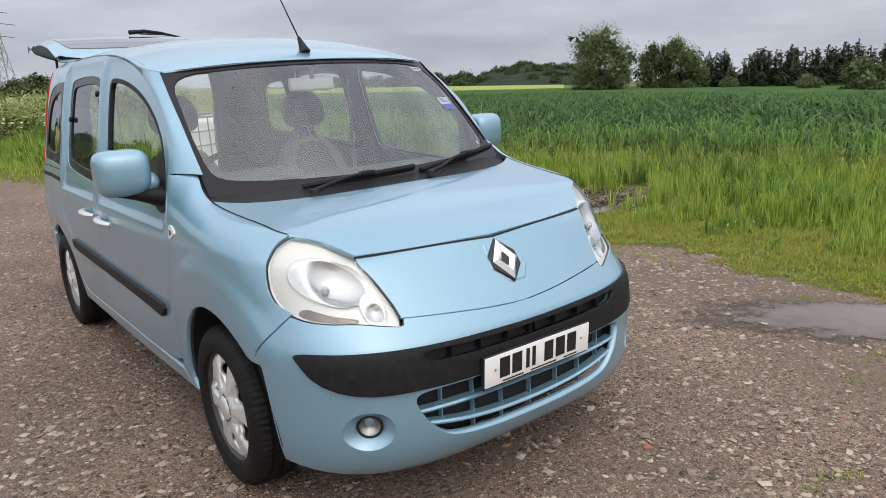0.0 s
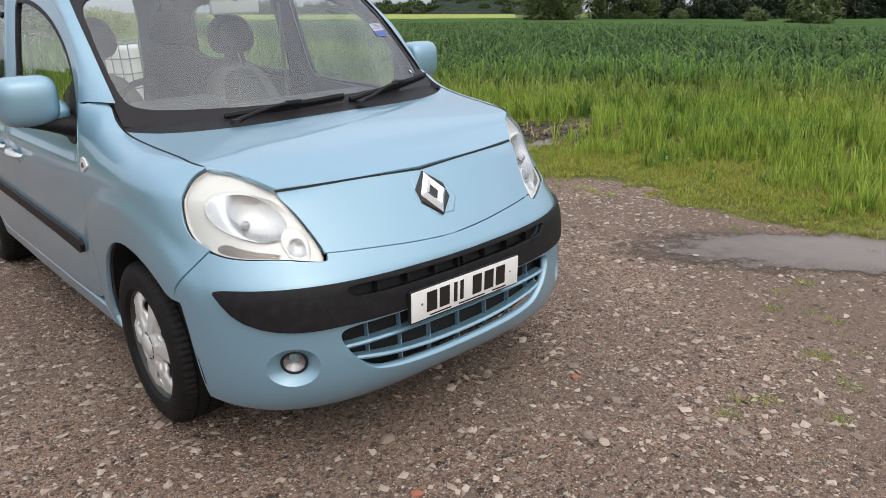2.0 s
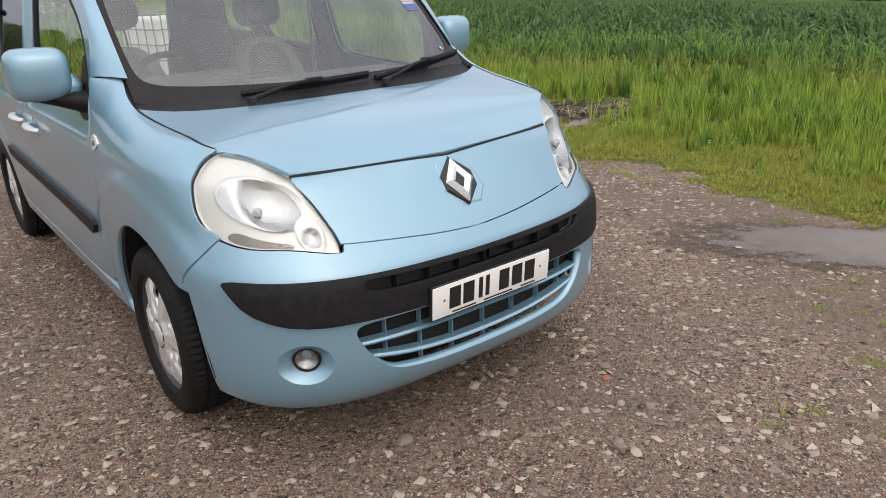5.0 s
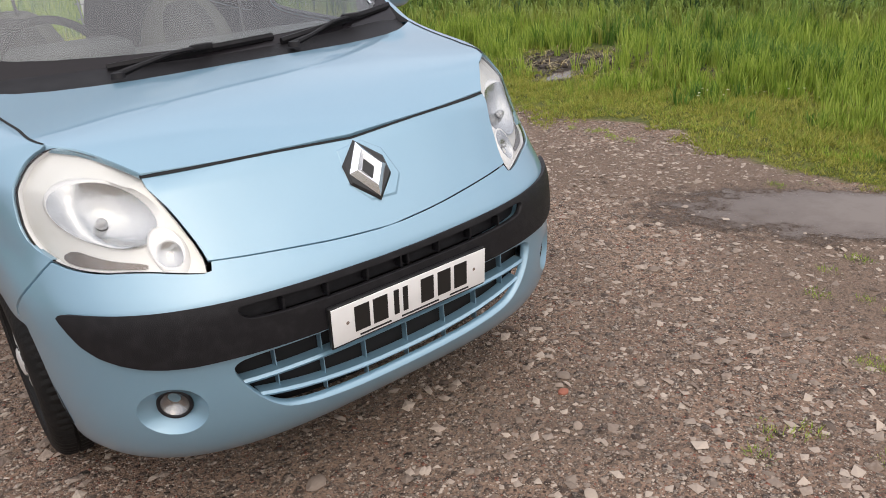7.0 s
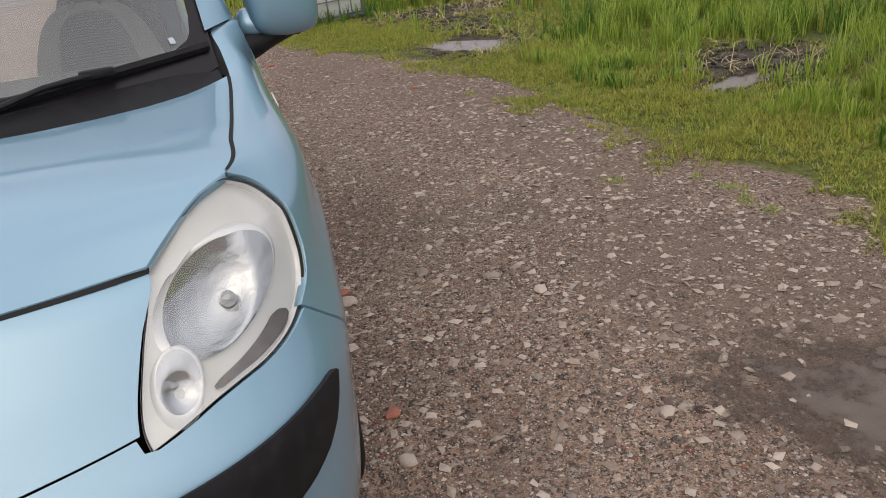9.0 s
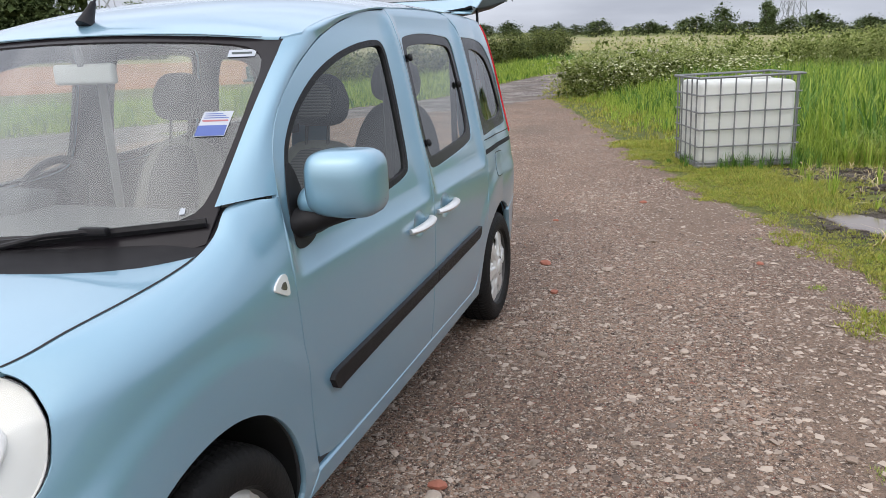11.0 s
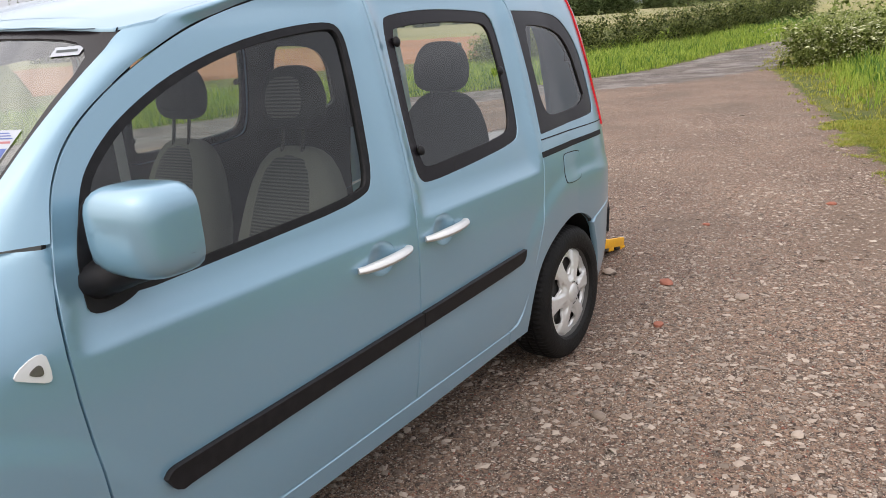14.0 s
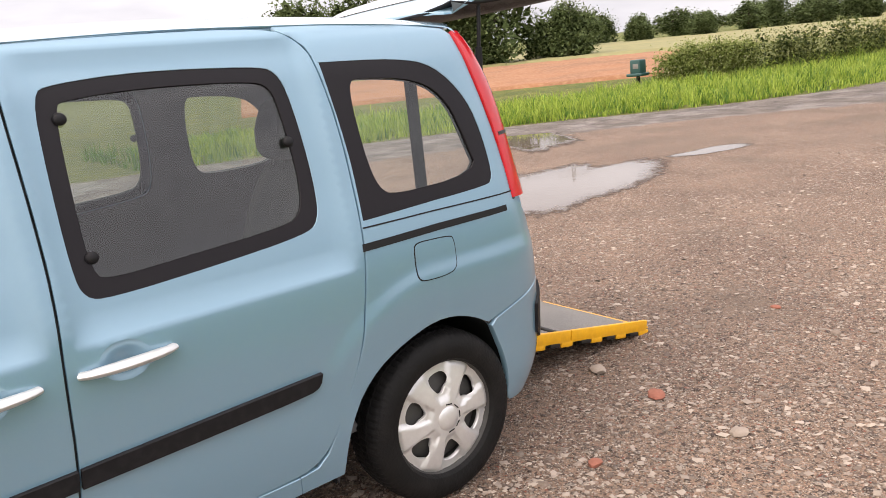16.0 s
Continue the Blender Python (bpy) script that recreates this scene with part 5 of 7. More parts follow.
loft("edge_trim", [(-x, y, z) for x, y, z in sides_a], [(-x, y, z) for x, y, z in sides_b], GREEN_GREY, tailgate, .0, n=3)
patch("rear_window", rounded(both([(0, .12), (.50, .13), (.55, .2), (.55, .52), (.5, .58), (0, .60)]), 2), tg(TG_TOP, .02, .02), REAR_GLASS, tailgate, .004, h=.05, depth=.004, label="dark rear window pane")
wr = part("rear_wiper", tube_bm([(.03, 3.70, 1.974), (.16, 3.735, 1.985), (.30, 3.77, 1.972), (.446, 3.80, 1.945)], .012, 8, taper=[1.5, 1.2, .9, .5]), BLACK_PLASTIC, tailgate, "black rear wiper")
part("blade", tube_bm([(.10, 3.69, 1.962), (.30, 3.74, 1.958), (.46, 3.79, 1.940)], .006, 6), BLACK_PLASTIC, wr)
for s in (1, -1):
    st_ = part("gas_strut", tube_bm([(s * .63, 3.185, 1.35), (s * .63, 3.205, 1.60), (s * .63, 3.206, 1.605)], .014, 10), BLACK_PLASTIC, tailgate, "black gas strut")
    part("rod", tube_bm([(s * .63, 3.205, 1.60), (s * .62, 3.235, 1.79)], .008, 8), BLACK_PLASTIC, st_)

# ---- the wheelchair ramp behind the van ----
ramp = thing("wheelchair_ramp", Matrix.Identity(4), "grey folding ramp with yellow edges lowered from the van's tail", "ramp")
Y0, Z0, Y1, Z1 = 3.22, .285, 4.46, .022
slope = math.atan2(Z1 - Z0, Y1 - Y0)
ln = math.hypot(Y1 - Y0, Z1 - Z0)
RM = Matrix.Translation((0, (Y0 + Y1) / 2, (Z0 + Z1) / 2)) @ Matrix.Rotation(slope, 4, "X")
for k in (-1, 1):
    part("tread", box_bm((.80, ln / 2 - .01, .016), (0, k * ln / 4, 0), .003), RAMP_GREY, ramp, "gritty grey tread").matrix_world = RM
    for s in (-1, 1):
        e = part("edge_rail", box_bm((.022, ln / 2 - .006, .062), (s * .412, k * ln / 4, .016), .005), YELLOW, ramp, "chipped yellow edge rail")
        e.matrix_world = RM
        for j in range(3):
            part("foot", box_bm((.03, .07, .02), (s * .412, k * ln / 4 + (j - 1) * .2, -.022), .004), INK, e).matrix_world = RM
            part("tab", box_bm((.024, .085, .030), (s * .412, k * ln / 4 + (j - 1) * .2 + .09, -.022), .006), YELLOW, e).matrix_world = RM
part("hinge", tube_bm([(-.41, 0, .012), (.41, 0, .012)], .012, 10), STEEL, ramp).matrix_world = RM
part("lip", box_bm((.80, .05, .010), (0, ln / 2 + .015, -.002), .003), YELLOW, ramp).matrix_world = RM

# ---- inside the van ----
def seat(x, y, top, posts, dim=False):
    """A car seat with pale bolsters, a striped dark centre and a headrest."""
    st = new("seat")
    st.parent = van
    M = Matrix.Translation((x, y, 0))
    B = M @ Matrix.Translation((0, -.10, .60)) @ Matrix.Rotation(radians(-14), 4, "X")
    part("seat_base", box_bm((.50, .52, .16), (0, -.30, .56), .06, 4), CLOTH, st).matrix_world = M @ Matrix.Rotation(radians(6), 4, "X")
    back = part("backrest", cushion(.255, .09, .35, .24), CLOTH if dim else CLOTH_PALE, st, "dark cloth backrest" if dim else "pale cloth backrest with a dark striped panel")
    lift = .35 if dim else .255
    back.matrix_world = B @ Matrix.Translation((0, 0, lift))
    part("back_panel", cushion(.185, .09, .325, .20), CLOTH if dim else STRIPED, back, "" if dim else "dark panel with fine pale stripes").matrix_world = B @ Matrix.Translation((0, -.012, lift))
    hr = part("headrest", cushion(.135, .055, .108, .20), CLOTH, st)
    hr.matrix_world = M @ Matrix.Translation((0, .045, top - .10)) @ Matrix.Rotation(radians(-8), 4, "X")
    part("head_panel", cushion(.105, .055, .085, .12), CLOTH if dim or posts else STRIPED, hr).matrix_world = M @ Matrix.Translation((0, .037, top - .10)) @ Matrix.Rotation(radians(-8), 4, "X")
    for k in (-.05, .05):
        part("post", tube_bm([(k, 0, -.06), (k, -.015, -.24)], .007, 8), STEEL, hr)
    return st


seat(.38, 1.50, 1.455, False)
seat(-.38, 1.60, 1.475, True)
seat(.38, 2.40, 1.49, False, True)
bm = bmesh.new()
part("dashboard", box_bm((1.46, .42, .30), (0, .52, .93), .09, 5), DASH, van, "grey plastic dashboard")
part("instrument_hood", box_bm((.40, .22, .09), (-.38, .58, 1.09), .04, 4), DASH, van)
wheel_ring = bmesh.new()
ring = [(.185 * math.cos(i * math.tau / 40), .185 * math.sin(i * math.tau / 40), 0) for i in range(41)]
sw = part("steering_wheel", tube_bm(ring, .016, 10, wheel_ring), BLACK_PLASTIC, van, "black steering wheel")
sw.matrix_world = Matrix.Translation((-.38, .83, 1.03)) @ Matrix.Rotation(radians(62), 4, "X")
for a in (0, 90, 180, 270)[:3]:
    part("spoke", box_bm((.17, .035, .016), (.09, 0, 0), .006), BLACK_PLASTIC, sw).matrix_world = sw.matrix_world @ Matrix.Rotation(radians(a + 180), 4, "Z")
part("boss", lathe_bm([(0, .03), (.05, .025), (.07, 0)], 20), BLACK_PLASTIC, sw).matrix_world = sw.matrix_world @ Matrix.Rotation(radians(-90), 4, "Y")
rv = part("rear_view_mirror", box_bm((.24, .03, .065), (0, .69, 1.505), .012, 3), TRIM_LIGHT, van, "pale rear-view mirror behind the windscreen")
part("stalk", tube_bm([(0, .68, 1.53), (0, .67, 1.60)], .012), TRIM_GREY, rv)
patch("headliner", rounded(both([(0, .72, 1), (.6, .77), (.70, .9), (.70, 2.9), (.6, 3.05), (0, 3.06, 1)]), 1), lambda x, y: (x, y, roof(x, y) - .035), TRIM_LIGHT, van, 0, h=.12, depth=0, flip=True)
part("cabin_floor", box_bm((1.50, 2.9, .04), (0, 1.75, .37), .01), TRIM_GREY, van)
part("seat_belt", box_bm((.045, .004, .75), (0, 0, 0), .001), TRIM_GREY, van).matrix_world = pose(.70, 1.52, 1.15, 0, 0, 80)
part("seat_belt", box_bm((.045, .004, .75), (0, 0, 0), .001), TRIM_LIGHT, van).matrix_world = pose(-.70, 1.52, 1.15, 0, 0, 80)
part("restraint_rail", box_bm((.03, .045, .75), (.55, 2.92, 1.22), .010), CLOTH, van, "dark upright restraint rail")


# ---- the land: a flat gravel yard in a plain that leans by a degree and a half ----
def verge(y):
    """x of the yard's grassy edge."""
    return curve([(-30, 4.2), (-6, 3.9), (-2, 3.5), (-.7, 3.05), (0, 3.12), (.6, 3.38), (1.5, 3.22), (2.8, 3.12), (4.5, 2.98), (5.2, 2.78), (6.5, 2.12), (7.2, 1.95), (8.9, 1.4), (10.6, .95), (16.5, -.7), (22, -2.3), (38, -3.2), (60, -5)], y)


def lane(y):
    """x of the lane's far edge."""
    return curve([(-40, -17), (5, -14), (10, -12.4), (14, -10.2), (17.3, -7.3), (21, -5.4), (24, -5.0), (28.5, -4.5), (31.5, -3.8), (38, -2.9), (60, -2.5)], y)


def crop(y):
    """x of the edge of the corn."""
    return curve([(-30, 11), (-4, 9.2), (1, 7.6), (2.5, 7.0), (4.4, 6.6), (5.8, 6.1), (7, 5.4), (7.8, 4.75), (9.2, 4.3), (12, 4.6), (20, 7.5), (40, 16), (200, 60)], y)


def land(x, y):
    r = math.hypot(x, y - 2)
    return .026 * (-.85 * x - .62 * max(0, x) + .53 * y) * step(9, 45, r) + (.05 * noise.noise((x * .35, y * .35, 0)) if verge(y) + .2 < x < 60 else 0) * step(0, 1.5, x - verge(y))


def spread(a, b, step_in, far):
    out = list(np.arange(a, b + 1e-6, step_in))
    d, lo, hi = step_in, a, b
    while hi < far:
        d *= 1.22
        hi, lo = hi + d, lo - d
        out.append(hi)
        out.insert(0, lo)
    return out


def ground_material():
    """Gravel, grass, asphalt and ploughed earth, told apart by the sheet's own colour layer."""
    m = bpy.data.materials.new("ground")
    m.use_nodes = True
    n, l = m.node_tree.nodes, m.node_tree.links
    p = n["Principled BSDF"]
    co = n.new("ShaderNodeTexCoord")
    cover = n.new("ShaderNodeVertexColor")
    cover.layer_name = "cover"
    sep = n.new("ShaderNodeSeparateColor")
    l.new(cover.outputs["Color"], sep.inputs["Color"])

    def tex(kind, scale, detail=4.0, out="Fac", rough=0.55):
        t = n.new(kind)
        t.inputs["Scale"].default_value = scale
        if kind == "ShaderNodeTexNoise":
            t.inputs["Detail"].default_value, t.inputs["Roughness"].default_value = detail, rough
        l.new(co.outputs["Object"], t.inputs["Vector"])
        return t.outputs[out]

    def rng(v, a, b, c=0.0, d=1.0):
        r = n.new("ShaderNodeMapRange")
        for k, x in zip(("From Min", "From Max", "To Min", "To Max"), (a, b, c, d)):
            r.inputs[k].default_value = x
        l.new(v, r.inputs["Value"])
        return r.outputs["Result"]

    def mix(f, a, b):
        x = n.new("ShaderNodeMix")
        x.data_type = "RGBA"
        for v, s in ((f, "Factor"), (a, "A"), (b, "B")):
            if isinstance(v, tuple):
                x.inputs[s].default_value = (*v, 1)
            elif isinstance(v, float):
                x.inputs[s].default_value = v
            else:
                l.new(v, x.inputs[s])
        return x.outputs["Result"]

    def math_(op, a, b):
        x = n.new("ShaderNodeMath")
        x.operation = op
        for i, v in enumerate((a, b)):
            if isinstance(v, float):
                x.inputs[i].default_value = v
            else:
                l.new(v, x.inputs[i])
        return x.outputs[0]
    # gravel: earth with stones of three sizes
    earth = mix(rng(tex("ShaderNodeTexNoise", .9, 5.0), .36, .66), (0.220, 0.138, 0.098), (0.385, 0.258, 0.182))
    earth = mix(rng(tex("ShaderNodeTexNoise", 42.0, 7.0, rough=.78), .39, .53), (0.045, 0.031, 0.024), earth)
    earth = mix(rng(tex("ShaderNodeTexNoise", 70.0, 5.0, rough=.75), .50, .70), earth, (0.280, 0.202, 0.150))
    stones, heights = earth, []
    for scale, size, keep in ((22.0, .33, .78), (44.0, .36, .50), (84.0, .38, .42), (160.0, .38, .46)):
        v = n.new("ShaderNodeTexVoronoi")
        v.inputs["Scale"].default_value = scale
        v.inputs["Randomness"].default_value = 1.0
        warp, add = tex("ShaderNodeTexNoise", scale * 1.3, 2.0, "Color"), n.new("ShaderNodeVectorMath")
        add.operation = "MULTIPLY_ADD"
        l.new(warp, add.inputs[0])
        add.inputs[1].default_value = (.45 / scale,) * 3
        l.new(co.outputs["Object"], add.inputs[2])
        l.new(add.outputs[0], v.inputs["Vector"])
        s2 = n.new("ShaderNodeSeparateColor")
        l.new(v.outputs["Color"], s2.inputs["Color"])
        body_ = math_("MULTIPLY", rng(v.outputs["Distance"], size, size + .05, 1.0, 0.0), rng(s2.outputs["Red"], keep, keep + .02, 0.0, 1.0))
        stone_shade = math_("MULTIPLY", rng(v.outputs["Distance"], size + .02, size + .16, 1.0, 0.0), rng(s2.outputs["Red"], keep, keep + .02, 0.0, 1.0))
        tone = mix(math_("POWER", s2.outputs["Green"], 1.5), (0.075, 0.047, 0.036), (0.62, 0.510, 0.415))
        tone = mix(rng(s2.outputs["Blue"], .93, .94), tone, (0.30, 0.115, 0.075))
        # shade in the gaps round each stone, painted as a dark ring
        stones = mix(math_("MULTIPLY", stone_shade, .68), stones, (0.024, 0.016, 0.012))
        stones = mix(body_, stones, tone)
        heights.append(math_("MULTIPLY", math_("MULTIPLY", rng(v.outputs["Distance"], 0.0, size + .1, 1.0, 0.0), rng(s2.outputs["Red"], keep, keep + .02, 0.0, 1.0)), 24.0 / scale))
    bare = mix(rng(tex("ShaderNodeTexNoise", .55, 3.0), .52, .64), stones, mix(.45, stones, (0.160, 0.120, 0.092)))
    packed = math_("MULTIPLY", rng(math_("ADD", cover.outputs["Alpha"], math_("MULTIPLY", math_("SUBTRACT", tex("ShaderNodeTexNoise", 7.0, 6.0, rough=.7), .5), 1.1)), .30, .75), .72)
    bare = mix(packed, bare, mix(rng(tex("ShaderNodeTexNoise", 120.0, 4.0), .40, .65), (0.150, 0.104, 0.076), (0.260, 0.186, 0.138)))
    wear = tex("ShaderNodeTexNoise", 3.2, 6.0, rough=.65)
    grass = mix(rng(tex("ShaderNodeTexNoise", 1.1, 5.0), .40, .62), (0.100, 0.120, 0.022), (0.180, 0.180, 0.036))
    grass = mix(rng(tex("ShaderNodeTexNoise", 22.0, 6.0, rough=.7), .46, .66), grass, (0.050, 0.066, 0.016))
    mud = mix(rng(tex("ShaderNodeTexNoise", 8.0, 5.0), .4, .65), (0.050, 0.038, 0.030), (0.105, 0.085, 0.066))
    grass = mix(rng(sep.outputs["Blue"], .2, .8), grass, mud)
    f_grass = rng(math_("ADD", sep.outputs["Red"], math_("MULTIPLY", math_("SUBTRACT", wear, .5), .9)), .42, .58)
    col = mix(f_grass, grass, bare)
    tar = mix(rng(tex("ShaderNodeTexNoise", 1.6, 6.0, rough=.7), .42, .62), (0.088, 0.074, 0.067), (0.205, 0.168, 0.145))
    tar = mix(rng(tex("ShaderNodeTexNoise", 90.0, 3.0), .45, .7), tar, (0.26, 0.220, 0.192))
    f_tar = rng(math_("ADD", sep.outputs["Green"], math_("MULTIPLY", math_("SUBTRACT", wear, .5), .7)), .45, .6)
    col = mix(f_tar, col, tar)
    l.new(col, p.inputs["Base Color"])
    wet = math_("MULTIPLY", f_tar, rng(tex("ShaderNodeTexNoise", .8, 4.0), .45, .6))
    l.new(rng(wet, 0.0, 1.0, .88, .5), p.inputs["Roughness"])
    p.inputs["Specular IOR Level"].default_value = 0.35
    h = math_("ADD", math_("ADD", heights[0], heights[1]), math_("ADD", math_("ADD", heights[2], heights[3]), math_("MULTIPLY", tex("ShaderNodeTexNoise", 120.0, 3.0), .35)))
    b = n.new("ShaderNodeBump")
    b.inputs["Strength"].default_value, b.inputs["Distance"].default_value = 1.0, 0.034
    l.new(h, b.inputs["Height"])
    l.new(b.outputs["Normal"], p.inputs["Normal"])
    return m


xs, ys = spread(-14, 11, .2, 2600), spread(-7, 28, .2, 2600)
gv = [(x, y, land(x, y)) for y in ys for x in xs]
w_ = len(xs)
gf = [(j * w_ + i, j * w_ + i + 1, (j + 1) * w_ + i + 1, (j + 1) * w_ + i) for j in range(len(ys) - 1) for i in range(w_ - 1)]
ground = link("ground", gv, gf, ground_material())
tagged(ground, "gravel yard with grass verges and a tarred lane", "ground", kind="structure")
layer = ground.data.color_attributes.new("cover", "FLOAT_COLOR", "POINT")
PACKED = ((2.35, .35, .55, .9), (2.0, -1.5, .8, .9), (1.4, -2.3, 1.0, .8), (2.7, -.2, .4, .7), (2.6, 2.2, .35, 1.6), (1.9, 5.6, .5, 1.2))
MUD = ((4.2, 7.9, 1.5, .6), (4.9, 2.9, .9, .8), (5.6, 1.6, .8, .5), (5.2, 5.2, .9, .5), (3.4, 5.4, .7, .9))
cols = np.zeros((len(gv), 4), np.float32)
for i, (x, y, z) in enumerate(gv):
    yard = step(-.35, .35, verge(y) - x) * step(-.5, .5, x - lane(y)) if y < 75 else 0
    tarred = step(-.5, .5, x - lane(y)) * step(-1.5, 1.5, lane(y) + 3.7 + .8 * noise.noise((x * .25, y * .25, 6)) - x) if y < 75 else 0
    muddy = max([math.exp(-((x - a) / c) ** 2 - ((y - b) / d) ** 2) for a, b, c, d in MUD]) if 0 < x < 9 and -3 < y < 12 else 0
    if x < lane(y) - 5 and y > 15:
        muddy = 0
    packed = max([math.exp(-((x - a) / c) ** 2 - ((y - b) / d) ** 2) for a, b, c, d in PACKED]) if -1 < x < 5 and -5 < y < 9 else 0
    cols[i] = (yard, tarred, muddy, packed)
layer.data.foreach_set("color", cols.reshape(-1))


# ---- standing water ----
def water_material():
    """Muddy water that thins out into wet gravel along its shore."""
    m = bpy.data.materials.new("muddy_water")
    m.use_nodes = True
    n, l = m.node_tree.nodes, m.node_tree.links
    p = n["Principled BSDF"]
    p.inputs["IOR"].default_value = 1.33
    t, co, b = n.new("ShaderNodeTexNoise"), n.new("ShaderNodeTexCoord"), n.new("ShaderNodeBump")
    t.inputs["Scale"].default_value, t.inputs["Detail"].default_value = 4.0, 3.0
    b.inputs["Strength"].default_value, b.inputs["Distance"].default_value = 0.04, 0.02
    rag = n.new("ShaderNodeTexNoise")
    rag.inputs["Scale"].default_value, rag.inputs["Detail"].default_value, rag.inputs["Roughness"].default_value = 9.0, 7.0, .7
    shore = n.new("ShaderNodeVertexColor")
    shore.layer_name = "shore"
    add, r1, r2, r3, mx, hole, out = (n.new(k) for k in ("ShaderNodeMath", "ShaderNodeMapRange", "ShaderNodeMapRange", "ShaderNodeMapRange", "ShaderNodeMix", "ShaderNodeBsdfTransparent", "ShaderNodeMixShader"))
    l.new(co.outputs["Object"], t.inputs["Vector"])
    l.new(co.outputs["Object"], rag.inputs["Vector"])
    l.new(t.outputs["Fac"], b.inputs["Height"])
    l.new(b.outputs["Normal"], p.inputs["Normal"])
    l.new(shore.outputs["Color"], add.inputs[0])
    l.new(rag.outputs["Fac"], add.inputs[1])
    for r, q in ((r1, (.58, .86, 0, 1)), (r2, (.70, 1.05, .6, .04)), (r3, (.75, 1.25, 0, 1))):
        for k, x in zip(("From Min", "From Max", "To Min", "To Max"), q):
            r.inputs[k].default_value = x
        l.new(add.outputs[0], r.inputs["Value"])
    mx.data_type = "RGBA"
    mx.inputs["A"].default_value, mx.inputs["B"].default_value = (0.095, 0.068, 0.052, 1), (0.165, 0.132, 0.108, 1)
    l.new(r3.outputs[0], mx.inputs["Factor"])
    l.new(mx.outputs["Result"], p.inputs["Base Color"])
    l.new(r2.outputs[0], p.inputs["Roughness"])
    l.new(r1.outputs[0], out.inputs[0])
    l.new(hole.outputs[0], out.inputs[1])
    l.new(p.outputs[0], out.inputs[2])
    l.new(out.outputs[0], n["Material Output"].inputs["Surface"])
    return m


WATER = water_material()
PONDS = []


def puddle(x, y, a, b, turn, seed, label="shallow brown puddle on the gravel", shape=None, shoal=0.0):
    rnd = random.Random(seed)
    k = 220
    ph = [rnd.uniform(0, 6.28) for _ in range(6)]
    c, s = math.cos(radians(turn)), math.sin(radians(turn))
    pts = []
    for i in range(k):
        t = i * math.tau / k
        r = 1 + sum(math.sin((j + 2) * t + ph[j]) * .16 / (j + 1) for j in range(6)) + .10 * noise.noise((6 * math.cos(t), 6 * math.sin(t), seed)) + .03 * noise.noise((24 * math.cos(t), 30 * math.sin(t), seed))
        if shape:
            r *= curve(shape, math.degrees(t))
        px, py = a * r * math.cos(t), b * r * math.sin(t)
        pts.append((px * c - py * s, px * s + py * c))
    PONDS.append((x, y, a, b, c, s))
    z = land(x, y) + .005
    verts, shore, faces = [(x, y, z)], [1.0], []
    for f, q in ((.40, 1.0), (.66, .72), (.87, .40), (1.10, .0)):
        verts += [(x + u * f, y + v * f, z if x < 20 else land(x + u * f, y + v * f) + .02) for u, v in pts]
        shore += [q * (1 - shoal * step(.2, -.7, (u * f * c + v * f * s) / a)) for u, v in pts]
    faces = [(0, i + 1, (i + 1) % k + 1) for i in range(k)]
    for j in range(3):
        faces += [(1 + j * k + i, 1 + (j + 1) * k + i, 1 + (j + 1) * k + (i + 1) % k, 1 + j * k + (i + 1) % k) for i in range(k)]
    ob = link("puddle", verts, faces, WATER)
    at = ob.data.color_attributes.new("shore", "FLOAT_COLOR", "POINT")
    at.data.foreach_set("color", [v for q in shore for v in (q, q, q, 1)])
    return tagged(ob, label, "puddle", kind="structure")


def ponded(x, y):
    """Whether a place lies in standing water."""
    for px, py, a, b, c, s in PONDS:
        u, v = ((x - px) * c + (y - py) * s) / a, (-(x - px) * s + (y - py) * c) / b
        if u * u + v * v < .85:
            return True
    return False


puddle(2.95, -1.22, 1.30, .46, -56, 1, "shallow brown puddle on the gravel", [(0, 1.1), (60, 1.35), (120, .75), (180, 1.0), (240, 1.25), (300, 1.3), (360, 1.1)], .45)
puddle(3.42, 5.45, .62, .38, -60, 3, "puddle among the grass tufts")
puddle(4.35, 2.58, .34, .15, 10, 4, "puddle among the grass tufts")
puddle(-3.4, 7.9, 2.2, .95, 112, 5, "long grey puddle beside the lane")
puddle(-3.2, 11.0, .9, .22, 75, 6, "long grey puddle beside the lane")
puddle(-8.0, 12.0, 2.1, .85, 148, 7, "puddle at the lane's grassy edge")
puddle(-5.2, 30.5, 2.2, .35, 80, 8, "puddle on the lane")
puddle(29.8, 5.7, 7.5, 1.1, 116, 9, "flooded patch in the corn")

# ---- loose stones ----
ico = bmesh.new()
bmesh.ops.create_icosphere(ico, subdivisions=1, radius=1)
ICO_V = np.array([v.co[:] for v in ico.verts])
ICO_F = [[v.index for v in f.verts] for f in ico.faces]
ico.free()
OCT_V = np.array([(1.1, .1, 0), (-1.05, -.1, .1), (.15, 1.1, 0), (-.1, -1.1, .05), (.1, .05, 1), (0, 0, -.9)])
OCT_F = [(0, 2, 4), (2, 1, 4), (1, 3, 4), (3, 0, 4), (2, 0, 5), (1, 2, 5), (3, 1, 5), (0, 3, 5)]
STONE = material("pale_stone", (0.190, 0.135, 0.102), 0.85, island=.9, dark=(0.070, 0.046, 0.034), light=(0.500, 0.415, 0.340), grain=.3, grain_scale=80, bump=.3, bump_scale=150)
BRICK = material("red_brick_chip", (0.31, 0.115, 0.075), 0.9, grain=.4, grain_scale=60, bump=.4)
rng_ = np.random.default_rng(5)


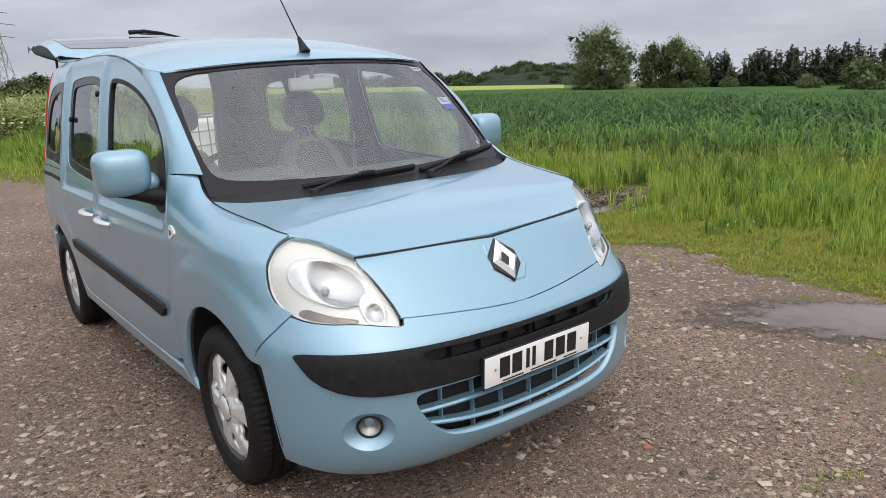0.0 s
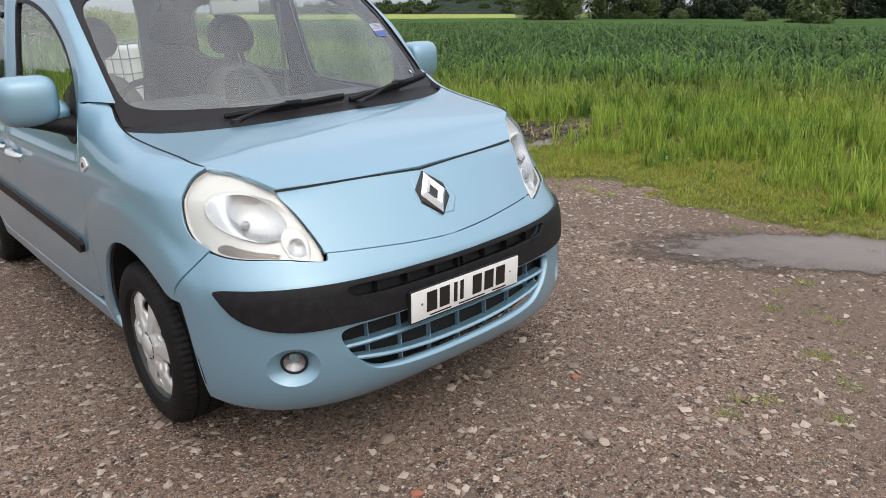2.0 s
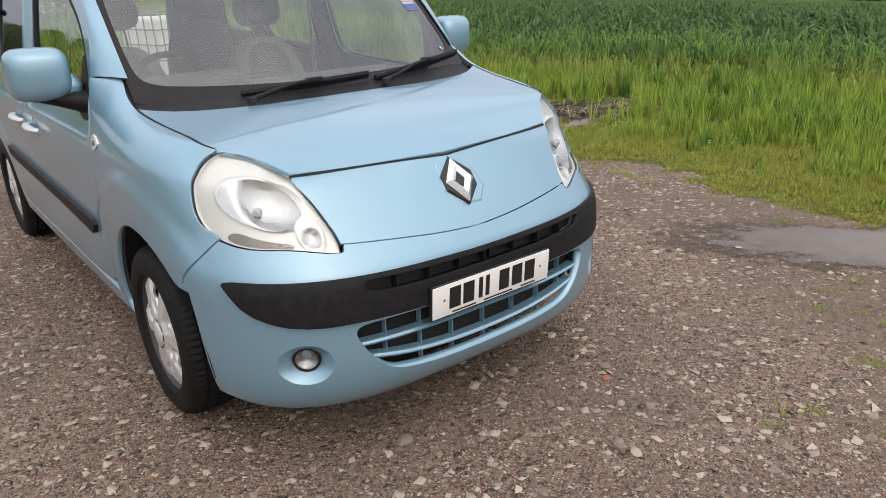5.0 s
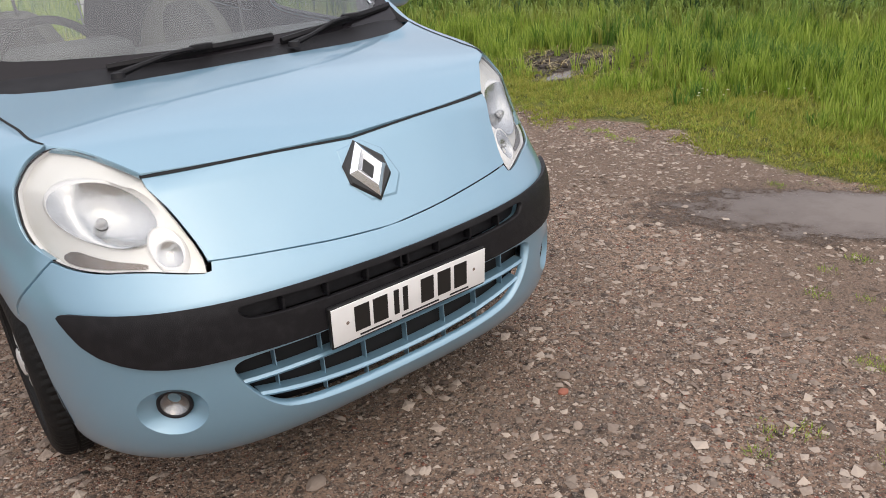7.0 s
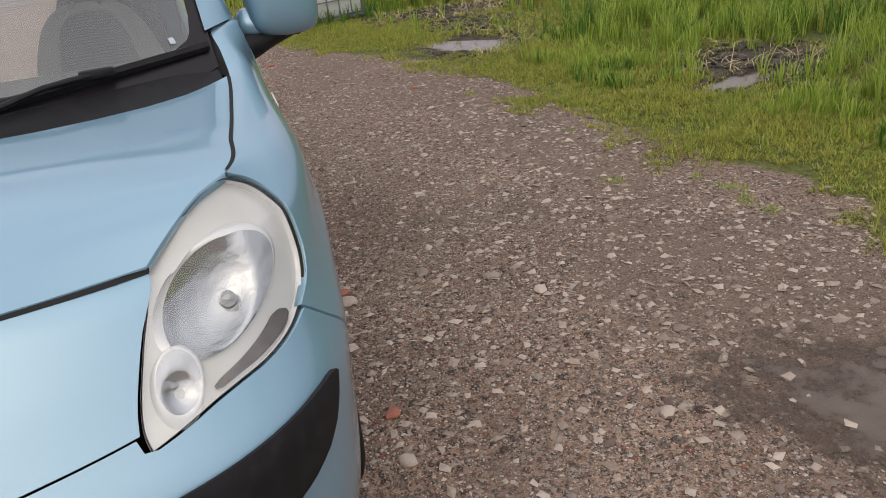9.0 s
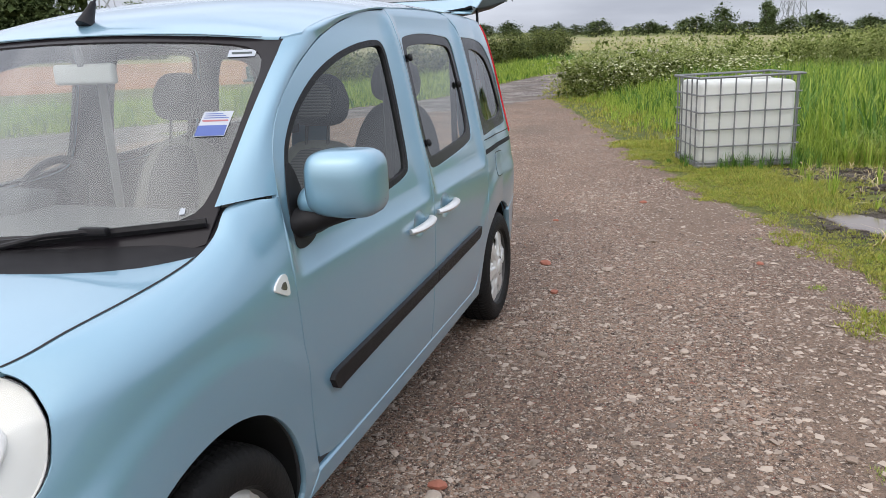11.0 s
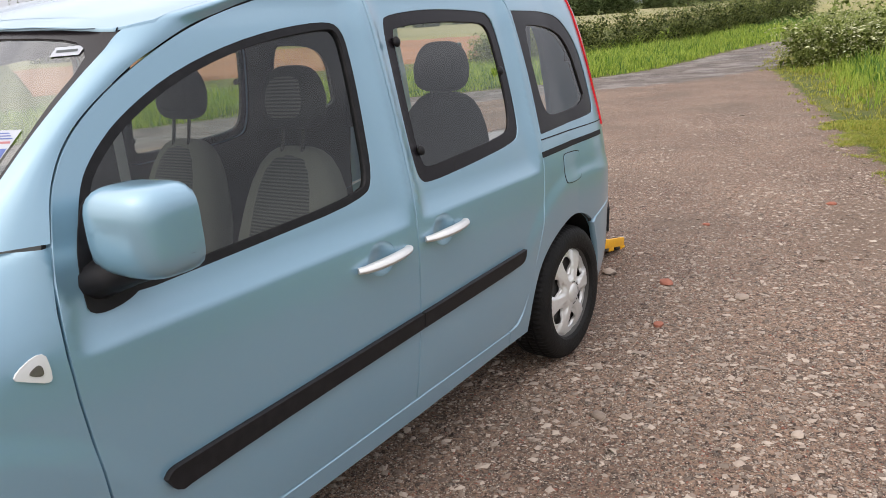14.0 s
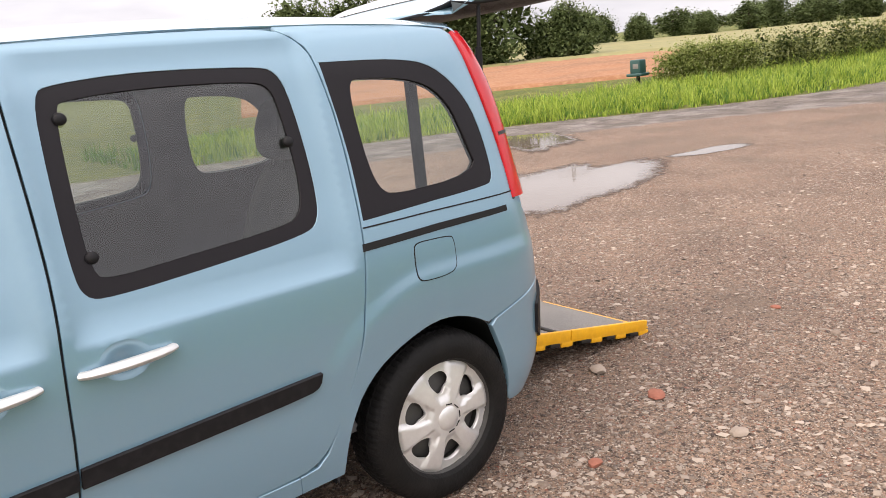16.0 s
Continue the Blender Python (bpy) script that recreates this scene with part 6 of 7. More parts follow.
def stones(n, x0, x1, y0, y1, lo, hi, seed, name, label, power=2.6):
    g = np.random.default_rng(seed)
    pts = []
    while len(pts) < n:
        x, y = g.uniform(x0, x1), g.uniform(y0, y1)
        if lane(y) < x < verge(y) - .08 + .2 * noise.noise((x, y, 9)) and noise.noise((x * 1.1, y * 1.1, 3)) > -.35 + g.uniform(-.25, .25) and not ponded(x, y):
            pts.append((x, y))
    size = lo + (hi - lo) * g.random(n) ** power
    k = np.stack([size * g.uniform(.7, 1.3, n), size * g.uniform(.6, 1.1, n), size * g.uniform(.25, .45, n)], 1)
    place = np.array([(x, y, 0) for x, y in pts])
    place[:, 2] = k[:, 2] * g.uniform(-.25, .45, n)
    base = OCT_V * (1 + .16 * g.standard_normal((6, 1)))
    ob = scatter(name, base, OCT_F, place, g.uniform(0, 6.28, n), g.normal(0, .25, n), k, STONE, label, "gravel")
    ob.data.shade_flat()
    return ob


stones(16000, -.6, 3.5, -2.2, 4.5, .0028, .0085, 16, "gravel", "fine grit on the yard", 1.4)
stones(22000, -2.8, 3.6, -2.6, 3.2, .0035, .022, 11, "gravel", "loose pale gravel on the yard", 3.6)
stones(12000, .8, 3.4, 0, 7.5, .0035, .020, 12, "gravel", "loose pale gravel on the yard", 3.6)
stones(6000, -1.5, 3.2, 2.8, 13, .006, .026, 13, "gravel", "loose pale gravel on the yard", 2.8)
stones(4000, -4.0, -.9, -2.5, 8, .005, .024, 14, "gravel", "loose pale gravel on the yard", 2.8)
stones(4200, -3.0, 3.0, 2.5, 12, .005, .018, 15, "gravel", "fine pale gravel on the yard", 2.2)


def pebble(name, x, y, r, mat, seed, label):
    rnd = random.Random(seed)
    bm = bmesh.new()
    bmesh.ops.create_icosphere(bm, subdivisions=2, radius=1)
    for v in bm.verts:
        k = 1 + .28 * noise.noise(v.co * 1.3 + Vector((seed * 3.7, 0, 0)))
        v.co = Vector((v.co.x * r * k, v.co.y * r * .78 * k, v.co.z * r * .42 * k))
    ob = part(name, bm, mat, None, crease=30)
    ob.matrix_world = pose(x, y, r * .18, 0, 0, rnd.uniform(0, 360))
    return tagged(ob, label, "stone")


for i, (x, y, r) in enumerate(((.57, -.87, .026), (.40, -1.08, .02), (1.64, .78, .034), (1.40, .96, .036), (1.76, .58, .032), (2.14, .68, .026), (1.06, .87, .045), (1.0, -.1, .03), (1.38, 3.75, .045), (.55, 3.88, .05), (-.33, -.74, .034), (-1.35, -1.45, .042), (-1.7, -1.2, .05),
                                (1.9, 2.4, .03), (2.3, 3.4, .032), (1.2, 5.0, .03), (2.5, 1.5, .028), (.95, -1.25, .022), (-.7, -1.35, .03), (.2, -1.3, .025), (1.45, -.6, .028), (1.75, -.25, .03), (2.05, .1, .026), (1.2, 2.2, .034), (1.65, 4.6, .04))):
    pebble("stone", x, y, r, STONE, i, "pale flat stone lying on the gravel")
for i, (x, y, r) in enumerate(((.50, -.93, .020), (.93, 3.83, .05), (1.02, .12, .030), (1.05, .95, .036), (-.45, -1.05, .022), (1.1, 3.2, .035), (-1.1, -1.55, .025), (2.4, 4.1, .03), (1.5, 6.1, .04), (.78, 5.2, .03))):
    pebble("brick_piece", x, y, r, BRICK, 40 + i, "broken piece of red brick on the gravel")

# ---- grass and corn ----
BLADE_V = [(-.5, 0, 0), (.5, 0, 0), (-.46, .06, .38), (.46, .06, .38), (-.30, .24, .76), (.30, .24, .76), (0, .60, 1.0)]
BLADE_F3 = [(0, 1, 3), (0, 3, 2), (2, 3, 5), (2, 5, 4), (4, 5, 6)]
SHORT_V, SHORT_F = [(-.5, 0, 0), (.5, 0, 0), (0, .8, 1.0)], [(0, 1, 2)]
ARCH_V = [(-.30, 0, 0), (.30, 0, 0), (-.42, .05, .50), (.42, .05, .50), (-.50, .26, .90), (.50, .26, .90), (-.34, .66, .98), (.34, .66, .98), (0, 1.08, .78)]
ARCH_F3 = BLADE_F3[:4] + [(4, 5, 7), (4, 7, 6), (6, 7, 8)]
GRASS = material("fresh_grass", (0.265, 0.400, 0.045), 0.5, spec=.2, island=.85, tint=.75, tint_scale=3.2, dark=(0.070, 0.145, 0.018), light=(0.500, 0.580, 0.120), sub=.45)
GRASS_DRY = material("yellowing_short_grass", (0.290, 0.310, 0.036), 0.6, spec=.2, island=.85, tint=.85, tint_scale=5.5, dark=(0.075, 0.120, 0.016), light=(0.520, 0.480, 0.120), sub=.35)
GRASS_DEEP = material("dark_lush_grass", (0.090, 0.200, 0.026), 0.5, spec=.2, island=.85, tint=.7, tint_scale=4.0, dark=(0.028, 0.076, 0.012), light=(0.170, 0.300, 0.060), sub=.35)
CORN = material("green_corn", (0.027, 0.066, 0.016), 0.65, spec=.10, island=.9, tint=.75, tint_scale=.35, dark=(0.008, 0.024, 0.008), light=(0.120, 0.195, 0.060), sub=.22)
CORN_PALE = material("pale_corn_leaf", (0.120, 0.245, 0.048), 0.5, spec=.15, island=.7, dark=(0.030, 0.100, 0.028), light=(0.300, 0.420, 0.100), sub=.4, foot=(.05, .42, (0.42, 0.40, 0.10)))


def tufts(name, label, category, n, x0, x1, y0, y1, where, tall, wide, mat, seed, k=9, gap=.035, lean=.5, arch=False, wind=None, fine=False):
    """Plants of k blades each over a stretch of the plan: where(x, y) gives how dense they stand and how tall."""
    g = np.random.default_rng(seed)
    px, py, u = g.uniform(x0, x1, n), g.uniform(y0, y1, n), g.random(n)
    rows = []
    for i in range(n):
        d, t = where(px[i], py[i])
        if u[i] < d:
            rows.append((px[i], py[i], land(px[i], py[i]) - .006, t))
    rows = np.repeat(np.array(rows) * np.ones(4), k, 0)
    m = len(rows)
    a, r = g.uniform(0, 6.28, m), gap * np.sqrt(g.random(m))
    plant = np.repeat(g.uniform(.65, 1.25, m // k), k)
    place = rows[:, :3] + np.stack([r * np.cos(a), r * np.sin(a), np.zeros(m)], 1)
    h = tall * rows[:, 3] * plant * g.uniform(.55, 1.1, m)
    turn = a - math.pi / 2 + g.normal(0, .5, m) if wind is None else g.normal(wind, .55, m)
    out = h * lean * g.uniform(.35, 1.6, m)
    return scatter(name, SHORT_V if fine else ARCH_V if arch else BLADE_V, SHORT_F if fine else ARCH_F3 if arch else BLADE_F3, place, turn, g.normal(0, .12, m), np.stack([wide * g.uniform(.6, 1.3, m), out, h], 1), mat, label, category)


def blades(name, label, category, n, x0, x1, y0, y1, where, tall, wide, mat, seed, lean=.35, wind=None):
    """Grass over a stretch of the plan: where(x, y) gives how dense it stands and how tall."""
    g = np.random.default_rng(seed)
    px, py = g.uniform(x0, x1, n), g.uniform(y0, y1, n)
    keep, hh = [], []
    u = g.random(n)
    for i in range(n):
        d, t = where(px[i], py[i])
        if u[i] < d:
            keep.append(i)
            hh.append(t)
    keep, hh = np.array(keep), np.array(hh)
    m = len(keep)
    place = np.array([(px[i], py[i], land(px[i], py[i]) - .006) for i in keep])
    h = tall * hh * g.uniform(.55, 1.15, m)
    turn = g.uniform(0, 6.28, m) if wind is None else g.normal(wind, .9, m)
    return scatter(name, BLADE_V, BLADE_F3, place, turn, g.normal(0, lean * .5, m), np.stack([wide * g.uniform(.6, 1.3, m), h * g.uniform(.6, 1.5, m), h], 1), mat, label, category)


def clump(x, y, s, k=0):
    return noise.noise((x * s, y * s, k))


def wet(x, y):
    return max(math.exp(-((x - 3.42) / .62) ** 2 - ((y - 5.45) / .55) ** 2), math.exp(-((x - 4.35) / .36) ** 2 - ((y - 2.58) / .2) ** 2), math.exp(-((x - 4.2) / 1.3) ** 2 - ((y - 7.9) / .6) ** 2), .85 * math.exp(-((x - 3.9) / .6) ** 2 - ((y - 6.7) / .7) ** 2), math.exp(-((x - 4.95) / .7) ** 2 - ((y - 2.95) / .65) ** 2))


def short_grass(x, y):
    d = x - verge(y)
    e = step(-.10, .12, d + .42 * clump(x, y, 1.6) + .28 * clump(x, y, 4.5) + .09) * (1 - .75 * step(.7, 1.6, d))
    return e * (1 - min(1, 1.3 * wet(x, y))), .55 + .5 * step(.1, .9, d) + .35 * clump(x, y, 2.2, 5)


STRAYS = ((1.94, -1.12), (1.71, -1.19), (1.78, -1.33), (.86, -1.56), (.67, -1.53), (1.36, -1.54), (2.14, -1.16), (1.75, -1.46), (.91, -1.8), (1.2, -1.75), (1.5, -1.68), (3.0, 1.04), (2.99, .89), (2.97, .68), (2.97, 1.22), (.80, -1.48), (3.55, .5), (2.9, -.57), (3.07, .95), (2.95, .82), (3.16, .19), (2.75, -.45), (2.6, 1.4), (2.85, 2.3), (2.7, 3.6), (2.45, 4.8), (1.95, 6.4))


def stray_grass(x, y):
    return (.9 if any(math.hypot(x - a, y - b) < .042 + .03 * clump(a * 7, b * 7, 1) for a, b in STRAYS) else 0), .7 + .3 * clump(x, y, 9)


def long_grass(x, y):
    d = x - verge(y)
    f = step(.45, .95, d + .55 * clump(x, y, .9) + .25 * clump(x, y, 2.4, 4)) * (1 - step(-.4, .9, x - crop(y)))
    f *= 1 - .9 * step(4.8, 5.8, y) * (1 - step(8.4, 9.2, y)) * step(.2, .7, d)
    return f * (1 - min(1, 1.4 * wet(x, y))) * step(-.35, .05, clump(x, y, 1.7, 2)), .37 + .46 * step(.6, 2.2, d) + .5 * clump(x, y, 1.1, 7) + .25 * clump(x, y, 3, 1)


def deep_grass(x, y):
    d, t = long_grass(x, y)
    near_tank = math.exp(-((x - 2.6) / .9) ** 2 - ((y - 8.6) / .55) ** 2)
    return max(d * step(.02, .25, clump(x, y, .8, 12)), .9 * step(.25, .6, near_tank)), max(t, .75 * near_tank)


def corn_near(x, y):
    d = x - crop(y)
    return step(-.9, .35, d + .6 * clump(x, y, .8) + .3 * clump(x, y, 2.1, 3)) * (1 - .95 * step(.15, .6, wet(x, y))) * (1 - step(1.2, 3.0, d)), .60 + .40 * step(-.4, 1.6, d) + .12 * clump(x, y, .7, 3)


def flooded(x, y):
    """How far out a place lies from the middle of the flooded hollow, whose edge is at 1."""
    u, v = -.44 * (x - 31) + .9 * (y - 7.5), .9 * (x - 31) + .44 * (y - 7.5)
    return math.hypot(u / 11, (v + 6.5) / 9.0) + .12 * noise.noise((x * .3, y * .3, 8))


def corn_mid(x, y):
    d = x - crop(y)
    return step(.2, 1.2, d) * step(.8, 1.15, flooded(x, y)), 1.0 + .15 * clump(x, y, .35, 3) + .10 * clump(x, y, 1.2, 5)


tufts("verge_grass", "short yellow-green grass along the gravel's edge", "grass", 75000, .6, 5.6, -2.4, 11.0, short_grass, .050, .0085, GRASS_DRY, 21, 9, .022, 1.2, fine=True)
tufts("verge_grass", "fresh blades among the short grass", "grass", 16000, .6, 5.6, -2.4, 11.0, short_grass, .070, .0060, GRASS, 34, 6, .022, .9, fine=True)
tufts("verge_grass", "small grass tufts growing on the gravel", "grass", 52000, .6, 3.8, -1.9, 6.6, stray_grass, .034, .0040, GRASS, 29, 10, .022, .9, fine=True)
tufts("verge_grass", "short yellow-green grass along the gravel's edge", "grass", 5000, -4, 4, 10, 30, short_grass, .11, .014, GRASS_DRY, 22, 7, .06, .9)
tufts("long_grass", "lush green grass beside the yard", "grass", 11000, 3.0, 8.6, -3, 10.5, long_grass, .34, .0098, GRASS, 23, 11, .035, .62)
tufts("long_grass", "dark lush grass in clumps beside the yard", "grass", 9000, 1.5, 8.0, -3, 10.5, deep_grass, .36, .0100, GRASS_DEEP, 30, 11, .035, .62)
tufts("long_grass", "lush green grass beside the yard", "grass", 9000, -3, 7, 8.5, 30, long_grass, .36, .016, GRASS, 24, 6, .09, .8)
tufts("corn", "stand of young green corn at the field's edge", "corn", 10500, 3.8, 13, -3.4, 14, corn_near, .50, .017, CORN_PALE, 25, 6, .03, .30, True)
tufts("corn", "wide field of dark green corn bending in the wind", "corn", 15000, 5.0, 28, -3.6, 30, corn_mid, .47, .034, CORN, 26, 4, .07, 1.25, True, 5.4)
tufts("corn", "wide field of dark green corn bending in the wind", "corn", 9000, 18, 60, -6, 60, corn_mid, .42, .045, CORN, 27, 3, .25, .9, True, 5.4)


CLOD = material("wet_mud_clod", (0.040, 0.030, 0.023), 0.7, island=.6, dark=(0.022, 0.016, 0.012), light=(0.075, 0.056, 0.042), bump=.5, bump_scale=60)
DEAD = material("dead_straw", (0.40, 0.31, 0.15), 0.8, island=.8, dark=(0.20, 0.15, 0.075), light=(0.52, 0.44, 0.24))
g_ = np.random.default_rng(77)
spots = []
while len(spots) < 900:
    x, y = g_.uniform(3.0, 6.0), g_.uniform(1.8, 9.0)
    if wet(x, y) > .35 and not ponded(x, y):
        spots.append((x, y, land(x, y) + .004))
k_ = .012 + .045 * g_.random(900) ** 2.5
scatter("mud_clod", ICO_V * (1 + .2 * g_.standard_normal((len(ICO_V), 1))), ICO_F, np.array(spots), g_.uniform(0, 6.28, 900), g_.normal(0, .3, 900), np.stack([k_, k_ * .8, k_ * .5], 1), CLOD, "dark wet clods on the churned mud", "mud")


def dead_stalks(x, y):
    return .8 * step(.15, .45, wet(x, y)) * (0 if ponded(x, y) else 1), .8 + .4 * clump(x, y, 3)


tufts("dead_stalks", "flattened dead straw lying over the mud", "straw", 700, 3.0, 6.0, 1.8, 9.0, dead_stalks, .10, .008, DEAD, 78, 4, .06, 3.0, True)


# the corn's top, further out one closed canopy
def canopy(x, y):
    return land(x, y) + .30 * step(3.0, 5.0, x - crop(y)) * step(.95, 1.25, flooded(x, y)) + .07 * noise.noise((x * .5, y * .5, 1)) + .10 * noise.noise((x * .12, y * .12, 4))


CANOPY = material("corn_canopy", (0.050, 0.102, 0.024), 0.9, spec=.05, tint=.8, tint_scale=.16, dark=(0.022, 0.054, 0.015), grain=.7, grain_scale=1.1, light=(0.090, 0.150, 0.036), bump=1.0, bump_scale=14)
cx = [7 + 1.05 * i for i in range(40)] + [50 + 2.5 * i for i in range(40)]
cy = [-45 + 1.5 * i for i in range(100)]
cv, cf = [], []
for y in cy:
    for x in cx:
        cv.append((x, y, canopy(x, y)))
k_ = len(cx)
for j in range(len(cy) - 1):
    for i in range(k_ - 1):
        x, y = cx[i], cy[j]
        if x > crop(y) + 3.0 and flooded(x, y) > .95:
            cf.append((j * k_ + i, j * k_ + i + 1, (j + 1) * k_ + i + 1, (j + 1) * k_ + i))
tagged(link("corn_field", cv, cf, CANOPY), "wide field of dark green corn", "corn", kind="stuff")

# ---- leaves ----
LEAF_V = [(-.55, .1, 0), (.5, .0, .08), (.08, 1.0, 0)]
LEAF_F = [(0, 1, 2)]


def foliage(name, label, category, centres, radii, n, size, mat, seed, parent=None, hollow=.55, squash=1.0, core=None, bulk=.38):
    """A crown of single leaves gathered in clumps of uneven size, each about a dense lumpy middle coloured darker for
    its shade.
    """
    g = np.random.default_rng(seed)
    centres, radii = np.array(centres, float), np.array(radii, float)
    pick = g.choice(len(centres), n, p=radii ** 2 / (radii ** 2).sum())
    d = g.normal(0, 1, (n, 3))
    d /= np.linalg.norm(d, axis=1)[:, None]
    r = (hollow + (1 - hollow) * g.random(n) ** .8) * np.clip(g.normal(1, .08, n), .7, 1.14)
    place = centres[pick] + d * (radii[pick] * r)[:, None] * np.array([1, 1, squash])
    k = size * g.uniform(.6, 1.4, n)
    ob = scatter(name, LEAF_V, LEAF_F, place, g.uniform(0, 6.28, n), g.uniform(-1.2, 1.2, n), np.stack([k * .8, k, k], 1), mat, label, category, "" if parent else "stuff")
    m = len(centres)
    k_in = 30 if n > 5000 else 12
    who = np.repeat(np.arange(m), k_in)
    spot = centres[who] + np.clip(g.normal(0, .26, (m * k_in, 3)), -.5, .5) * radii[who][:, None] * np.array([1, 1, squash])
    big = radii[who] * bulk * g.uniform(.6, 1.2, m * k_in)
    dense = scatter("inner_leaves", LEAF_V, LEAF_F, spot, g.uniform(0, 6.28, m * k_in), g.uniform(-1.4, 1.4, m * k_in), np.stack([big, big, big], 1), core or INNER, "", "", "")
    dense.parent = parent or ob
    dead = [dense] + ([ob] if parent else [])
    if parent:
        ob.parent = parent
    for o in dead:
        for key in ("label", "category", "kind", "group"):
            if key in o:
                del o[key]
    return ob


LEAVES = material("tree_leaves", (0.110, 0.150, 0.058), 0.7, spec=.1, island=.6, dark=(0.055, 0.084, 0.032), light=(0.190, 0.230, 0.100), sub=.3)
LEAVES_PALE = material("pale_willow_leaves", (0.150, 0.185, 0.085), 0.7, spec=.1, island=.6, dark=(0.080, 0.110, 0.045), light=(0.230, 0.265, 0.135), sub=.3)
NEEDLES = material("dark_conifer_needles", (0.028, 0.048, 0.020), 0.7, island=.6, dark=(0.012, 0.024, 0.012), light=(0.060, 0.085, 0.034), sub=.1)
HEDGE = material("hedge_leaves", (0.250, 0.300, 0.085), 0.6, spec=.1, island=.8, tint=.6, tint_scale=.9, dark=(0.110, 0.150, 0.036), light=(0.430, 0.460, 0.180), sub=.4)
# INNER tones: leaf colours darkened to paint the shade inside crowns and hedges
INNER_PALE = material("pale_leaves_shaded_tone", (0.095, 0.125, 0.052), 0.95, spec=.05, grain=.9, grain_scale=3.5, light=(0.150, 0.185, 0.085), tint=.8, tint_scale=1.2, dark=(0.045, 0.065, 0.026), bump=1, bump_scale=5)
INNER_DARK = material("needles_shaded_tone", (0.022, 0.036, 0.016), 0.95, spec=.05, grain=.9, grain_scale=2.5, light=(0.048, 0.068, 0.028), tint=.6, tint_scale=.8, dark=(0.010, 0.018, 0.009), bump=1, bump_scale=4)
INNER_HEDGE = material("hedge_leaves_shaded_tone", (0.150, 0.190, 0.050), 0.95, spec=.05, grain=.9, grain_scale=8, light=(0.190, 0.225, 0.065), tint=.8, tint_scale=3, dark=(0.035, 0.052, 0.015), bump=1, bump_scale=14)
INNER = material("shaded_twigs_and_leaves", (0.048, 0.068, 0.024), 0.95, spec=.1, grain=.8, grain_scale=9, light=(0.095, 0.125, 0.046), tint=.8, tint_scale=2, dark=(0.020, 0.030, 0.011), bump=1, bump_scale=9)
HEDGE_DARK = material("dark_hedge_leaves", (0.090, 0.120, 0.030), 0.6, spec=.2, island=.8, dark=(0.024, 0.038, 0.012), light=(0.230, 0.250, 0.070), sub=.3)
BLOSSOM = material("cream_umbels", (0.52, 0.53, 0.30), 0.7, island=.6, dark=(0.26, 0.30, 0.13), light=(0.62, 0.62, 0.42), sub=.2)
BARK = material("bark", (0.085, 0.068, 0.052), 0.9, grain=.5, bump=.6, bump_scale=6)


def tree(name, x, y, h, w, mat, seed, label, low=.12, leaves=1500, leaf=.5, tall=1.0, pointed=False):
    """A tapered trunk with limbs and a crown of leaf clumps with gaps."""
    rnd = random.Random(seed)
    z = land(x, y) - .2
    t = thing(name, Matrix.Translation((x, y, z)), label, "tree")
    bm = tube_bm([(0, 0, 0), (w * .02, 0, h * .35), (-w * .02, w * .02, h * .7), (0, 0, h * .92)], h * .026, 8, taper=[1.3, .9, .5, .15])
    centres, radii = [], []
    count = 46 if not pointed else 24
    for i in range(count):
        u = (i + rnd.random()) / count
        zz = h * (low + (1 - low) * u * (.93 if pointed else .86))
        wide = (math.sqrt(max(.06, 1 - ((u - .42) / .62) ** 2)) if not pointed else (1.02 - u) ** .8) * w * .5
        a = rnd.uniform(0, math.tau)
        rr = wide * rnd.uniform(.25, .80)
        c = (rr * math.cos(a), rr * math.sin(a), zz)
        centres.append(c)
        radii.append((w * (rnd.uniform(.13, .22) if not pointed else rnd.uniform(.12, .21))) * (1 if not pointed else max(.3, 1.15 - u)))
        if i % 6 == 0:
            tube_bm([(0, 0, zz * .75), (c[0] * .5, c[1] * .5, zz * .88), c], h * .009, 5, bm, [1, .7, .3])
    part("trunk", bm, BARK, t)
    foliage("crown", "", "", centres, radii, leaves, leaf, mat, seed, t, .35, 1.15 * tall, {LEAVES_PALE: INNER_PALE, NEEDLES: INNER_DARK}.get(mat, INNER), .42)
    return t


tree("willow_tree", 89.7, 75.1, 9.3, 12.5, LEAVES_PALE, 1, "tall pale willow at the far side of the field", .02, 26000, .20)
tree("willow_tree", 102.5, 74, 8.0, 7.5, LEAVES, 2, "leafy tree beside the willow", .02, 13000, .20)
tree("willow_tree", 105.5, 70.8, 8.8, 9.5, LEAVES_PALE, 3, "pale leafy tree before the conifers", .02, 16000, .20)
# the conifer wood
proto = tree("conifer", 112, 72, 7.6, 4.6, NEEDLES, 4, "dark conifer in the wood beyond the field", .0, 1500, .27, 1.0, True)
proto2 = tree("conifer", 118, 74, 7.0, 5.2, NEEDLES, 5, "dark conifer in the wood beyond the field", .0, 1500, .27, 1.0, True)
proto["group"] = proto2["group"] = "conifer wood"
rnd = random.Random(8)
for i in range(135):
    u = (i + rnd.random() * .8) / 135
    x, y = 108 + 38 * u + rnd.uniform(-2, 4), 74 - 46 * u + rnd.uniform(-2, 3)
    s = rnd.uniform(.68, .92) * (1 + .42 * u)
    copy_thing(proto if i % 2 else proto2, Matrix.Translation((x, y, land(x, y) - .2)) @ Matrix.Rotation(rnd.uniform(0, 6.28), 4, "Z")).scale = (s * 1.5, s * 1.5, s)
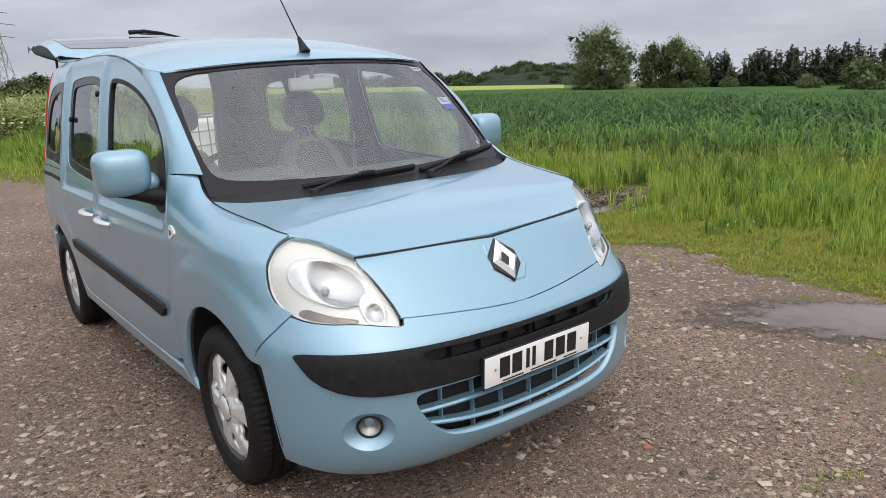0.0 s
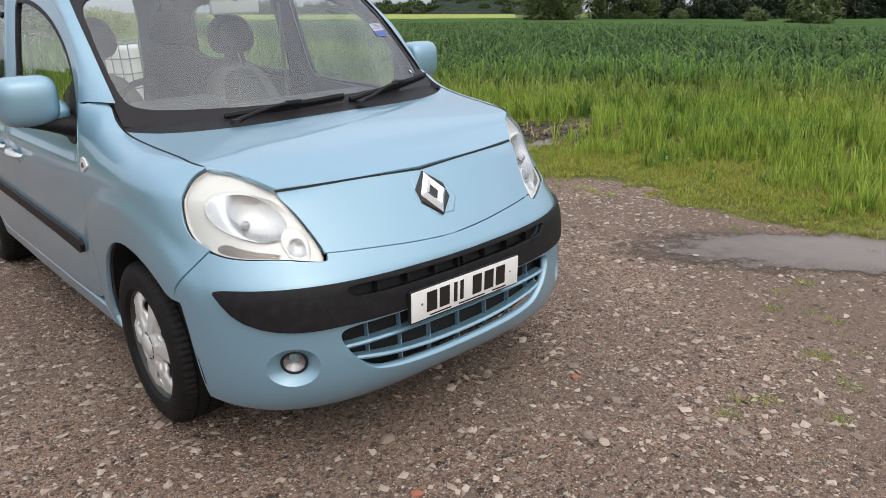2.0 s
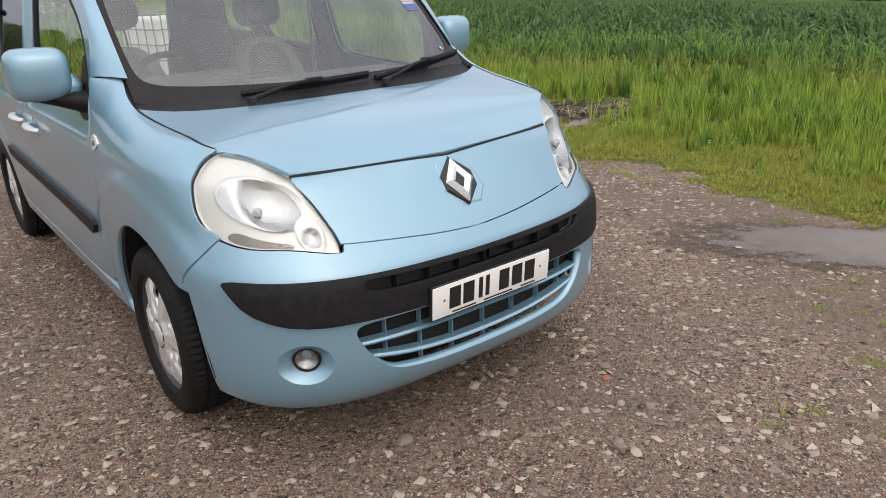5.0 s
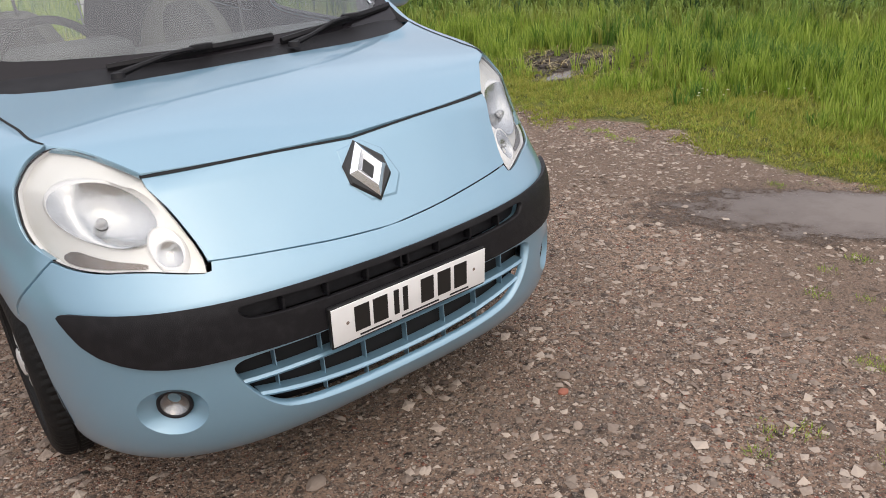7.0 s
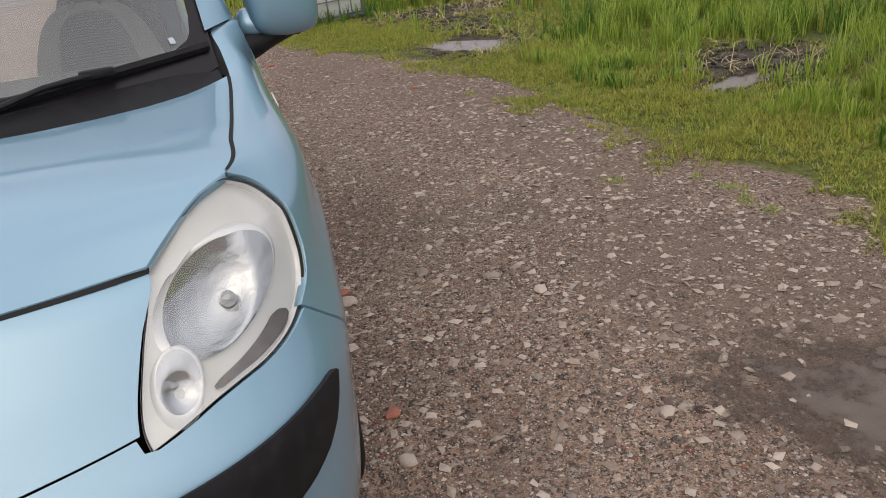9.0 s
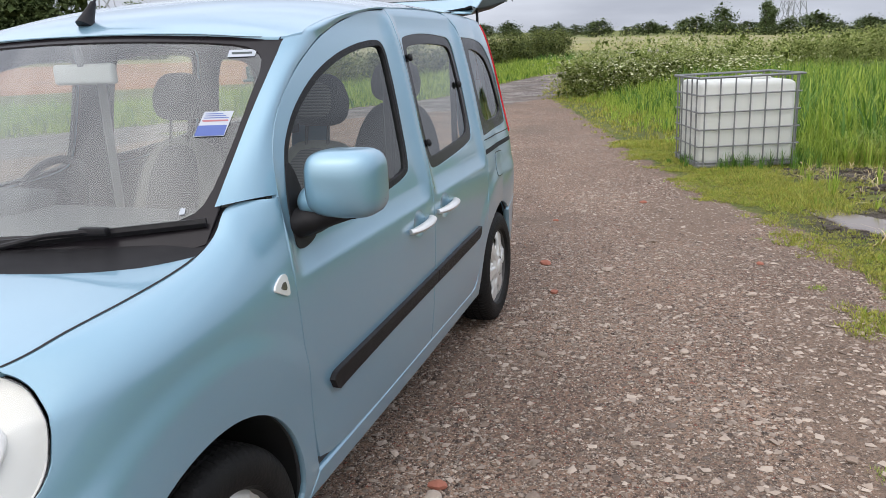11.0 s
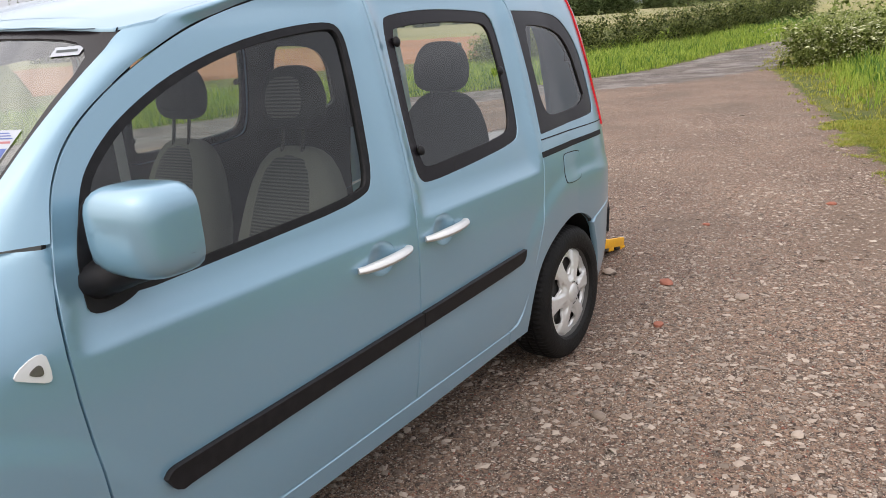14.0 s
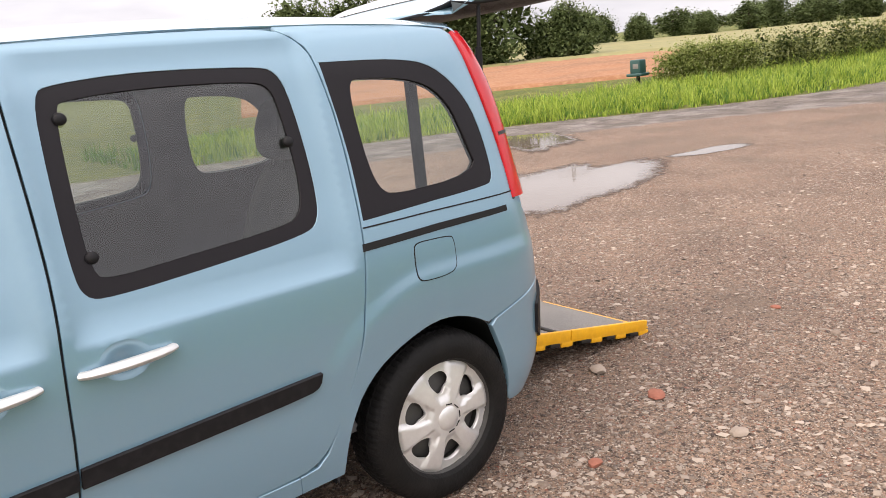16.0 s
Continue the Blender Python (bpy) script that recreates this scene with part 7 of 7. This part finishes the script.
for i, (x, y, h, w) in enumerate(((81.3, 32, 3.4, 6.5), (100, 59, 2.0, 2.8), (88, 41.5, 1.9, 3.4), (101, 67, 1.6, 2.2))):
    tree("field_bush", x, y, h, w, LEAVES_PALE if i < 3 else LEAVES, 20 + i, "rounded green bush at the wood's edge", .02, 7000, .13)

# trees towards the lane and beyond
proto3 = tree("field_tree", -32.6, 113.6, 4.6, 5.0, LEAVES, 30, "small dark tree along the far fields", .0, 1400, .28)
proto4 = tree("field_tree", 7.8, 148, 6.0, 7.5, LEAVES, 31, "broad dark tree along the far fields", .0, 1600, .30)
proto3["group"] = proto4["group"] = "far tree belt"
for i in range(64):
    u = (i + rnd.random()) / 64
    a = radians(-36 + 52 * u)
    d = rnd.uniform(118, 165)
    x, y = 2 + d * math.sin(a), d * math.cos(a)
    s = rnd.choice((.28, .32, .38, .42, .5)) * rnd.uniform(.85, 1.15)
    copy_thing(rnd.choice((proto3, proto4)), Matrix.Translation((x, y, land(x, y) + .9)) @ Matrix.Rotation(rnd.uniform(0, 6.28), 4, "Z")).scale = (s * 1.9, s * 1.9, s)
tree("field_tree", 15, 148, 7.2, 4.6, LEAVES, 33, "tall slim tree among the far trees", .05, 3500, .30)
for i, (x, y, h, w) in enumerate(((-43.7, 37.4, 6.2, 8), (-41, 42, 5.8, 8.5), (-38, 46.5, 4.0, 6.5), (-47, 33, 6.5, 8), (-45, 40, 6.4, 9), (-51, 30, 6.5, 9), (-62.8, 89.5, 3.6, 5), (-56, 95, 3.2, 4.5), (-67, 82, 4.8, 7), (-70, 112, 3.8, 6), (-58, 118, 4.6, 7), (-46, 120, 4.4, 8), (-64, 122, 4.6, 7), (-84, 104, 5.4, 9), (-52, 119, 4.8, 8), (-76, 96, 5.0, 8), (-40, 122, 4.4, 8))):
    tree("field_tree", x, y, h, w, LEAVES, 50 + i, "broad leafy tree beyond the ploughed field", .0, 8000, .22)

# far hill with woods
def hill_at(u, w):
    """A point of the hill: u runs along it, w across it, both from -1 to 1."""
    a = radians(52 - 24 * (u * .5 + .5))
    d = 480 + 120 * w
    x, y = d * math.sin(a), d * math.cos(a)
    top = 6.5 * math.exp(-((u + .42) / .30) ** 2) + 3.0 + 2.5 * noise.noise((u * 9, 0, 0))
    return Vector((x, y, land(x, y) + .016 * x - 3 - 9 * w * w + top * (1 - w * w) + 2.2 * noise.noise((x * .05, y * .05, 0)) * (1 - w * w)))


hill = bmesh.new()
bmesh.ops.create_grid(hill, x_segments=60, y_segments=12, size=1)
for v in hill.verts:
    v.co = hill_at(v.co.x, v.co.y)
WOODS = material("distant_woods", (0.030, 0.041, 0.028), 0.95, spec=.05, tint=.8, tint_scale=.05, grain=.8, grain_scale=.22, light=(0.052, 0.066, 0.040), dark=(0.018, 0.026, 0.020), bump=1, bump_scale=.3)
tagged(part("wooded_hill", hill, WOODS), "low wooded hill on the horizon", "hill", kind="structure")
proto5 = tree("hill_tree", 300, 360, 9, 13, LEAVES, 70, "far dark tree on the low hill", .0, 260, 1.0)
proto5["group"] = "hill trees"
for i in range(170):
    u, w = -1 + 2 * (i + rnd.random()) / 170, rnd.uniform(-.7, .25)
    s = rnd.uniform(.30, .56)
    copy_thing(proto5, Matrix.Translation(hill_at(u, w) - Vector((0, 0, 1.2))) @ Matrix.Rotation(rnd.uniform(0, 6.28), 4, "Z")).scale = (s * 1.35, s * 1.35, s)

# hedges along the lane
def hedge(name, line, h, w, n, mat, seed, label, leaf=.11, blossom=0):
    g = random.Random(seed)
    pts = along([(x, y, 0) for x, y in line], 60)
    centres, radii = [], []
    for p in pts:
        for k in range(4):
            r = w * g.uniform(.26, .42)
            x, y = p.x + g.uniform(-.3, .3) * w, p.y + g.uniform(-.3, .3) * w
            centres.append((x, y, land(x, y) + h * (.12 + .25 * k) * g.uniform(.85, 1.12)))
            radii.append(r)
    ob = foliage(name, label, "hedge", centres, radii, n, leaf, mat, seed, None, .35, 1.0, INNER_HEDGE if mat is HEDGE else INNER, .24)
    if blossom:
        foliage("blossom", "", "", centres, radii, blossom, .045, BLOSSOM, seed + 500, ob, 1.0)
        for o in [o for o in ob.children if o.name.startswith("inner_leaves")][1:]:
            bpy.data.objects.remove(o)
    return ob


hedge("hedge", [(-10.9, 24.9), (-9.2, 28), (-7.6, 33), (-6.8, 40), (-6.2, 52)], 1.35, 1.5, 62000, HEDGE_DARK, 81, "clipped dark green hedge along the lane", .065)
hedge("hedge", [(-12.0, 22.9), (-11.4, 23.6), (-10.6, 25.0)], 1.1, 1.5, 26000, HEDGE, 82, "bushy end of the hedge with cream flowers", .058, 2500)
hedge("hedge", [(-.6, 23), (2, 26), (5, 30), (8, 36), (13, 46), (20, 62)], 1.25, 2.2, 55000, HEDGE, 83, "overgrown hedge behind the flowering bank", .085, 2500)
hedge("flowering_bank", [(-1.2, 21.2), (-.1, 20.8), (1.2, 21.5), (3, 23.6)], .85, 1.9, 44000, HEDGE, 84, "bank of tall weeds with cream flowers", .060, 11000)


def umbels(name, label, line, h, w, n, seed, size=.036):
    g = np.random.default_rng(seed)
    pts = along([(x, y, 0) for x, y in line], 80)
    place = []
    for i in range(n):
        p = pts[g.integers(0, 80)]
        x, y = p.x + g.normal(0, w * .4), p.y + g.normal(0, w * .4)
        place.append((x, y, land(x, y) + h * (1.05 - .55 * g.random() ** 1.6)))
    k = size * g.uniform(.5, 1.3, n)
    v = [(math.cos(i * math.tau / 6), math.sin(i * math.tau / 6), 0) for i in range(6)]
    return scatter(name, v, [[0, 1, 2, 3, 4, 5]], place, g.uniform(0, 6.28, n), g.normal(0, .4, n), np.stack([k, k, k], 1), BLOSSOM, label, "flowers")


def tall_weeds(x, y):
    d = x - verge(y)
    return step(.9, 1.8, d + .5 * clump(x, y, .6)) * step(9.6, 11, y + .3 * x), .45 + .55 * step(1.0, 4.0, d) + .3 * clump(x, y, .7, 9)


tufts("tall_weeds", "tall rank grass and nettles before the hedge", "weeds", 4400, -3, 9, 9.6, 26, tall_weeds, .72, .022, GRASS, 36, 6, .12, .6)
tufts("tall_weeds", "dark nettles among the rank grass", "weeds", 2600, -3, 9, 9.6, 26, tall_weeds, .70, .030, GRASS_DEEP, 37, 6, .12, .7)
umbels("cow_parsley", "cream flower heads over the rank grass", [(-1.3, 20.5), (.5, 19.5), (2.5, 20.5), (4.5, 23)], .95, 1.6, 900, 95, .035)
umbels("cow_parsley", "small white clover heads in the verge", [(3.9, .9), (4.3, .5), (4.6, .2)], .16, .25, 26, 94, .010)


def lane_grass(x, y):
    d = lane(y) - x
    return step(-.2, .5, d + .3 * clump(x, y, .8)) * (1 - step(5.5, 8.5, d)), .5 + .5 * step(.2, 2.0, d) + .3 * clump(x, y, .8, 2)


tufts("long_grass", "bright green grass along the lane's far side", "grass", 18000, -18, -3, 7, 38, lane_grass, .40, .027, GRASS, 28, 5, .11, .95)
tufts("long_grass", "dark weeds among the lane's grass", "grass", 5000, -20, -4, 6, 44, lane_grass, .40, .024, GRASS_DEEP, 31, 6, .12, .95)

# ploughed field beyond the lane's verge, and strips of far fields
SOIL = material("red_brown_soil", (0.290, 0.128, 0.058), 0.95, tint=.8, tint_scale=.4, dark=(0.190, 0.088, 0.044), grain=.8, grain_scale=5, light=(0.36, 0.20, 0.11), bump=1, bump_scale=9)
STRAW = material("pale_far_field", (0.230, 0.205, 0.085), 0.9, tint=.7, tint_scale=.08, dark=(0.150, 0.160, 0.062), grain=.6, grain_scale=1.2)
RAPE = material("yellow_green_far_field", (0.270, 0.310, 0.050), 0.9, tint=.6, tint_scale=.05, grain=.5, grain_scale=.6)


def field(name, a0, a1, d0, d1, lift, mat, label):
    """A field as a sector seen from the yard, lying on the land."""
    verts, faces = [], []
    na, nd = 40, 24
    for j in range(nd + 1):
        for i in range(na + 1):
            a, d = radians(a0 + (a1 - a0) * i / na), d0 + (d1 - d0) * j / nd
            x, y = 2.5 + d * math.sin(a), 1 + d * math.cos(a)
            verts.append((x, y, land(x, y) + lift + .08 * noise.noise((x * .6, y * .6, 2)) - (.8 if j == 0 else 0)))
    for j in range(nd):
        for i in range(na):
            s = j * (na + 1) + i
            faces.append((s, s + 1, s + na + 2, s + na + 1))
    return tagged(link(name, verts, faces, mat), label, "field", kind="structure")


field("ploughed_field", -66, -33, 31, 52, .12, SOIL, "bare red-brown ploughed field")
field("far_field", -66, -20, 53, 118, .20, STRAW, "pale straw-coloured far field")
field("far_field", -21, 16, 62, 130, .55, STRAW, "pale straw-coloured far field")
field("far_field", 24, 47, 150, 420, .25, RAPE, "strip of yellow-green far field")

# ---- the caged tank ----
POLY = material("white_translucent_plastic", (0.74, 0.75, 0.72), 0.45, tint=.25, tint_scale=1.6, dark=(0.60, 0.62, 0.57), sub=.25)
CAGE = material("galvanised_bars", (0.22, 0.225, 0.23), 0.5, 0.6, grain=.4, tint=.4, tint_scale=8)
tank = thing("storage_tank", Matrix.Translation((2.03, 8.20, 0.0)) @ Matrix.Rotation(radians(16.5), 4, "Z") @ Matrix.Rotation(radians(-1.0), 4, "Y") @ Matrix.Diagonal((1, 1, .895, 1)), "white plastic tank in a galvanised cage, standing in long grass", "tank")
bm = box_bm((1.13, .93, 1.10), (.60, .50, .60), .07, 4)
for v in bm.verts:
    v.co.z += .02 * math.sin(v.co.x * 9) * (1 if v.co.z > 1.1 else 0)
bt = part("bottle", bm, POLY, tank, "white translucent plastic bottle")
bt.matrix_parent_inverse = Matrix.Identity(4)
part("neck", box_bm((.30, .30, .06), (.85, .55, 1.17), .025, 3), POLY, tank)
for z in (.08, .30, .53, .76, .99):
    part("ring_bar", tube_bm([(0, 0, z), (1.2, 0, z), (1.2, 1.0, z), (0, 1.0, z), (0, 0, z)], .011, 6), CAGE, tank)
top_ = tube_bm([(-.02, -.02, 1.22), (1.22, -.02, 1.22), (1.22, 1.02, 1.22), (-.02, 1.02, 1.22), (-.02, -.02, 1.22)], .016, 8)
part("top_rail", top_, CAGE, tank)
for i in range(7):
    for y in (-.008, 1.008):
        part("upright_bar", tube_bm([(.06 + i * .18, y, .02), (.06 + i * .18, y, 1.22)], .010, 6), CAGE, tank)
for i in range(5):
    for x in (-.008, 1.208):
        part("upright_bar", tube_bm([(x, .10 + i * .2, .02), (x, .10 + i * .2, 1.22)], .010, 6), CAGE, tank)
part("base_plate", box_bm((1.2, 1.0, .05), (.6, .5, .03), .01), CAGE, tank)

# ---- a green dog-waste bin by the field ----
BIN = material("dark_green_bin", (0.016, 0.070, 0.066), 0.45, tint=.4, tint_scale=3)
bin_ = thing("litter_bin", Matrix.Translation((-12.9, 22.3, land(-12.9, 22.3) - .12)), "dark green litter bin on a post at the field's edge", "bin")
part("bucket", box_bm((.42, .36, .52), (0, 0, .86), .05, 3), BIN, bin_)
part("lid", box_bm((.62, .46, .10), (-.02, 0, .62), .03, 3), BIN, bin_)
part("bin_label", box_bm((.22, .006, .16), (.04, -.183, .90), .002), RAMP_GREY, bin_)
part("post", box_bm((.10, .10, .66), (0, 0, .30), .01), BLACK_PLASTIC, bin_)

# ---- pylons and wires ----
PYLON = material("pylon_steel", (0.28, 0.29, 0.30), 0.6, 0.4, grain=.3)


def pylon(x, y, h, turn):
    z = land(x, y)
    t = thing("pylon", Matrix.Translation((x, y, z)) @ Matrix.Rotation(radians(turn), 4, "Z"), "grey steel lattice pylon on the horizon", "pylon", "pylons")
    bm = bmesh.new()
    b, w = h * .11, h * .025
    lv = [(0, b), (.25, b * .72), (.45, b * .5), (.62, w * 1.3), (.8, w), (1.0, w * .3)]
    r = h * .0045
    for (u0, a), (u1, c) in zip(lv, lv[1:]):
        for sx, sy in ((1, 1), (1, -1), (-1, -1), (-1, 1)):
            tube_bm([(sx * a, sy * a, u0 * h), (sx * c, sy * c, u1 * h)], r, 4, bm)
        for sx, sy, tx, ty in ((1, 1, 1, -1), (1, -1, -1, -1), (-1, -1, -1, 1), (-1, 1, 1, 1)):
            tube_bm([(sx * a, sy * a, u0 * h), (tx * c, ty * c, u1 * h)], r * .7, 4, bm)
            tube_bm([(tx * a, ty * a, u0 * h), (sx * c, sy * c, u1 * h)], r * .7, 4, bm)
    part("tower", bm, PYLON, t)
    for u, L in ((.66, .20), (.80, .24), (.93, .17)):
        for s in (1, -1):
            part("cross_arm", tube_bm([(0, 0, u * h + h * .02), (s * L * h * .6, 0, u * h + h * .008), (s * L * h, 0, u * h)], r * 1.2, 4), PYLON, t)
    return t


pylon(33.3, 256.9, 26, 20)
pylon(-169.7, 193.9, 34, 40)
pylon(37, 318, 26, 20)
WIRE = material("wire", (0.10, 0.10, 0.105), 0.6)
for k, dz in enumerate((17, 21, 24)):
    a, b = Vector((-169.7 + k, 193.9, land(-169.7, 193.9) + dz + 5)), Vector((33.3 + k, 256.9, land(33.3, 256.9) + dz))
    pts = [a.lerp(b, i / 24) - Vector((0, 0, 5 * (1 - (2 * i / 24 - 1) ** 2))) for i in range(25)]
    tagged(part("power_line", tube_bm(pts, .045, 4), WIRE), "thin power line between two pylons", "cable", "power lines")
